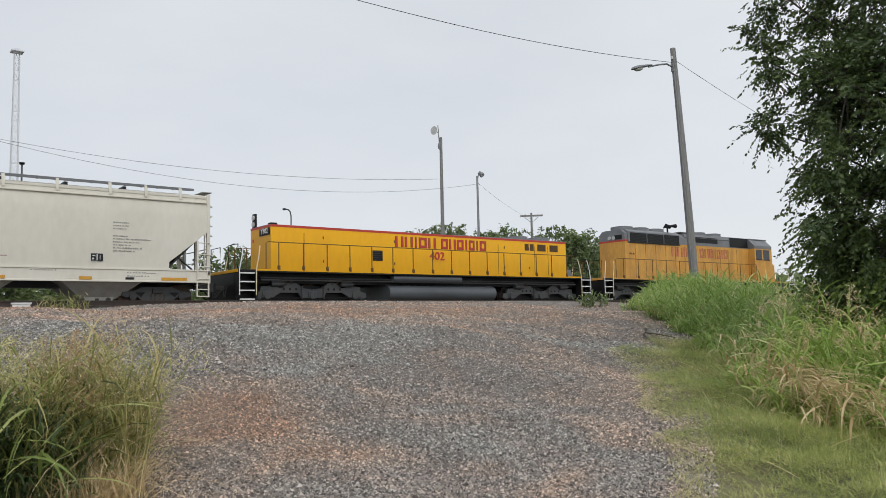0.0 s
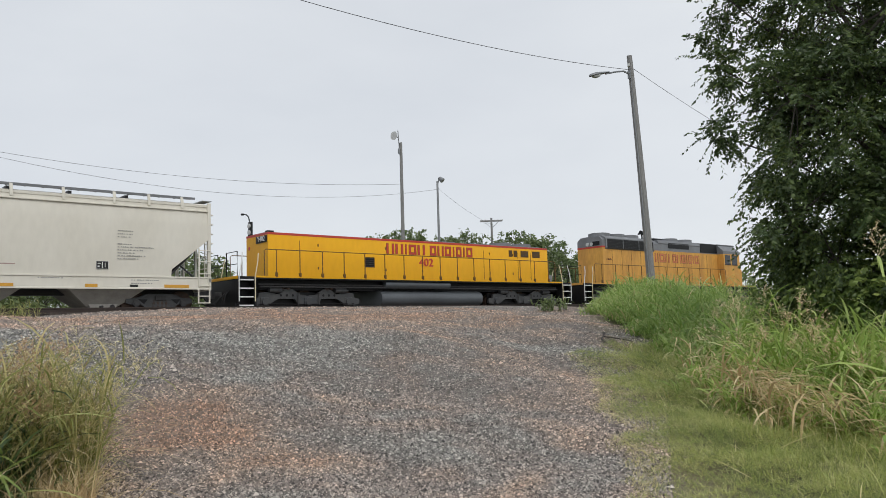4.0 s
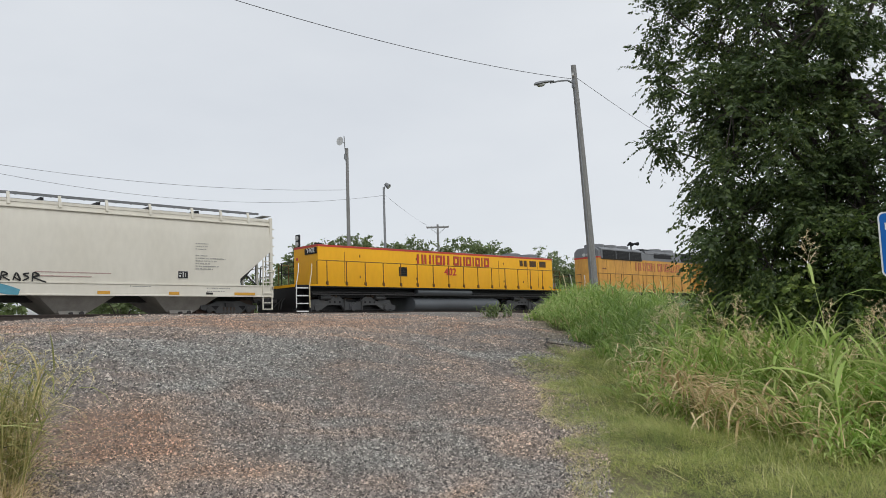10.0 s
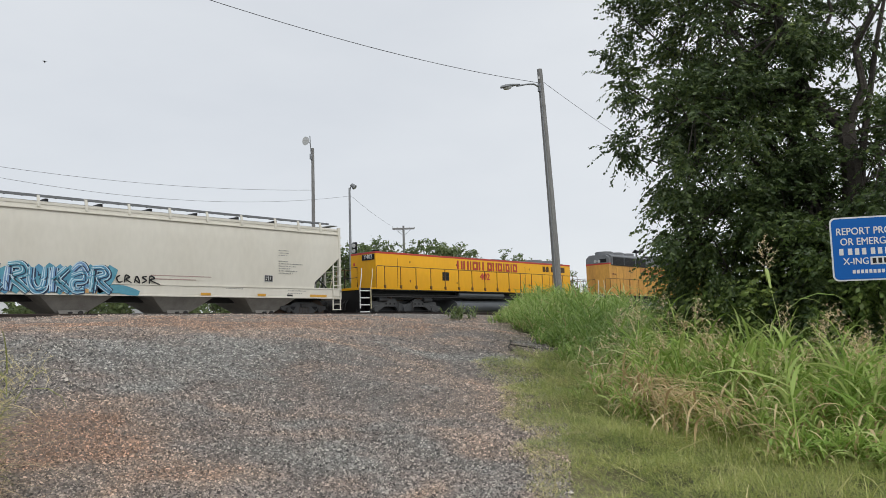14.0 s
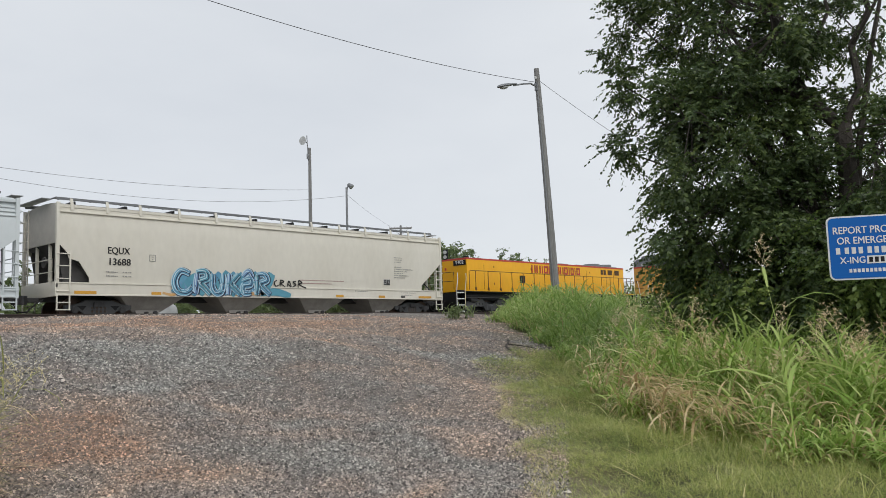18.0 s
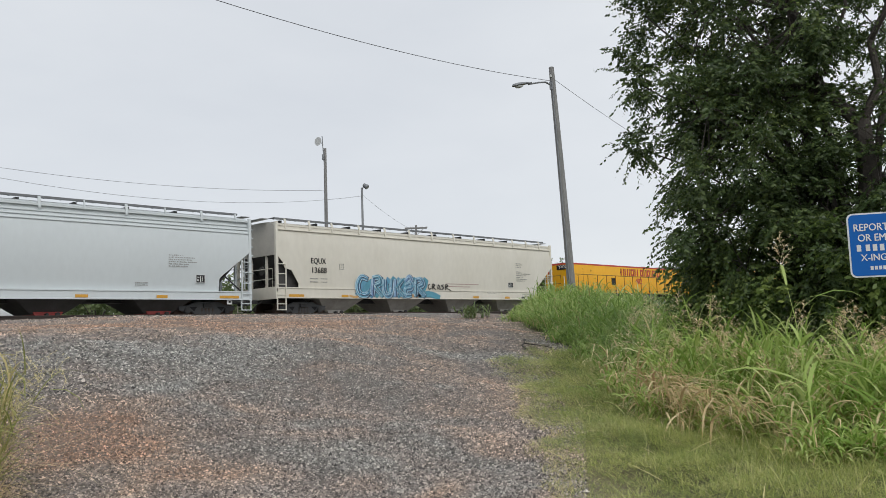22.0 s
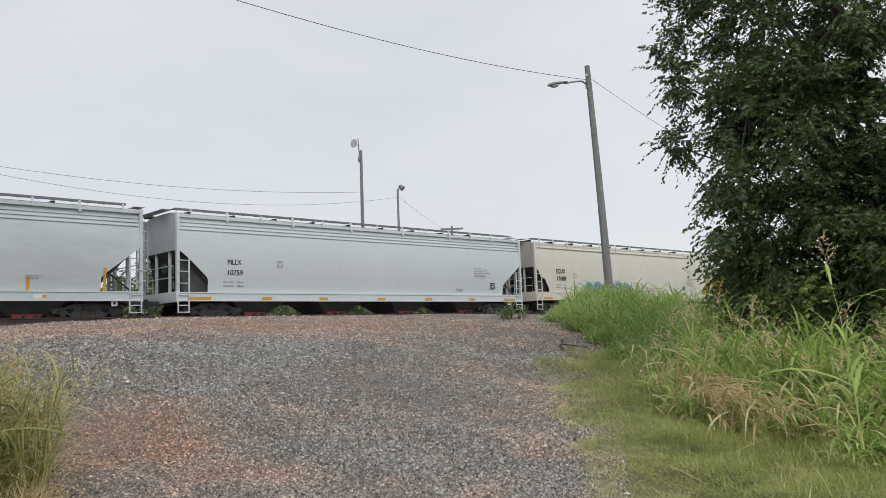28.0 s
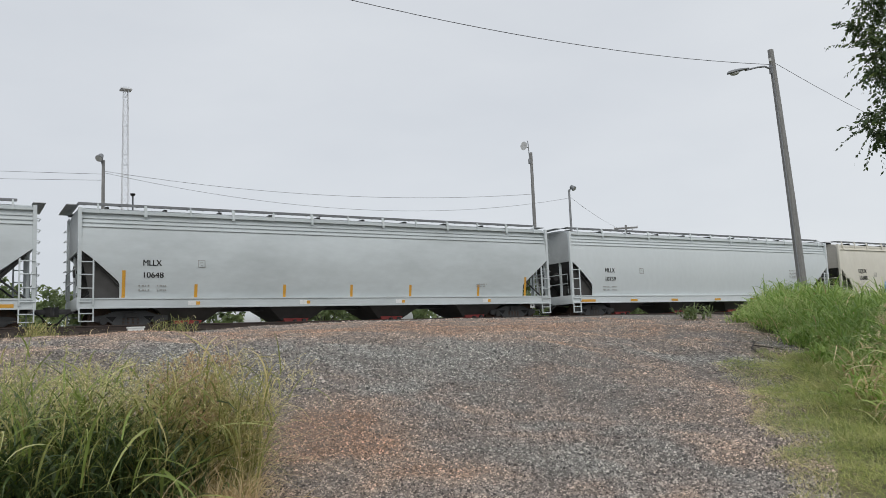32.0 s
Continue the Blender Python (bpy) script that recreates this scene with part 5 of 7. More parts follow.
    small_print(g, x0 + 0.35, 2.95, (0.5,), -hw - 0.008, 0.12, material=DARKRED)
    # cab and short nose
    bm = bmesh.new()
    prism(bm, [(-1.45, 1.5), (1.45, 1.5), (1.45, 3.72), (-1.45, 3.72)], "x", x1, x1 + 2.1)
    part("cab", bm, YEL2, g)
    part("cab_upper", prism(bmesh.new(), [(-1.453, 3.72), (1.453, 3.72), (1.45, 3.92), (1.0, 4.35), (-1.0, 4.35), (-1.45, 3.92)], "x", x1 - 0.003, x1 + 2.1), LGREY, g, "grey upper cab")
    for q in (-0.95, 0.2):
        part("windshield", box(bmesh.new(), x1 + 2.1, x1 + 2.13, q, q + 0.75, 3.05, 3.75), GLASS, g)
    part("cab_roof", box(bmesh.new(), x1 - 0.05, x1 + 2.2, -1.05, 1.05, 4.352, 4.42, 0.02), LGREY, g)
    for a, b in ((0.15, 0.85), (1.05, 1.75)):
        w = part("cab_window", box(bmesh.new(), x1 + a, x1 + b, -1.47, -1.44, 3.0, 3.65), GLASS, g)
        part("window_frame", box(bmesh.new(), x1 + a - 0.04, x1 + b + 0.04, -1.475, -1.451, 2.95, 3.0), BLACK, w)
    bm = bmesh.new()
    prism(bm, [(-0.9, 1.5), (0.9, 1.5), (0.9, 2.7), (0.6, 2.95), (-0.6, 2.95), (-0.9, 2.7)], "x", x1 + 2.1, x1 + 3.3)
    part("nose", bm, YEL2, g)
    bm = bmesh.new()
    prism(bm, [(-1.48, 0.42), (-1.30, 0.22), (1.30, 0.22), (1.48, 0.42), (1.48, 0.85), (1.40, 0.98), (-1.40, 0.98), (-1.48, 0.85)], "x", 7.0, 13.2)
    part("fuel_tank", bm, TANK, g)
    for x in (3.55, 16.81):
        loco_truck(g, x)
    walk_rail(g, 1.35, x1, DARKYEL, 11)
    return g


h1, h2, h3, h4 = build_hoppers()
slug, lead = build_slug(), build_lead()
# each with the distance of its own origin behind or ahead of the first hopper's leading post
TRAIN = ((h1, -19.98), (h2, -41.27), (h3, -62.65), (h4, -83.95), (slug, 0.0), (lead, 22.1))


# ---- poles, wires, what stands beyond ----
def taper(bm, a, b, r0, r1, n=10, bow=0.0):
    a, b = Vector(a), Vector(b)
    rings = []
    for k in range(7):
        t = k / 6
        c = a.lerp(b, t) + Vector((bow * math.sin(math.pi * t), 0, 0))
        r = r0 + (r1 - r0) * t
        rings.append([bm.verts.new((c.x + r * math.cos(q * 2 * math.pi / n), c.y + r * math.sin(q * 2 * math.pi / n), c.z)) for q in range(n)])
    for p, q in zip(rings, rings[1:]):
        for k in range(n):
            bm.faces.new((p[k], p[(k + 1) % n], q[(k + 1) % n], q[k]))
    bm.faces.new(rings[0][::-1]), bm.faces.new(rings[-1])
    return bm


def wire(a, b, sag, r, label="slack black overhead wire"):
    a, b = Vector(a), Vector(b)
    pts = [a.lerp(b, k / 28) - Vector((0, 0, sag * 4 * (k / 28) * (1 - k / 28))) for k in range(29)]
    ob = new("overhead_wire", finish(pipe(bmesh.new(), pts, r, 5), "overhead_wire", WIRE, 60))
    tagged(ob, label, "cable", "overhead wires")


def gz1(x, y):
    return float(ground_z(np.array([x]), np.array([y]))[0])


def build_street_lamp():
    """The leaning wooden pole in the grass with a cobra-head lamp."""
    b = Vector((26.35, 18.2, gz1(26.35, 18.2) - 0.3))
    t = Vector((26.08, 18.52, 10.48))
    g = root("street_lamp", Matrix.Translation(b), "weathered leaning wooden pole with cobra-head street lamp", "street lamp")
    part("pole", taper(bmesh.new(), (0, 0, 0), t - b, 0.175, 0.105, 12, 0.04), WOOD, g)
    at = b.lerp(t, 0.93) - b
    tip = Vector((24.62, 18.82, 9.52)) - b
    mid = at.lerp(tip, 0.5) + Vector((0, 0, 0.10))
    part("arm", pipe(bmesh.new(), [at + Vector((0, 0, -0.05)), at.lerp(mid, 0.5) + Vector((0, 0, 0.06)), mid, tip.lerp(mid, 0.3)], 0.035, 8), STEEL, g)
    part("arm_plate", box(bmesh.new(), at.x - 0.14, at.x - 0.10, at.y - 0.07, at.y + 0.07, at.z - 0.22, at.z + 0.12, 0.01), STEEL, g)
    d = (tip - mid).normalized()
    m = Matrix.Translation(tip.lerp(mid, 0.25)) @ d.to_track_quat("X", "Z").to_matrix().to_4x4()
    bm = bmesh.new()
    outline = [(-0.22, 0.05), (0.0, 0.09), (0.22, 0.13), (0.5, 0.155), (0.72, 0.12), (0.80, 0.03)]
    rings = []
    for x, w in outline:
        rings.append([bm.verts.new((x, math.cos(k * math.pi / 6) * w, 0.04 + math.sin(k * math.pi / 6) * w * (0.62 if math.sin(k * math.pi / 6) > 0 else 0.3))) for k in range(12)])
    for p, q in zip(rings, rings[1:]):
        for k in range(12):
            bm.faces.new((p[k], p[(k + 1) % 12], q[(k + 1) % 12], q[k]))
    bm.faces.new(rings[0][::-1]), bm.faces.new(rings[-1])
    bmesh.ops.recalc_face_normals(bm, faces=bm.faces[:])
    head = part("lamp_head", bm, LAMPGREY, g, at=m)
    bm = bmesh.new()
    bmesh.ops.create_uvsphere(bm, u_segments=14, v_segments=8, radius=1, matrix=Matrix.Translation((0.46, 0, 0.0)) @ Matrix.Diagonal((0.22, 0.12, 0.09, 1)))
    part("lamp_lens", bm, LENS, head)
    bm = bmesh.new()
    rod(bm, at + Vector((0, 0, 0.30)), at + Vector((-0.2, -0.05, 0.30)), 0.03, 8)
    rod(bm, at + Vector((-0.2, -0.05, 0.25)), at + Vector((-0.2, -0.05, 0.36)), 0.05, 8)
    part("insulator", bm, LENS, g)
    bm = bmesh.new()
    pipe(bm, [(t - b) * 0.1 + Vector((-0.17, -0.06, 0)), (t - b) * 0.5 + Vector((-0.14, -0.06, 0)), at + Vector((-0.11, -0.05, 0))], 0.018, 6)
    part("conduit", bm, STEEL, g)
    return t


def yard_pole(x, y, top, label, lamp=None, dish=False, r=0.17, material=WOOD, lean=(0, 0)):
    z0 = gz1(x, y) - 0.3
    g = root("yard_pole", pose(x, y, z0), label, "utility pole", "yard poles")
    h = top - z0
    part("pole", taper(bmesh.new(), (0, 0, 0), (lean[0], lean[1], h), r, r * 0.62, 10), material, g)
    if lamp:
        bm = bmesh.new()
        pipe(bm, [(lean[0], lean[1], h - 0.5), (lean[0] + lamp * 0.3, lean[1], h - 0.05), (lean[0] + lamp * 0.5, lean[1], h + 0.15)], 0.05, 6)
        part("lamp_bracket", bm, STEEL, g)
        bm = bmesh.new()
        rod(bm, (lean[0] + lamp * 0.35, lean[1] - 0.1, h + 0.3), (lean[0] + lamp * 0.9, lean[1] - 0.35, h + 0.02), 0.14, 12, 0.24)
        part("floodlight", bm, LAMPGREY, g)
        bm = bmesh.new()
        rod(bm, (lean[0] + lamp * 0.9, lean[1] - 0.35, h + 0.02), (lean[0] + lamp * 0.93, lean[1] - 0.37, h), 0.22, 12)
        part("floodlight_lens", bm, LENS, g)
    if dish:
        bm = bmesh.new()
        rod(bm, (lean[0] - 0.12, lean[1], h - 1.0), (lean[0] - 0.25, lean[1], h + 0.9), 0.035, 8)
        rod(bm, (lean[0] - 0.25, lean[1], h + 0.35), (lean[0] - 0.55, lean[1] - 0.2, h + 0.35), 0.03, 8)
        part("mast", bm, STEEL, g)
        bm = bmesh.new()
        rod(bm, (lean[0] - 0.5, lean[1] - 0.05, h + 0.42), (lean[0] - 0.72, lean[1] - 0.10, h + 0.42), 0.10, 18, 0.33)
        part("dish", bm, LENS, g, "pale radio dish")
        part("equipment_box", box(bmesh.new(), lean[0] - 0.30, lean[0] - 0.14, lean[1] - 0.1, lean[1], h - 0.9, h - 0.5, 0.02), STEEL, g)
    return Vector((x + lean[0], y + lean[1], top))


def build_cross_pole(x, y, top):
    z0 = gz1(x, y) - 0.3
    g = root("utility_pole", pose(x, y, z0, 0, 0, -44), "dark wooden pole with crossarm far off", "utility pole")
    h = top - z0
    part("pole", taper(bmesh.new(), (0, 0, 0), (0, 0, h), 0.17, 0.12), WOOD, g)
    part("crossarm", box(bmesh.new(), -1.3, 1.3, -0.08, 0.08, h - 0.45, h - 0.25, 0.02), WOOD, g)
    for k in (-1.3, -0.7, 0.7, 1.3):
        part("insulator", rod(bmesh.new(), (k, 0, h - 0.38), (k, 0, h - 0.16), 0.06, 8, 0.04), LENS, g)
    for s in (-1, 1):
        part("brace", rod(bmesh.new(), (0, 0.09, h - 1.2), (s * 0.8, 0.09, h - 0.5), 0.025, 6), STEEL, g)


def build_tower(x, y, top):
    """A slender lattice mast with a platform head, far behind the yard."""
    z0 = gz1(x, y)
    g = root("radio_tower", pose(x, y, z0), "tall pale lattice radio tower far behind the yard", "tower")
    h = top - z0

    def half(z):
        return 1.15 - 0.6 * min(z / h, 1)
    legs = [(-1, -1), (1, -1), (1, 1), (-1, 1)]
    for a, b in legs:
        part("tower_leg", rod(bmesh.new(), (a * half(0), b * half(0), 0), (a * half(h), b * half(h), h), 0.13, 6, 0.10), TOWER, g)
    z = 0.0
    while z < h - 2:
        z1 = z + 2.6
        bm = bmesh.new()
        for k in range(4):
            (a, b), (c, d) = legs[k], legs[(k + 1) % 4]
            rod(bm, (a * half(z), b * half(z), z), (c * half(z1), d * half(z1), z1), 0.055, 4)
            rod(bm, (a * half(z1), b * half(z1), z1), (c * half(z1), d * half(z1), z1), 0.055, 4)
        part("bracing", bm, TOWER, g)
        z = z1
    part("tower_head", box(bmesh.new(), -1.4, 1.4, -1.4, 1.4, h - 0.4, h, 0.05), TOWER, g)


lamp_top = build_street_lamp()
yard_pole(36.92, 47.3, 14.0, "tall yard pole with pale radio dish", dish=True, lean=(0.02, 0))
P_TWO = yard_pole(45.52, 53.2, 12.8, "slim yard pole with floodlight", lamp=0.35, r=0.14, material=STEEL)
P_THREE = yard_pole(7.9, 54.47, 12.5, "yard pole with floodlight at its top", lamp=-0.35, r=0.15)
build_cross_pole(66.4, 67.95, 12.7)
build_tower(36.9, 216.9, 69.4)
g = root("vent_stack", pose(8.77, 49.26, gz1(8.77, 49.26)), "thin steel vent stack with cap", "post")
part("post", rod(bmesh.new(), (0, 0, 0), (0, 0, 9.0), 0.05, 8), TANK, g)
part("cap", rod(bmesh.new(), (0, 0, 9.0), (0, 0, 9.12), 0.12, 10, 0.16), BLACK, g)
g = root("short_lamp_post", pose(23.8, 46.24, gz1(23.8, 46.24)), "thin steel post with bent top", "post")
part("post", pipe(bmesh.new(), [(0, 0, 0), (0, 0, 6.7), (-0.06, 0, 6.95), (-0.2, 0, 7.08), (-0.42, 0, 7.1)], 0.042, 8), TANK, g)
part("lamp_cap", box(bmesh.new(), -0.56, -0.40, -0.08, 0.08, 7.02, 7.14, 0.02), BLACK, g)
wire((25.95, 18.5, 9.89), (-4.1, 19.45, 10.69), 1.03, 0.010)
wire(lamp_top + Vector((0.1, 0, -0.45)), (60.0, 24.8, 9.6), 0.6, 0.009)
wire((36.77, 47.35, 10.8), P_THREE + Vector((0, 0, -0.7)), 0.85, 0.011, "thin pale overhead wire")
wire(P_TWO + Vector((-0.1, 0, -0.75)), P_THREE + Vector((0, 0, -0.8)), 1.75, 0.011, "thin pale overhead wire")
wire(P_THREE + Vector((0, 0, -0.9)), (-60, 50, 10.0), 0.6, 0.011)
wire(P_THREE + Vector((0, 0, -1.3)), (-60, 50, 9.2), 0.7, 0.011)
wire(P_TWO + Vector((0, 0, -0.6)), (66.4, 67.9, 11.9), 0.3, 0.010)


def white_tank(x, y, w):
    """A white horizontal storage tank on saddles, glimpsed behind the train."""
    g = root("storage_tank", pose(x, y, gz1(x, y), 0, 0, 20), "white horizontal storage tank behind the rails", "tank", "white storage tanks")
    bm = bmesh.new()
    rod(bm, (-w / 2, 0, 1.15), (w / 2, 0, 1.15), 0.95, 24)
    for s in (-1, 1):
        bmesh.ops.create_uvsphere(bm, u_segments=20, v_segments=10, radius=1, matrix=Matrix.Translation((s * w / 2, 0, 1.15)) @ Matrix.Diagonal((0.35, 0.945, 0.945, 1)))
    part("tank_shell", bm, CONCRETE, g)
    for s in (-0.32, 0.32):
        part("saddle", box(bmesh.new(), s * w - 0.12, s * w + 0.12, -0.8, 0.8, -0.1, 0.5, 0.02), STEEL, g)
    part("manway", rod(bmesh.new(), (0, 0, 2.0), (0, 0, 2.22), 0.3, 16), CONCRETE, g)


white_tank(14.6, 47.9, 2.6)
white_tank(22.9, 44.4, 2.4)


def build_crate():
    g = root("crate", pose(4.07, 22.5, gz1(4.07, 22.5), 0, 0, -8), "small white box with lid beside the siding", "box")
    part("crate_body", box(bmesh.new(), -0.20, 0.20, -0.14, 0.14, -0.02, 0.27, 0.015), WHITE, g)
    part("crate_lid", box(bmesh.new(), -0.23, 0.23, -0.16, 0.16, 0.272, 0.31, 0.01), WHITE, g)


build_crate()


# ---- sign ----
def build_sign():
    """The blue crossing notice on its post."""
    m = Matrix.Translation((3.36, 0.97, 0.006)) @ Euler((0, 0, radians(-62))).to_matrix().to_4x4()
    g = root("crossing_sign", m, "blue metal crossing notice with white border and lettering", "sign")
    w, z0, z1 = 0.315, 0.148, 0.395

    def plate_mesh(x0, x1, a, b, rad, y0, y1):
        pts = []
        for cx, cz, s in ((x1 - rad, b - rad, 0), (x0 + rad, b - rad, 90), (x0 + rad, a + rad, 180), (x1 - rad, a + rad, 270)):
            pts += [(cx + rad * math.cos(radians(s + q * 15)), cz + rad * math.sin(radians(s + q * 15))) for q in range(7)]
        return prism(bmesh.new(), pts, "y", y0, y1)
    part("border", plate_mesh(0, w, z0, z1, 0.022, -0.0012, 0.0012), WHITE, g, "white border")
    part("panel", plate_mesh(0.006, w - 0.006, z0 + 0.006, z1 - 0.006, 0.018, -0.0022, -0.0012), BLUE, g)
    for text, z, s in (("REPORT PROBLEM", 0.338, 0.030), ("OR EMERGENCY", 0.298, 0.030)):
        ob = words("lettering", text, s * 1.3, WHITE, g, on_side(w / 2, -0.0026, z), 0.0004, squeeze=0.86)
    bm = bmesh.new()
    u = 0.028
    for k in range(11):
        box(bm, u, u + 0.015, -0.0032, -0.0022, 0.248, 0.273)
        u += 0.0245 if k not in (0, 3, 6) else 0.031
    part("lettering_bar", bm, WHITE, g)
    words("lettering", "X-ING", 0.036, WHITE, g, on_side(0.085, -0.0026, 0.222), 0.0004, squeeze=0.9)
    part("number_field", box(bmesh.new(), 0.135, 0.285, -0.0034, -0.0022, 0.208, 0.238), WHITE, g)
    bm = bmesh.new()
    for k in range(7):
        box(bm, 0.142 + k * 0.02, 0.155 + k * 0.02, -0.0042, -0.0034, 0.213, 0.233)
    part("number_bar", bm, BLACK, g)
    bm = bmesh.new()
    for k in range(12):
        box(bm, 0.07 + k * 0.0145, 0.08 + k * 0.0145, -0.0032, -0.0022, 0.176, 0.19)
    part("lettering_bar", bm, WHITE, g)
    zg = gz1(3.5, 1.0)
    part("post", box(bmesh.new(), w - 0.05, w - 0.005, 0.002, 0.03, zg - 0.2, 0.36), GALV, g)


# ---- plants ----
def strips(r, base, azim, length, droop, width, rise, segs=4, twist=0.3):
    """Arching blades: arrays of points and of four-cornered faces. rise: the angle at which they leave their foot."""
    n = len(base)
    t = np.linspace(0, 1, segs + 1)[None]
    ang = rise[:, None] - droop[:, None] * t ** 1.3
    step = length[:, None] / segs
    horiz = np.concatenate([np.zeros((n, 1)), np.cumsum(np.cos(ang[:, :-1]) * step, 1)], 1)
    vert = np.concatenate([np.zeros((n, 1)), np.cumsum(np.sin(ang[:, :-1]) * step, 1)], 1)
    wav = r.normal(0, 0.10, (n, 1)) * t ** 2 * length[:, None]
    ca, sa = np.cos(azim)[:, None], np.sin(azim)[:, None]
    c = np.stack([base[:, 0:1] + horiz * ca - wav * sa, base[:, 1:2] + horiz * sa + wav * ca, base[:, 2:3] + vert], -1)
    prof = np.minimum(1.0, 0.55 + 1.6 * t) * np.maximum(1 - t ** 2.2, 0.04)
    tw = azim[:, None] + np.pi / 2 + r.normal(0, twist, (n, 1)) * (1 + t)
    side = np.stack([np.cos(tw), np.sin(tw), 0.35 * np.sin(tw * 3 + 1)], -1) * (width[:, None] * prof / 2)[..., None]
    v = np.stack([c - side, c + side], 2).reshape(-1, 3)
    k = (np.arange(n) * (segs + 1) * 2)[:, None] + np.arange(segs)[None] * 2
    f = np.stack([k, k + 1, k + 3, k + 2], -1).reshape(-1, 4)
    return v, f


def join(pieces):
    vs, fs, o = [], [], 0
    for v, f in pieces:
        vs.append(v), fs.append(f + o)
        o += len(v)
    return np.concatenate(vs), np.concatenate(fs)


GRASS = blade_mat("johnson_grass", ((0.0, (0.153, 0.26, 0.0473)), (0.3, (0.285, 0.433, 0.0893)), (0.55, (0.438, 0.576, 0.158)), (0.78, (0.591, 0.676, 0.263)), (1.0, (0.856, 0.842, 0.504))))
STRAW = blade_mat("dry_straw", ((0.0, (0.454, 0.313, 0.159)), (0.5, (0.691, 0.54, 0.307)), (1.0, (0.886, 0.767, 0.509))), translucent=0.3)
PALE = blade_mat("pale_weed_blades", ((0.0, (0.13, 0.19, 0.04)), (0.4, (0.28, 0.36, 0.09)), (0.72, (0.50, 0.52, 0.20)), (1.0, (0.78, 0.70, 0.40))))
RUST = blade_mat("rusty_seed_heads", ((0.0, (0.34, 0.20, 0.11)), (0.5, (0.50, 0.32, 0.18)), (1.0, (0.70, 0.54, 0.34))), translucent=0.2)
OLIVE = blade_mat("rail_grass", ((0.0, (0.125, 0.22, 0.042)), (0.35, (0.23, 0.363, 0.0788)), (0.65, (0.365, 0.495, 0.137)), (1.0, (0.614, 0.66, 0.315))))
STALK = blade_mat("half_dry_stalks", ((0.0, (0.149, 0.189, 0.046)), (0.4, (0.299, 0.319, 0.0978)), (0.72, (0.506, 0.437, 0.184)), (1.0, (0.805, 0.661, 0.368))))
LAWN = blade_mat("short_grass", ((0.0, (0.14, 0.2, 0.0432)), (0.35, (0.301, 0.372, 0.0926)), (0.7, (0.561, 0.571, 0.196)), (1.0, (0.884, 0.808, 0.443))), scale=1.6)
FARLAWN = blade_mat("far_short_grass", ((0.0, (0.128, 0.192, 0.0441)), (0.35, (0.277, 0.352, 0.0945)), (0.7, (0.532, 0.545, 0.2)), (1.0, (0.83, 0.759, 0.43))), scale=1.6)
HAZE = blade_mat("tan_seed_haze", ((0.0, (0.403, 0.376, 0.146)), (0.5, (0.65, 0.57, 0.28)), (1.0, (0.874, 0.764, 0.47))), translucent=0.25)
FRINGE = blade_mat("bleached_verge_grass", ((0.0, (0.44, 0.38, 0.15)), (0.5, (0.66, 0.57, 0.27)), (1.0, (0.86, 0.76, 0.46))), translucent=0.25)
SHRUB = blade_mat("shrub_leaves", ((0.0, (0.0715, 0.117, 0.035)), (0.45, (0.137, 0.208, 0.0575)), (0.8, (0.26, 0.338, 0.0875)), (1.0, (0.429, 0.494, 0.138))), scale=0.9, translucent=0.34)
SEED = blade_mat("seed_heads", ((0.0, (0.62, 0.42, 0.26)), (0.5, (0.78, 0.62, 0.40)), (1.0, (0.88, 0.78, 0.54))), translucent=0.2)
LEAF = blade_mat("tree_leaves", ((0.0, (0.032, 0.055, 0.021)), (0.45, (0.064, 0.104, 0.034)), (0.8, (0.13, 0.18, 0.052)), (1.0, (0.28, 0.34, 0.095))), scale=0.7, translucent=0.32)
# leaf green lightened to carry the haze of the far trees
FARLEAF = blade_mat("hazed_far_leaves", ((0.0, (0.09, 0.13, 0.055)), (0.5, (0.16, 0.215, 0.085)), (1.0, (0.27, 0.33, 0.14))), scale=0.3)


def tall_plants(r, x, y, height, spread=1.0, leaves=8, width=0.032, low=0.08, az=None, reach=1.0, stem=0.008):
    """Stems with arching leaves: gives the strips of the stems and of the leaves."""
    n = len(x)
    base = np.stack([x, y, ground_z(x, y) - 0.02], -1)
    az = r.uniform(0, 2 * np.pi, n) if az is None else az
    tilt = np.pi / 2 - np.abs(r.normal(0, 0.16, n)) * spread
    stems = strips(r, base, az, height, r.uniform(0.0, 0.35, n) * spread, np.full(n, stem), tilt, 4, 0.1)
    ring = stems[0].reshape(n, 5, 2, 3).mean(2)
    pieces = []
    for k in range(leaves):
        f = low + (0.94 - low) * (k + r.uniform(0, 1, n)) / leaves
        i = np.minimum((f * 4).astype(int), 3)
        w = (f * 4 - i)[:, None]
        p = ring[np.arange(n), i] * (1 - w) + ring[np.arange(n), i + 1] * w
        ln = reach * r.uniform(0.40, 0.95, n) * (1.1 - 0.4 * f) * (height / 1.3) ** 0.6
        pieces.append(strips(r, p, r.uniform(0, 2 * np.pi, n), ln, r.uniform(0.9, 2.7, n), width * r.uniform(0.35, 1.35, n), r.uniform(0.45, 1.4, n), 5))
    return stems, pieces, ring[:, 4]


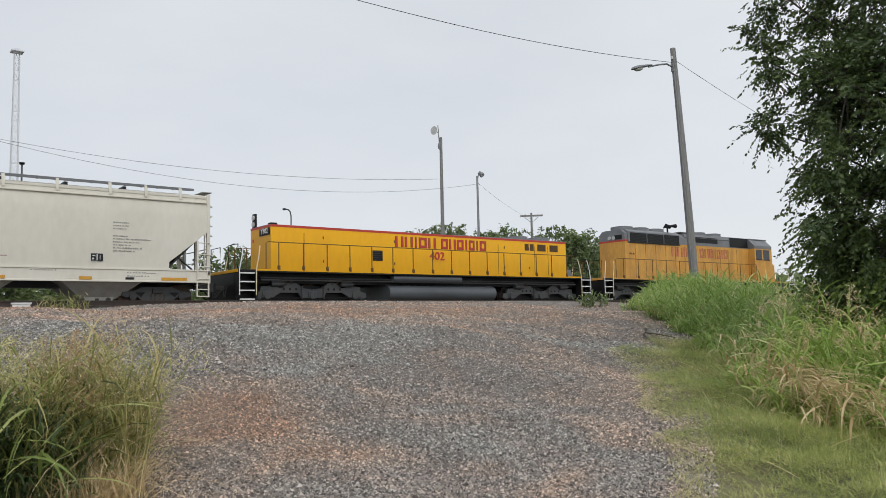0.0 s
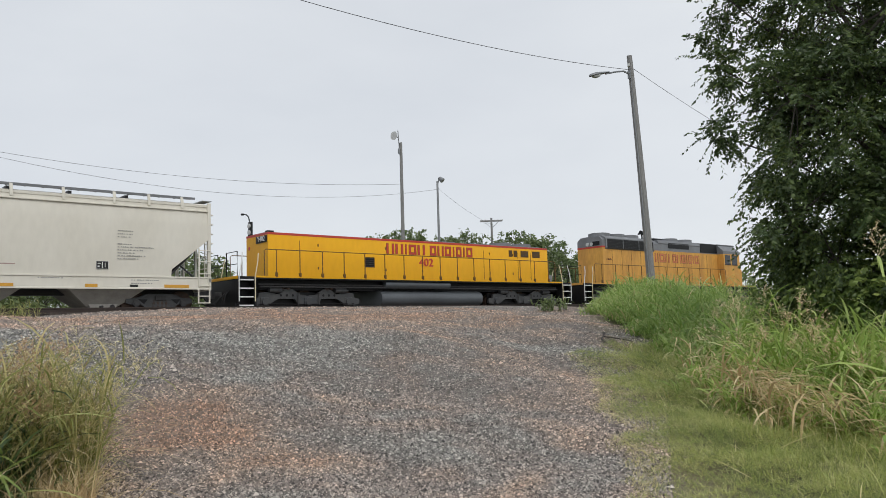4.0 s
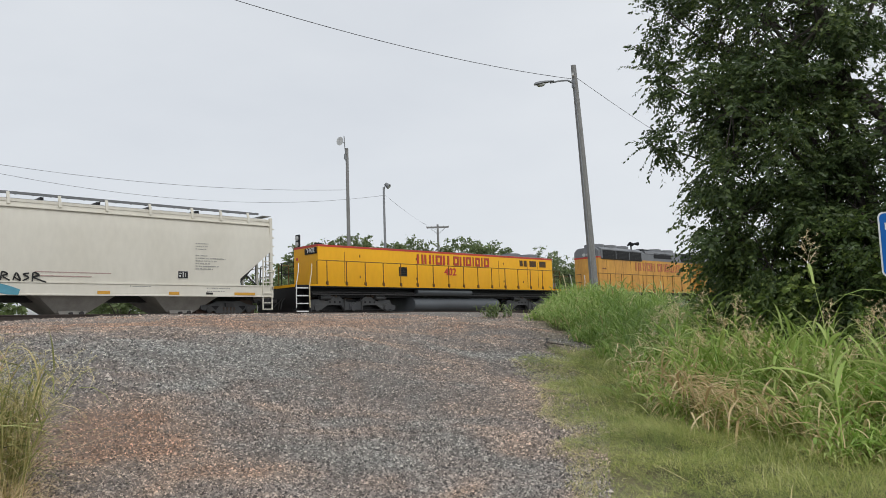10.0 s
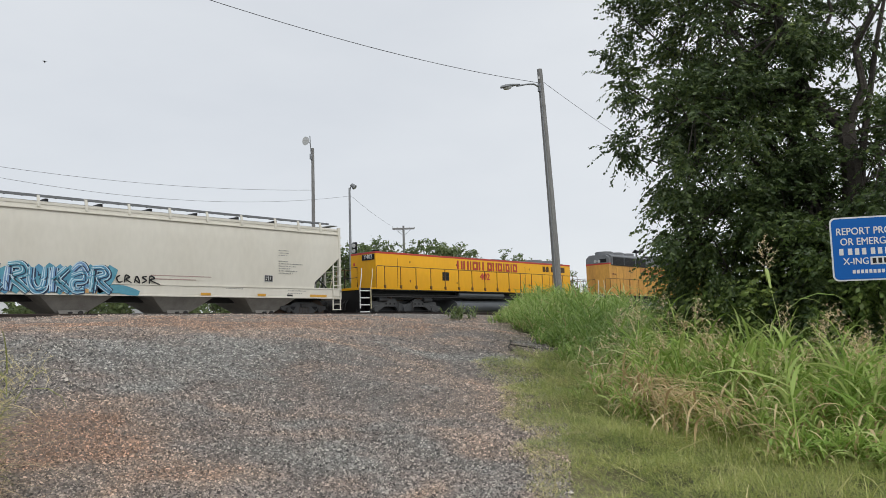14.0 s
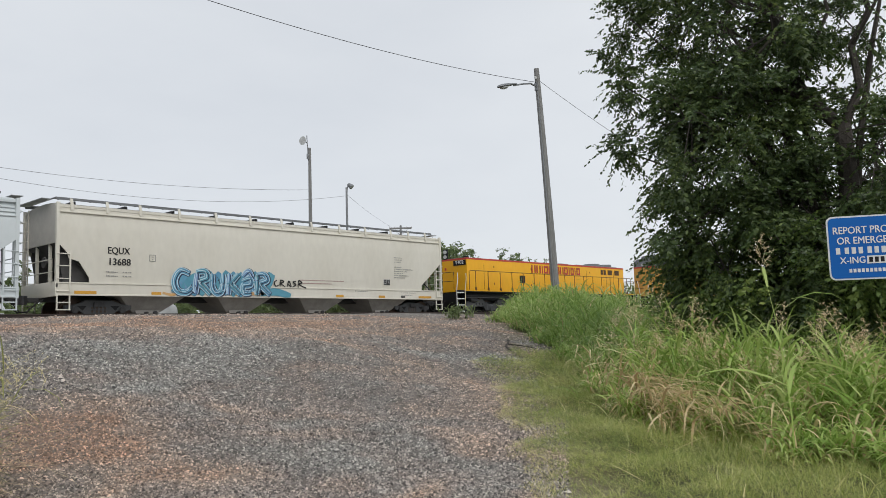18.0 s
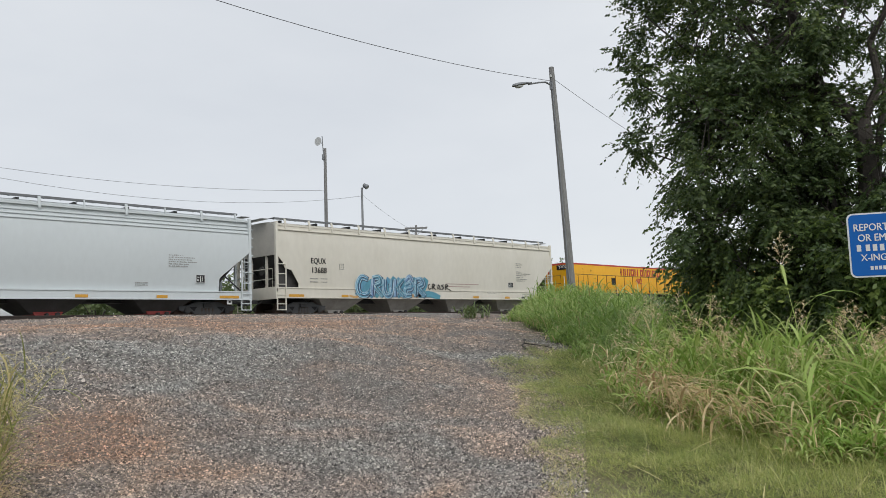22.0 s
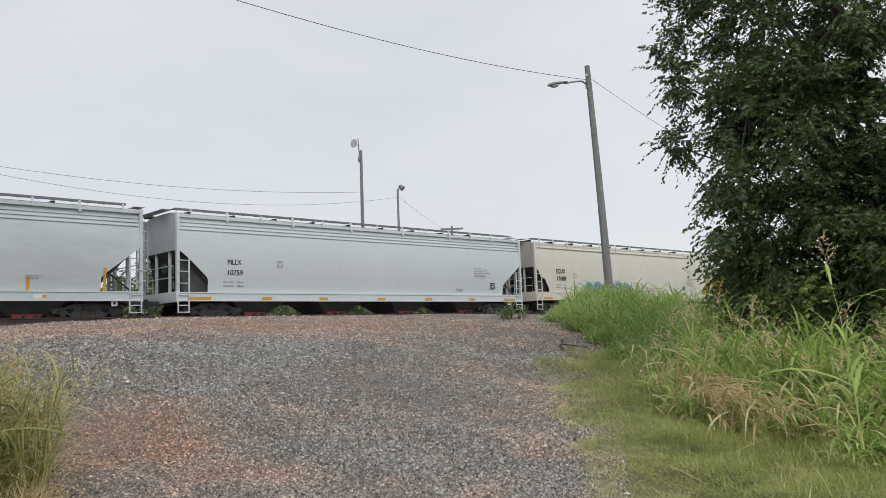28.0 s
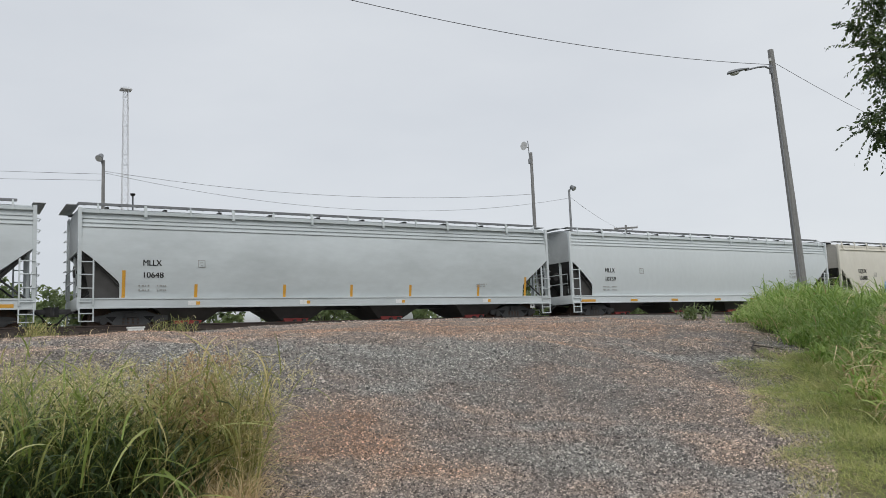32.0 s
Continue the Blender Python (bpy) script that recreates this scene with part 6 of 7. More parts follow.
def panicles(r, tips, size, branches=16, grain=1.0, lean=0.35):
    """Open, nodding seed heads: fine branches that spread sideways, set with small spikelets."""
    pieces, n = [], len(tips)
    size = size * r.uniform(0.7, 1.15, n)
    nod_az, nod = r.uniform(0, 2 * np.pi, n), lean * r.uniform(0.3, 1.3, n)
    axis = np.stack([np.cos(nod_az) * np.sin(nod), np.sin(nod_az) * np.sin(nod), np.cos(nod)], -1)
    for k in range(branches):
        f = k / branches
        b = tips - axis * (size * (0.9 - 0.9 * f))[:, None]
        ln = size * (0.68 - 0.44 * f) * r.uniform(0.5, 1.15, n)
        br = strips(r, b, r.uniform(0, 2 * np.pi, n), ln, r.uniform(0.2, 1.4, n), np.full(n, 0.0045 * grain), r.uniform(0.25, 1.15, n), 3, 0.2)
        pieces.append(br)
        c = br[0].reshape(n, 4, 2, 3).mean(2)
        for q in range(7):
            w = r.uniform(0.25, 1, n)[:, None] * 3
            i = np.minimum(w.astype(int), 2)[:, 0]
            p = c[np.arange(n), i] + (c[np.arange(n), i + 1] - c[np.arange(n), i]) * (w - i[:, None])
            pieces.append(strips(r, p, r.uniform(0, 6.28, n), r.uniform(0.02, 0.045, n) * grain, np.full(n, 0.8), np.full(n, 0.012 * grain), r.uniform(-0.4, 1.1, n), 2, 0.5))
    return pieces


def tall_edge(y):
    return np.interp(y, [-6, 0, 3, 5, 7, 9.8, 12.5, 16, 20], [8.6, 9.2, 9.4, 9.6, 11.5, 14.4, 16.5, 20.2, 24.6])


def verge_edge(y):
    return np.interp(y, [-6, 0, 4.0, 5.4, 6.9, 7.7, 9.0, 9.7, 14], [-5.9, 1.0, 5.55, 6.9, 8.6, 9.5, 10.7, 11.3, 16.6])


def build_bank():
    """The overgrown bank beside the road: tufts of tall grass, straw, seed heads, fine short grass at its foot."""
    r = np.random.RandomState(11)
    tufts, per = 1150, 4
    ty = r.uniform(-4.0, 17.5, tufts)
    tx = tall_edge(ty) - np.interp(ty, [6, 8], [0.55, 0.2]) + 0.5 * waves(np.zeros(tufts), ty, 1.7, 2) + 6.0 * r.beta(0.95, 1.6, tufts)
    n = tufts * per
    y = np.repeat(ty, per) + r.normal(0, 0.12, n)
    x = np.repeat(tx, per) + r.normal(0, 0.12, n)
    az = np.repeat(r.uniform(0, 2 * np.pi, tufts), per) + r.normal(0, 0.6, n)
    tall = np.repeat(r.uniform(0.72, 1.28, tufts), per) * r.uniform(0.8, 1.1, n)
    height = tall * np.interp(y, [4, 7, 9], [0.92, 0.95, 0.78]) * (1 + 0.16 * waves(x, y, 2.2, 6)) * np.clip(0.42 + (x - tall_edge(y)) * 0.5, 0.36, 1.15)
    stems, leaves, tips = tall_plants(r, x, y, height, 1.9, 9, np.interp(y, [3, 8], [0.036, 0.030]), 0.05, az, 1.15)
    far = y > 6.8 + 0.8 * waves(x, y, 1.2, 51)
    dry = r.uniform(0, 1, (10, n)) < np.concatenate([[0.10], np.linspace(0.30, 0.04, 9)])[:, None]
    for name, pick, material, label in (("tall_grass", ~far, GRASS, "dense green johnson grass with arching blades beside the road"), ("olive_grass", far, OLIVE, "tall green grass going to seed near the rails")):
        pieces = [(v, f[np.repeat(pick & ~dry[k], len(f) // n)]) for k, (v, f) in enumerate((stems, *leaves))]
        tagged(new(name, arrays(name, *join(pieces), material)), label, "grass", kind="stuff")
    withered = join([(v, f[np.repeat(dry[k] & (~far | (k % 3 == 0)), len(f) // n)]) for k, (v, f) in enumerate((stems, *leaves))])
    # stalks that carry the seed heads
    k = 52
    ty = r.uniform(-0.5, 7.0, k)
    tx = tall_edge(ty) + r.uniform(-0.2, 1.8, k)
    st2, lv2, tips2 = tall_plants(r, tx, ty, r.uniform(0.8, 1.5, k), 1.4, 8, 0.045, reach=1.1)
    st3, lv3, tips3 = tall_plants(r, np.array([8.6, 9.5, 9.6]), np.array([3.05, 1.3, 0.4]), np.array([2.05, 1.7, 1.6]), 0.35, 8, 0.05, 0.3, stem=0.02)
    tagged(new("tall_stalks", arrays("tall_stalks", *join([st2, *lv2, st3, *lv3]), GRASS)), "tall single grass stalks rising over the bank", "grass", kind="stuff")
    heads = np.concatenate([tips2 + np.array([0, 0, 0.2]), tips3 + np.array([0, 0, 0.3]), tips2[::3] + np.array([0.15, -0.2, 0.0])])
    me = arrays("seed_heads", *join(panicles(r, heads, 0.40, 18)), SEED)
    tagged(new("seed_heads", me), "tan open nodding seed heads above the grass", "grass", kind="stuff")
    fine = (y > 6.5) & (r.uniform(0, 1, n) < 0.18)
    me = arrays("fine_seed_heads", *join(panicles(r, tips[fine] + np.array([0, 0, 0.10]), 0.30, 9, 0.5)), HAZE)
    tagged(new("fine_seed_heads", me), "thin yellowish seed heads hazing the top of the grass", "grass", kind="stuff")
    # straw along the foot, and one fallen sheaf that lies towards the camera's right
    m = 520
    y = r.uniform(-2.5, 8.5, m)
    x = tall_edge(y) - 0.6 + 1.4 * r.uniform(0, 1, m)
    near = waves(x, y, 2.6, 21) + 0.5 * waves(x, y, 0.9, 22) > 0.0
    x, y = x[near], y[near]
    m = len(x)
    v = strips(r, np.stack([x, y, ground_z(x, y)], -1), np.radians(r.normal(230, 70, m)), r.uniform(0.4, 1.05, m), r.uniform(0.7, 2.2, m), r.uniform(0.006, 0.02, m), r.uniform(0.4, 1.3, m), 6)
    k = 190
    y = r.normal(5.15, 0.42, k)
    x = tall_edge(y) - 0.38 + 0.5 * r.beta(1, 1.3, k)
    v2 = strips(r, np.stack([x, y, ground_z(x, y) + r.uniform(0.3, 0.62, k)], -1), np.radians(r.normal(282, 36, k)), r.uniform(0.4, 1.1, k), r.uniform(0.3, 1.9, k), r.uniform(0.006, 0.017, k), r.uniform(-0.15, 0.4, k), 6)
    k = 420
    y = np.concatenate([r.normal(5.6, 0.6, 150), r.uniform(-1.5, 8.0, k - 150)])
    x = tall_edge(y) - 0.5 + 1.0 * r.beta(1, 1.6, k)
    v3 = strips(r, np.stack([x, y, ground_z(x, y) + r.uniform(0.1, 0.55, k)], -1), np.radians(r.normal(235, 70, k)), r.uniform(0.3, 0.85, k), r.uniform(0.9, 2.8, k), r.uniform(0.014, 0.038, k), r.uniform(-0.1, 1.2, k), 7)
    tagged(new("dry_grass", arrays("dry_grass", *join([v, v2, v3, withered]), STRAW)), "pale dry straw leaning out of the green grass", "grass", kind="stuff")
    # short grass in soft mounds, thinning to straw at the gravel
    m = 235000
    y = -2.0 + 12.0 * r.beta(0.85, 1.05, m)
    a, b = verge_edge(y), np.maximum(tall_edge(y) + 0.5, verge_edge(y) + 0.3)
    u = r.beta(1.0, 0.95, m)
    x = a + 0.40 * waves(x=y * 0, y=y, size=1.8, seed=14) + 0.25 * waves(y * 0, y, 0.6, 15) + r.normal(0, 0.10, m) - 0.1 + (b - a) * u
    hump = np.clip(0.5 + 0.45 * waves(x, y, 1.3, 31) + 0.35 * waves(x, y, 0.5, 32), 0, 1.3)
    keep = (r.uniform(0, 1, m) < (0.8 + 1.2 * u) * np.clip(0.4 + 0.9 * hump, 0.15, 1)) & (y < 9.5 + 0.5 * waves(x, y, 1.0, 35))
    x, y, u, hump = x[keep], y[keep], u[keep], hump[keep]
    m = len(x)
    lift = 0.17 * hump * np.clip(u * 3, 0, 1) * r.uniform(0.0, 1.0, m) ** 0.5
    v = strips(r, np.stack([x, y, ground_z(x, y) - 0.005 + lift], -1), r.uniform(0, 6.28, m), r.uniform(0.05, 0.16, m) * (0.5 + 0.6 * np.minimum(u * 2, 1)), r.uniform(0.2, 1.8, m), r.uniform(0.0045, 0.010, m), r.uniform(-0.5, 1.1, m), 1)
    k = 4200
    ys = -2.2 + 12.0 * r.beta(0.9, 1.2, k)
    xs = verge_edge(ys) + (tall_edge(ys) + 0.5 - verge_edge(ys)) * r.beta(4.0, 0.9, k)
    v4 = strips(r, np.stack([xs, ys, ground_z(xs, ys)], -1), r.uniform(0, 6.28, k), r.uniform(0.16, 0.5, k), r.uniform(0.8, 2.6, k), r.uniform(0.004, 0.012, k), r.uniform(0.5, 1.45, k), 4)
    v = join([v, v4])
    k = 17000
    y = -2.0 + 11.6 * r.beta(0.9, 1.3, k)
    x = verge_edge(y) - 0.22 + 0.40 * waves(y * 0, y, 1.8, 14) + 0.25 * waves(y * 0, y, 0.6, 15) + 0.6 * r.beta(1.3, 1.8, k)
    v3 = strips(r, np.stack([x, y, ground_z(x, y) - 0.005], -1), r.uniform(0, 6.28, k), r.uniform(0.04, 0.12, k), r.uniform(0.2, 1.5, k), r.uniform(0.005, 0.012, k), r.uniform(-0.2, 0.9, k), 1)
    k = 260
    ys = -1.0 + 9.0 * r.uniform(0, 1, k)
    xs = verge_edge(ys) + (tall_edge(ys) - verge_edge(ys)) * r.uniform(0.1, 1, k)
    v5 = strips(r, np.stack([xs, ys, ground_z(xs, ys) + 0.06], -1), r.uniform(0, 6.28, k), r.uniform(0.2, 0.6, k), r.uniform(0.0, 0.8, k), r.uniform(0.004, 0.012, k), r.uniform(0.0, 0.6, k), 3)
    tagged(new("verge_fringe", arrays("verge_fringe", *join([v3, v5]), FRINGE)), "dry straw-coloured fringe where grass meets gravel", "grass", kind="stuff")
    p = v[0][v[1][:, 0]]
    foot = p[:, 1] < 4.6 + 1.6 * waves(p[:, 0], p[:, 1], 1.6, 52)
    tagged(new("lawn", arrays("lawn", v[0], v[1][foot], LAWN)), "short fine yellow-green grass at the foot of the bank", "grass", kind="stuff")
    tagged(new("far_lawn", arrays("far_lawn", v[0], v[1][~foot], FARLAWN)), "short greener grass towards the rails", "grass", kind="stuff")


def build_left_weeds():
    """Rank weeds and grass at the near edge of the road."""
    r = np.random.RandomState(23)

    def patch(n, d0, d1, a0, a1):
        d, a = r.uniform(d0, d1, n), np.radians(r.uniform(a0, a1, n))
        return d * np.sin(a), d * np.cos(a)
    # a leafy back row with shade put into its dark colour, and broad blades that arch forward from it over a hollow
    x, y = patch(800, 5.9, 7.3, -20, 14)
    st, lv, _ = tall_plants(r, x, y, r.uniform(0.4, 0.8, 800), 1.6, 9, 0.024, 0.05)
    tagged(new("low_shade_leaves", arrays("low_shade_leaves", *join([st, *lv]), LEAF)), "dark leafy back row below the weeds, shade in its colour", "weeds", kind="stuff")
    m = 260
    x, y = patch(m, 5.5, 6.5, -20, 13.5)
    v = strips(r, np.stack([x, y, ground_z(x, y) + r.uniform(0.25, 0.75, m)], -1), np.radians(r.normal(270, 70, m)), r.uniform(0.4, 0.9, m), r.uniform(0.8, 2.2, m), r.uniform(0.010, 0.030, m), r.uniform(0.3, 1.3, m), 7)
    tagged(new("arching_blades", arrays("arching_blades", *v, PALE)), "broad green blades arching over the weeds", "weeds", kind="stuff")
    # airy stems topped by fine heads, yellow-green to the back, rusty in one patch
    x, y = patch(520, 5.6, 6.9, -20, 17.5)
    back = np.where(np.degrees(np.arctan2(x, y)) < 11.5, 1.10, 1.06)
    x, y = x * back, y * back
    st2, lv2, tips2 = tall_plants(r, x, y, r.uniform(0.7, 1.12, 520), 1.7, 6, 0.014, 0.25)
    brown = np.degrees(np.arctan2(x, y)) > 10.5 + 2 * waves(x, y, 0.8, 61)
    pieces = [(v, f[np.repeat(brown, len(f) // 520)]) for v, f in (st2, *lv2)]
    tagged(new("olive_weeds", arrays("olive_weeds", *join(pieces), STALK)), "thin olive and tan weeds beside the gravel", "weeds", kind="stuff")
    pieces = [(v, f[np.repeat(~brown, len(f) // 520)]) for v, f in (st2, *lv2)]
    tagged(new("weeds", arrays("weeds", *join(pieces), PALE)), "rank green weeds at the edge of the gravel", "weeds", kind="stuff")
    n = 330
    d, a = r.uniform(6.0, 7.2, n), np.radians(-10 + 27.5 * r.beta(3.0, 0.9, n))
    x, y = d * np.sin(a), d * np.cos(a)
    st3, lv3, tips3 = tall_plants(r, x, y, r.uniform(0.5, 1.1, n), 1.9, 5, 0.012)
    tagged(new("dry_weeds", arrays("dry_weeds", *join([st3, *lv3]), STALK)), "thin green and straw-coloured stalks among the weeds", "weeds", kind="stuff")
    me = arrays("pale_seed_heads", *join(panicles(r, np.concatenate([tips2[::2], tips3[::3]]) + np.array([0, 0, 0.08]), 0.32, 9, 0.62, 0.7)), HAZE)
    tagged(new("pale_seed_heads", me), "pale airy yellow-green seed heads over the weeds", "weeds", kind="stuff")
    bearing = np.degrees(np.arctan2(tips3[:, 0], tips3[:, 1]))
    red = tips3[(bearing > 11.5) & (bearing < 15.6) & (tips3[:, 2] > -0.62)]
    me = arrays("weed_seed_heads", *join(panicles(r, red[:70] + np.array([0, 0, 0.10]), 0.27, 14, 0.6, 0.7)), RUST)
    tagged(new("weed_seed_heads", me), "fine reddish seed heads over the weeds", "weeds", kind="stuff")
    # straw: a tuft at the foot, and stalks that lean out over the gravel
    m = 520
    d, a = r.normal(5.92, 0.12, m), np.radians(r.normal(15.3, 1.3, m))
    x, y = d * np.sin(a), d * np.cos(a)
    v = strips(r, np.stack([x, y, ground_z(x, y)], -1), r.uniform(0, 6.28, m), r.uniform(0.25, 0.6, m), r.uniform(0.4, 2.2, m), r.uniform(0.004, 0.011, m), r.uniform(0.7, 1.5, m), 6)
    k = 110
    d, a = r.uniform(5.6, 6.6, k), np.radians(r.uniform(10, 17.5, k))
    x, y = d * np.sin(a), d * np.cos(a)
    v2 = strips(r, np.stack([x, y, ground_z(x, y) + r.uniform(0.0, 0.45, k)], -1), np.radians(r.normal(-25, 45, k)), r.uniform(0.4, 1.0, k), r.uniform(0.2, 1.5, k), r.uniform(0.003, 0.009, k), r.uniform(0.0, 0.9, k), 6)
    tagged(new("straw", arrays("straw", *join([v, v2]), STRAW)), "bent dry straw leaning onto the gravel", "weeds", kind="stuff")
    # dry tufts along the rails
    tufts = 30
    tx, ty = r.uniform(-9, 4.6, tufts), r.normal(23.4, 0.7, tufts)
    m = tufts * 26
    x, y = np.repeat(tx, 26) + r.normal(0, 0.16, m), np.repeat(ty, 26) + r.normal(0, 0.16, m)
    v = strips(r, np.stack([x, y, ground_z(x, y)], -1), r.uniform(0, 6.28, m), r.uniform(0.12, 0.45, m) * np.repeat(r.uniform(0.5, 1.3, tufts), 26), r.uniform(0.8, 2.8, m), r.uniform(0.010, 0.020, m), r.uniform(0.3, 1.4, m), 4)
    tagged(new("dry_tufts", arrays("dry_tufts", *v, STRAW)), "dry straw tufts beside the siding rails", "weeds", kind="stuff")
    m = 2400
    x, y = np.where(r.uniform(0, 1, 2400) < 0.5, r.uniform(-12, 10, 2400), r.uniform(-12, 3, 2400)), r.normal(23.9, 0.8, m)
    keep = (waves(x, y * 0, 2.2, 41) > 0.05) & (np.abs(x - 4.2) > 0.6)
    x, y = x[keep], y[keep]
    stems, leaves, tips = tall_plants(r, x, y, r.uniform(0.12, 0.6, len(x)) * np.interp(x, [-2, 6], [1.35, 0.9]), 2.2, 4, 0.02)
    tagged(new("track_weeds", arrays("track_weeds", *join([stems, *leaves]), STALK)), "scrubby weeds growing along the siding rails", "weeds", kind="stuff")


def leaves_at(r, c, d, ln, width):
    """Small pointed leaves from their feet, directions and lengths."""
    n = len(c)
    s = np.cross(d, r.normal(0, 1, (n, 3)))
    s /= np.linalg.norm(s, axis=1)[:, None] + 1e-9
    w = (ln * width * r.uniform(0.75, 1.25, n))[:, None]
    v = np.stack([c, c + d * ln[:, None] * 0.45 + s * w, c + d * ln[:, None], c + d * ln[:, None] * 0.45 - s * w], 1).reshape(-1, 3)
    return v, np.arange(n * 4).reshape(-1, 4)


def leaf_cloud(r, centres, spread, per, size, droop=0.5):
    """Small pointed leaves round the given twig tips."""
    n = len(centres) * per
    c = np.repeat(centres, per, 0) + r.normal(0, 1, (n, 3)) * spread
    az, el = r.uniform(0, 6.28, n), r.normal(-droop, 0.5, n)
    d = np.stack([np.cos(az) * np.cos(el), np.sin(az) * np.cos(el), np.sin(el)], -1)
    return leaves_at(r, c, d, size * r.uniform(0.6, 1.3, n), 0.24)


def twig_leaves(r, feet, out, length, per, size):
    """Leaves in two ranks along twigs that leave their feet outwards and hang over."""
    n = len(feet)
    az = r.uniform(0, 6.28, n)
    side = np.stack([np.cos(az), np.sin(az), r.normal(0, 0.35, n)], -1)
    d = out + side * 0.9
    d /= np.linalg.norm(d, axis=1)[:, None]
    ln = length * r.uniform(0.5, 1.25, n)
    t = (np.arange(per) + 0.6)[None] / per
    p = feet[:, None] + d[:, None] * (t * ln[:, None])[..., None]
    p[..., 2] -= 0.45 * (t ** 2) * ln[:, None]
    across = np.cross(d, np.array([0, 0, 1.0]))
    across /= np.linalg.norm(across, axis=1)[:, None] + 1e-9
    flip = np.where(np.arange(per) % 2, 1.0, -1.0)[None, :, None]
    ld = d[:, None] * 0.55 + across[:, None] * flip * 0.75 + np.array([0, 0, -0.55]) + r.normal(0, 0.3, (n, per, 3))
    ld /= np.linalg.norm(ld, axis=2)[..., None]
    return leaves_at(r, p.reshape(-1, 3), ld.reshape(-1, 3), size * r.uniform(0.6, 1.3, n * per), 0.25)


def lobed_tree(name, label, x, y, trunk_r, lobes, twigs, per, size, length, seed, leaf, category, boughs=()):
    """A tapered trunk that divides into a limb for each mass of the crown; leaves along twigs at the limbs' ends."""
    r = np.random.RandomState(seed)
    z0 = gz1(x, y) - 0.1
    g = root(name, pose(x, y, z0), label, category)
    top = Vector((0, 0, min(1.6, 0.5 * max(c[2] - z0 for _, c, _ in lobes))))
    bm = pipe_taper(bmesh.new(), [Vector((0, 0, -0.2)), Vector((0.06, 0.04, top.z * 0.5)), top], trunk_r, trunk_r * 0.75)
    part("trunk", bm, BARK, g)
    limb, feet, outs = bmesh.new(), [], []
    for count, c, rad in lobes:
        c, rad = np.array(c) - np.array((x, y, z0)), np.array(rad)
        e = Vector(c)
        q = (top.lerp(e, 0.4) + Vector((0, 0, 0.1 * e.length)), top.lerp(e, 0.75) + Vector((0, 0, 0.06 * e.length)))
        thick = trunk_r * min(0.55, 0.12 + 0.16 * rad.mean())
        pipe_taper(limb, [top, q[0], q[1], e], thick, thick * 0.35)
        u = r.normal(0, 1, (count, 3))
        u /= np.linalg.norm(u, axis=1)[:, None]
        k = r.uniform(0.12, 1.0, count) ** 0.5 * (1 + 0.12 * np.sin(u[:, 1] * 6 + seed) * np.cos(u[:, 2] * 5))
        tip = c + u * rad * k[:, None]
        tip[:, 2] = np.maximum(tip[:, 2], 0.4)
        nodes = [q[1], e, q[1].lerp(e, 0.5), q[0].lerp(q[1], 0.6)]
        for t in tip:
            tv = Vector(t)
            p = min((nodes[j] for j in r.choice(len(nodes), 4)), key=lambda a: (a - tv).length)
            pipe_taper(limb, [p, p.lerp(tv, 0.55) + Vector((0, 0, 0.12 * (tv - p).length)), tv], thick * 0.2, thick * 0.06, 4)
            nodes.append(p.lerp(tv, 0.6) + Vector((0, 0, 0.08 * (tv - p).length)))
        feet.append(np.repeat(tip, twigs, 0) + r.normal(0, 0.10, (count * twigs, 3)))
        outs.append(np.repeat(u, twigs, 0) * 0.8)
    for r0, r1, pts in boughs:
        pipe_taper(limb, [Vector(p) - Vector((x, y, z0)) for p in pts], r0, r1, 8)
    part("limb", limb, BARK, g)
    ob = new("crown", arrays("crown", *twig_leaves(r, np.concatenate(feet), np.concatenate(outs), length, per, size), leaf))
    ob.parent = g


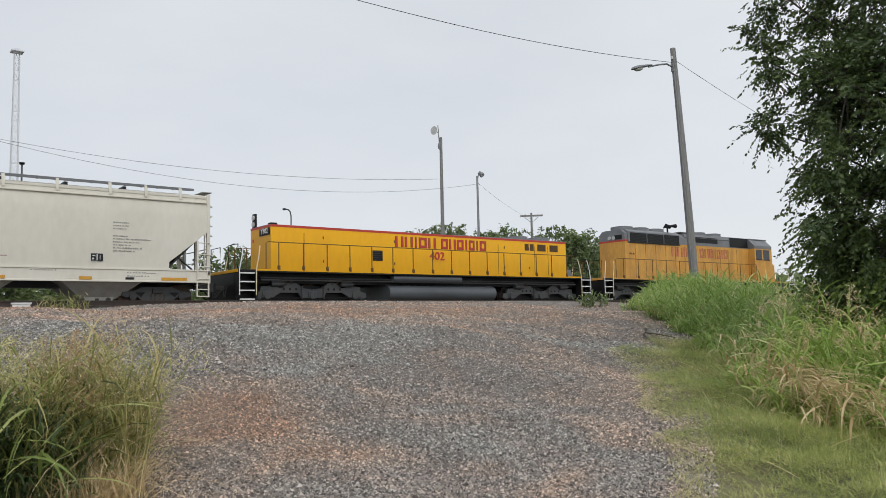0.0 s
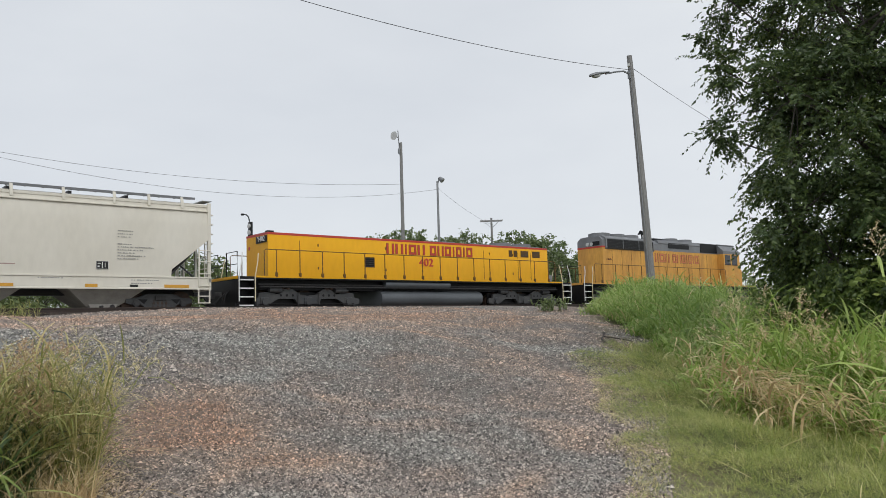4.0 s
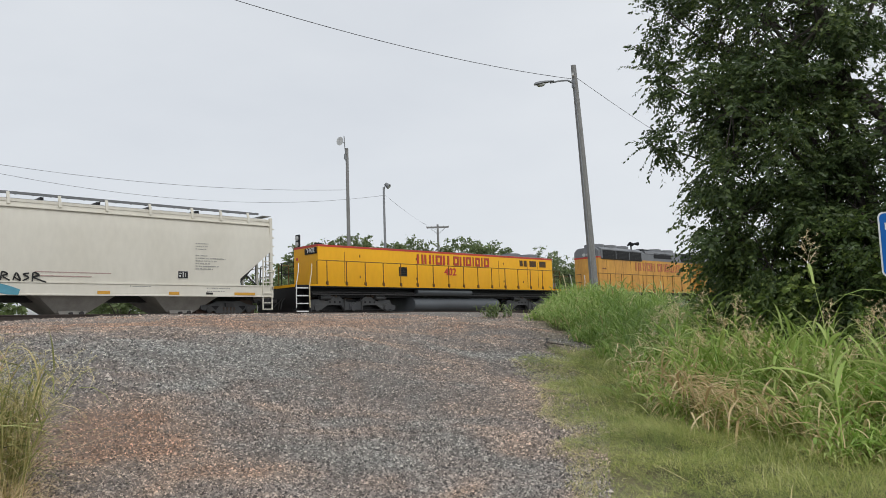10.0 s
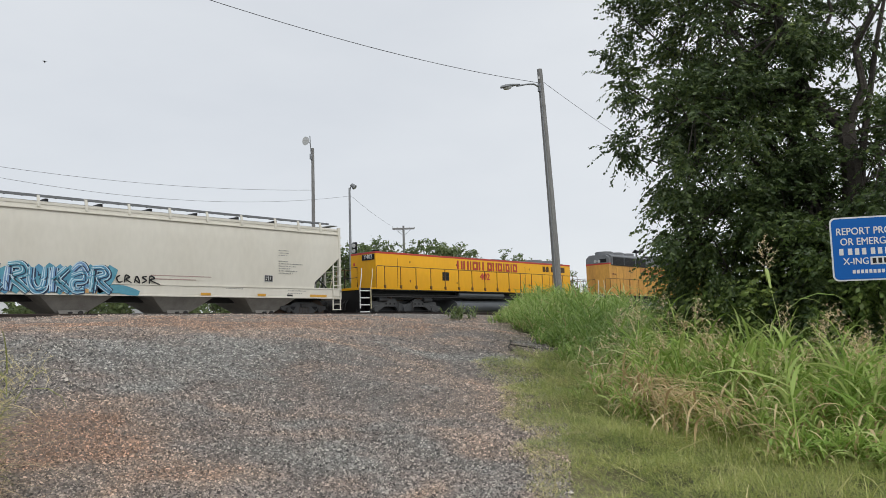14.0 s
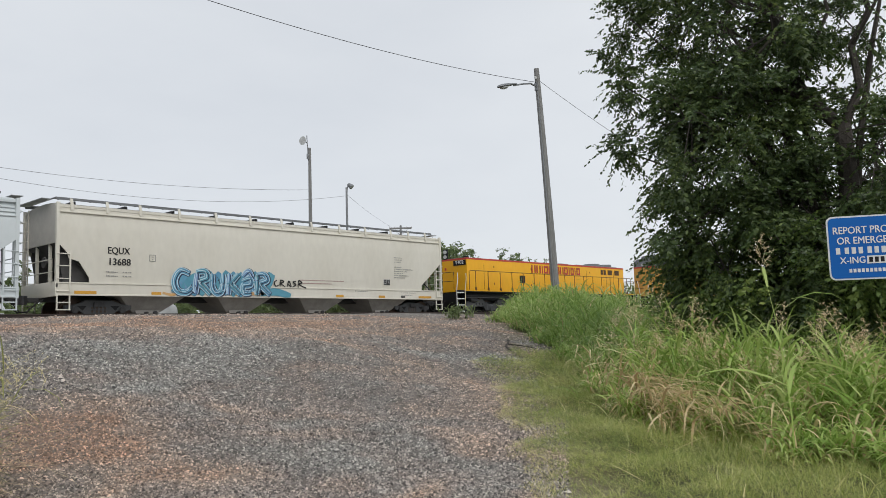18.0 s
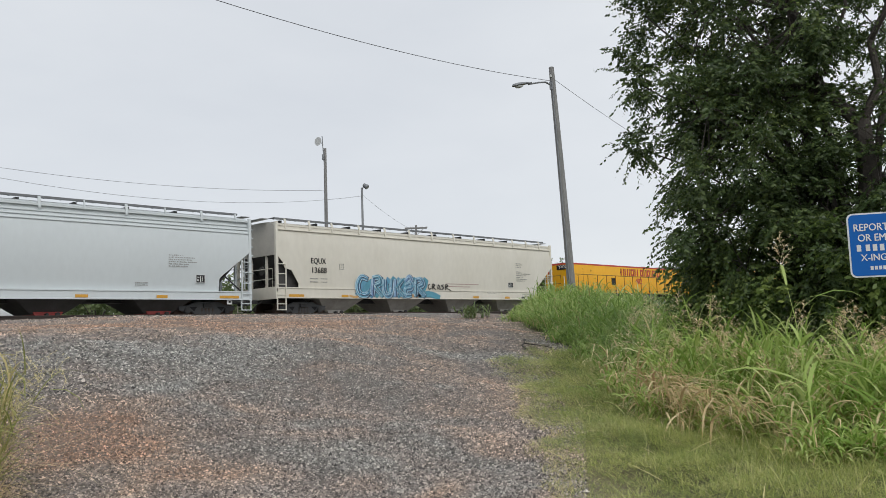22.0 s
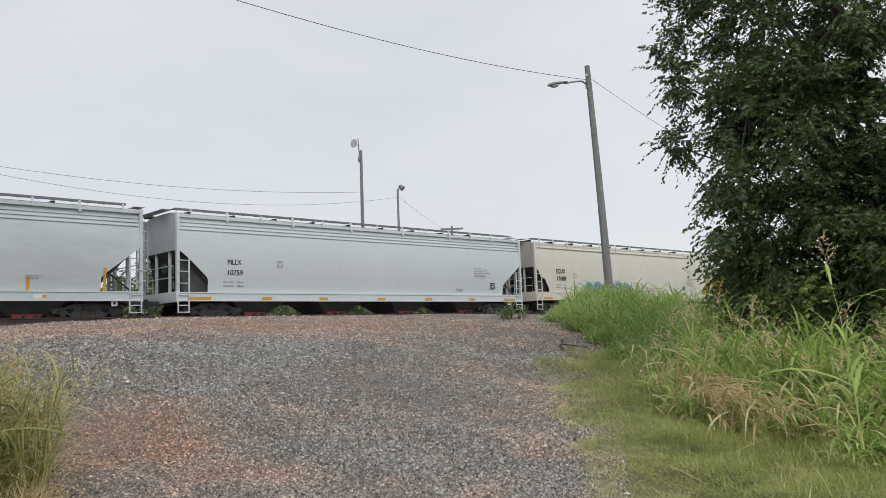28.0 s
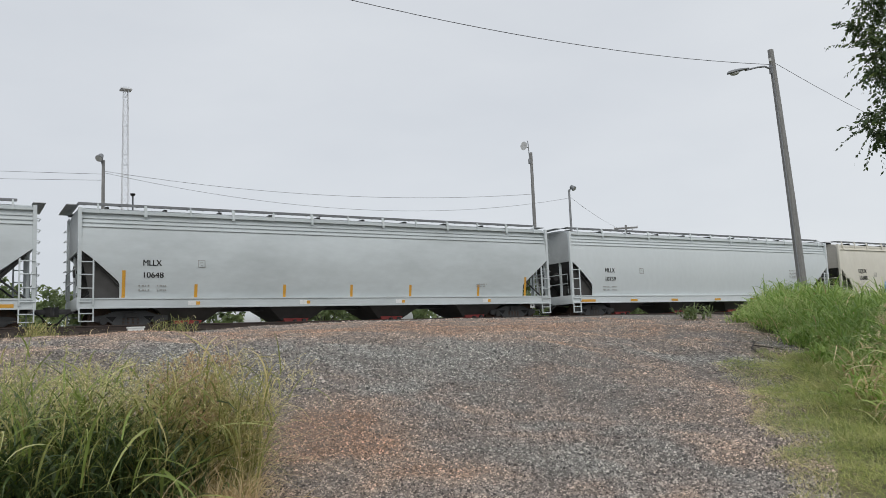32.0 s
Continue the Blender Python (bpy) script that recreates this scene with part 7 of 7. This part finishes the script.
def make_tree(name, label, x, y, trunk_r, crown, rad, tips, twigs, per, size, seed, leaf, forks=5, hang=0.3, lobes=()):
    """A tapered trunk, limbs, branches to each clump, and a crown of small leaves with gaps and an uneven outline."""
    r = np.random.RandomState(seed)
    z0 = gz1(x, y)
    g = root(name, pose(x, y, z0 - 0.1), label, "tree" if name == "tree" else "bush")
    crown, rad = np.array(crown), np.array(rad)
    u = r.normal(0, 1, (tips, 3))
    u /= np.linalg.norm(u, axis=1)[:, None]
    k = r.uniform(0.25, 1.0, tips) ** 0.45
    bumpy = 1 + 0.16 * np.sin(u[:, 0] * 5 + seed) * np.cos(u[:, 2] * 6 + 1) + r.normal(0, 0.07, tips)
    tip = crown + u * rad * (k * bumpy)[:, None]
    start = 0
    for share, c2, r2 in lobes:
        m = int(tips * share)
        tip[start:start + m] = np.array(c2) + u[start:start + m] * np.array(r2) * (k * bumpy)[start:start + m, None]
        start += m
    tip[:, 2] = np.maximum(tip[:, 2], 0.35)
    bm = bmesh.new()
    fork = Vector((crown[0] * 0.3, crown[1] * 0.3, max(crown[2] - rad[2] * 0.72, 0.5)))
    pipe_taper(bm, [Vector((0, 0, -0.2)), Vector((0.05, 0.03, fork.z * 0.5)), fork], trunk_r, trunk_r * 0.72)
    part("trunk", bm, BARK, g)
    bm = bmesh.new()
    nodes = []
    for q in range(forks):
        a = 2 * math.pi * q / forks + 0.5
        e = Vector((crown[0] + rad[0] * 0.5 * math.cos(a), crown[1] + rad[1] * 0.5 * math.sin(a), crown[2] + rad[2] * (0.1 + 0.35 * ((q * 7) % 5) / 5)))
        pts = [fork, fork.lerp(e, 0.35) + Vector((0, 0, 0.12 * rad[2])), fork.lerp(e, 0.7) + Vector((0, 0, 0.10 * rad[2])), e]
        pipe_taper(bm, pts, trunk_r * 0.5, trunk_r * 0.10)
        nodes += [fork.lerp(e, f) + Vector((0, 0, 0.1 * rad[2] * (1 if f < 0.9 else 0))) for f in (0.5, 0.6, 0.7, 0.8, 0.9, 1.0)]
    for t in tip:
        tv = Vector(t)
        p = min(nodes, key=lambda c: (c - tv).length)
        mid = p.lerp(tv, 0.5) + Vector((0, 0, 0.15 * (tv - p).length))
        pipe_taper(bm, [p, mid, tv], trunk_r * 0.09, trunk_r * 0.03, 4)
    part("limb", bm, BARK, g)
    tw = np.repeat(tip, twigs, 0) + r.normal(0, 1, (tips * twigs, 3)) * np.array([0.11, 0.11, 0.09]) * rad.mean()
    tw[:, 2] -= hang * np.abs(r.normal(0, 0.12, len(tw))) * rad.mean()
    tw[:, 2] = np.maximum(tw[:, 2], 0.15)
    me = arrays("crown", *leaf_cloud(r, tw, 0.03 * rad.mean(), per, size), leaf)
    ob = new("crown", me)
    ob.parent = g
    return g


def pipe_taper(bm, pts, r0, r1, n=7):
    before = set(bm.verts)
    pipe(bm, pts, 1.0, n)
    fresh = [v for v in bm.verts if v not in before]
    for i, p in enumerate(pts):
        k = r0 + (r1 - r0) * i / (len(pts) - 1)
        for v in fresh[i * n:(i + 1) * n]:
            v.co = Vector(p) + (v.co - Vector(p)) * k
    return bm


def build_litter():
    """A dead branch on the gravel and a lone weed at the crest."""
    bm = bmesh.new()
    pts = [(13.9, 10.9), (13.5, 10.55), (13.0, 10.25), (12.6, 9.8)]
    pipe_taper(bm, [Vector((x, y, gz1(x, y) + 0.03 + 0.03 * (i % 2))) for i, (x, y) in enumerate(pts)], 0.025, 0.010, 6)
    pipe_taper(bm, [Vector((13.2, 10.35, gz1(13.2, 10.35) + 0.04)), Vector((13.35, 10.1, gz1(13.35, 10.1) + 0.05)), Vector((13.6, 9.95, gz1(13.6, 9.95) + 0.03))], 0.014, 0.006, 5)
    tagged(new("branch", finish(bm, "branch", BARK, 40)), "dead dark branch lying on the gravel", "branch")
    r = np.random.RandomState(91)
    x, y = 19.2 + r.normal(0, 0.22, 26), 17.0 + r.normal(0, 0.18, 26)
    st, lv, _ = tall_plants(r, x, y, r.uniform(0.25, 0.5, 26), 2.2, 7, 0.05)
    tagged(new("weed_plant", arrays("weed_plant", *join([st, *lv]), FARLEAF)), "lone leafy weed growing from the gravel", "weed", kind="stuff")


def build_bird():
    """A small dark bird that crosses the sky."""
    g = root("bird", pose(33.1, 1.42, 13.8, 0, 0, 147), "small dark bird flying across the sky", "bird")
    bm = bmesh.new()
    bmesh.ops.create_uvsphere(bm, u_segments=10, v_segments=8, radius=1.0, matrix=Matrix.Diagonal((0.085, 0.034, 0.034, 1)))
    bmesh.ops.create_uvsphere(bm, u_segments=8, v_segments=6, radius=0.026, matrix=Matrix.Translation((0.085, 0, 0.012)))
    bmesh.ops.create_cone(bm, cap_ends=True, segments=6, radius1=0.009, radius2=0.001, depth=0.03, matrix=Matrix.Translation((0.122, 0, 0.01)) @ Matrix.Rotation(radians(90), 4, "Y"))
    part("body", bm, FEATHER, g)
    part("tail", prism(bmesh.new(), [(-0.06, -0.012), (-0.06, 0.012), (-0.15, 0.032), (-0.15, -0.032)], "z", -0.004, 0.004), FEATHER, g)
    wings = []
    for s in (-1, 1):
        wings.append((part("wing", prism(bmesh.new(), [(0.045, 0), (0.05, s * 0.08), (0.015, s * 0.185), (-0.02, s * 0.12), (-0.045, 0)], "z", -0.004, 0.004), FEATHER, g, at=Matrix.Translation((0, s * 0.025, 0.012))), s))
    for ob in g.children:
        ob.data.transform(Matrix.Scale(0.42, 4))
    return g, wings


FEATHER = mat("dark_feathers", (0.03, 0.028, 0.027), 0.7, scale=20, fine=0.15)
BIRD, WINGS = build_bird()
build_litter()
build_sign()
build_bank()
build_left_weeds()
lobed_tree("tree", "large dark green leafy tree with spreading crown", 14.1, 4.0, 0.2, (
    (84, (13.6, 5.45, 5.1), (2.0, 1.65, 1.9)), (66, (13.65, 5.2, 7.2), (2.2, 1.9, 1.9)), (24, (13.6, 5.6, 4.1), (1.75, 1.45, 1.2)), (95, (13.5, 5.5, 3.1), (1.9, 1.65, 1.5)), (85, (13.5, 5.5, 1.5), (1.8, 1.55, 1.2)),
    (64, (14.3, 3.3, 2.4), (1.8, 1.5, 1.5)), (20, (14.4, 3.2, 5.4), (1.5, 1.3, 1.9)), (60, (14.0, 4.2, 1.0), (1.8, 1.7, 1.2)), (6, (12.7, 7.2, 4.4), (0.35, 0.3, 0.4)), (3, (12.75, 7.2, 3.15), (0.2, 0.15, 0.2)), (6, (12.9, 7.0, 5.6), (0.4, 0.3, 0.4))),
    17, 19, 0.080, 0.48, 3, LEAF, "tree", (
        (0.19, 0.14, ((14.1, 4.0, -1.3), (14.0, 3.95, 0.8), (13.9, 3.8, 2.2), (13.95, 3.85, 3.15))),
        (0.11, 0.045, ((13.95, 3.85, 3.1), (13.8, 4.25, 3.6), (13.75, 4.5, 4.1), (13.8, 4.42, 4.7), (13.75, 4.7, 5.2), (13.6, 4.65, 5.9), (13.5, 5.0, 6.6))),
        (0.07, 0.02, ((13.85, 4.1, 3.5), (13.75, 4.7, 3.9), (13.6, 5.1, 4.0), (13.45, 5.6, 4.5), (13.2, 6.1, 4.7))),
        (0.08, 0.025, ((13.95, 3.85, 3.1), (14.0, 3.55, 3.7), (13.9, 3.6, 4.4), (14.1, 3.35, 5.0), (14.05, 3.5, 5.7), (14.3, 3.2, 6.4))),
        (0.045, 0.012, ((13.8, 4.3, 4.0), (13.65, 4.1, 4.5), (13.7, 3.85, 5.0), (13.5, 3.9, 5.6), (13.4, 4.2, 6.2))),
        (0.04, 0.012, ((13.9, 3.6, 4.4), (13.7, 3.3, 4.7), (13.7, 3.0, 5.2), (13.5, 2.9, 5.8))),
        (0.035, 0.01, ((13.6, 4.9, 3.95), (13.4, 5.2, 3.6), (13.2, 5.7, 3.5), (13.0, 6.2, 3.2))),
        (0.035, 0.01, ((13.7, 4.7, 5.2), (13.4, 5.2, 5.4), (13.2, 5.7, 5.9), (12.9, 6.1, 6.0)))))
lobed_tree("shrub", "dark leafy shrub under the large tree", 13.0, 5.0, 0.10, ((60, (13.7, 5.9, 0.6), (1.2, 1.3, 0.9)), (40, (13.4, 4.4, 0.5), (1.2, 1.3, 0.9))), 10, 16, 0.095, 0.5, 9, SHRUB, "bush")
lobed_tree("shrub", "dark leafy shrub behind the tall grass", 13.9, 2.6, 0.10, ((60, (13.4, 3.3, 0.7), (1.4, 1.5, 1.1)), (50, (13.6, 1.6, 0.8), (1.4, 1.5, 1.2))), 10, 16, 0.095, 0.5, 12, SHRUB, "bush")
FAR = ((54.6, 51.3, 4.5, 3.3), (53.0, 54.0, 4.5, 2.8), (48.0, 61.6, 5.2, 3.4), (51.6, 58.6, 4.9, 3.0), (43.5, 63.5, 4.6, 2.8), (70, 62, 5.0, 3.4), (80, 62, 5.0, 4.0), (92, 66, 5.0, 4.0))
for i, (x, y, zc, rr) in enumerate(FAR):
    make_tree("tree", "leafy green tree beyond the railway yard", x, y, 0.22, (0, 0, zc), (rr, rr, zc * 0.82), 250, 4, 16, 0.32, 40 + i, FARLEAF)
for i, (x, y, h) in enumerate(((-14, 43, 2.0), (-9, 45, 2.2), (-4, 42, 1.9), (1, 44, 2.2), (6, 41, 1.7), (10.5, 43, 2.0), (17.5, 41.5, 2.3), (19.5, 46, 2.4), (26.5, 43, 2.1), (30.5, 45, 2.3), (34.5, 42, 2.0), (38.5, 45, 2.4), (43, 43, 2.2), (48, 46, 2.6), (54, 44, 2.4), (60, 46, 2.6), (3.5, 47, 2.2), (8.5, 48, 2.3), (13, 51, 2.4), (17, 50, 2.3), (24.5, 49, 2.4), (29, 50, 2.3), (-18, 47, 2.4), (36, 49, 2.4), (41, 50, 2.4))):
    make_tree("shrub", "green shrub behind the rails", x, y, 0.06, (0, 0, h * 0.8), (h * 1.3, h, h * 0.9), 56, 4, 15, 0.30, 70 + i, FARLEAF)


def build_far_woods():
    """A low belt of trees along the horizon."""
    r = np.random.RandomState(77)
    n = 5200
    a, d = np.radians(r.uniform(-45, 110, n)), r.uniform(170, 240, n)
    x, y = d * np.sin(a), d * np.cos(a)
    top = 8.5 + 2.4 * waves(a * 100, a * 0, 6, 5)
    c = np.stack([x, y, ground_z(x, y) + r.uniform(0, 1, n) * top], -1)
    tagged(new("far_woods", arrays("far_woods", *leaf_cloud(r, c, 0.8, 3, 2.4), FARLEAF)), "low belt of green woods along the horizon", "woods", kind="stuff")


build_far_woods()


def motions():
    ts, xs = [k[0] for k in RUN], [k[1] for k in RUN]
    for thing, off in TRAIN:
        walk(thing, [(t, pose(x + off, TRACK_Y, RAIL_TOP)) for t, x in RUN])
    flight = ((0.0, 60.0, -24.0, 26.0), (10.0, 33.1, 1.4, 13.8), (12.4, 18.06, 14.7, 10.19), (12.7, 16.18, 16.36, 9.74), (13.0, 14.3, 18.02, 9.29), (13.3, 12.29, 19.44, 8.64), (13.6, 10.35, 20.53, 8.06),
              (13.9, 8.63, 21.3, 7.58), (14.2, 6.91, 22.07, 7.1), (16.0, -3.4, 26.7, 6.4), (24.0, -50.0, 44.0, 12.0), (32.0, -96.0, 61.0, 18.0))
    walk(BIRD, [(t, pose(x, y, z, 0, 0, 147)) for t, x, y, z in flight])
    for wing, s in WINGS:
        walk(wing, [(0.1 * k, Matrix.Translation((0, s * 0.015, 0.007)) @ Matrix.Rotation(s * radians(12 + 38 * math.sin(0.1 * k * 21)), 4, "X")) for k in range(321)])
    fine = [0.2 * k for k in range(161)]
    run = [float(np.interp(t, ts, xs)) for t in fine]
    for ob, x, r in WHEELS:
        walk(ob, [(t, Matrix.Translation((x, 0, r)) @ Matrix.Rotation((s - run[0]) / r, 4, "Y")) for t, s in zip(fine, run)])


motions()
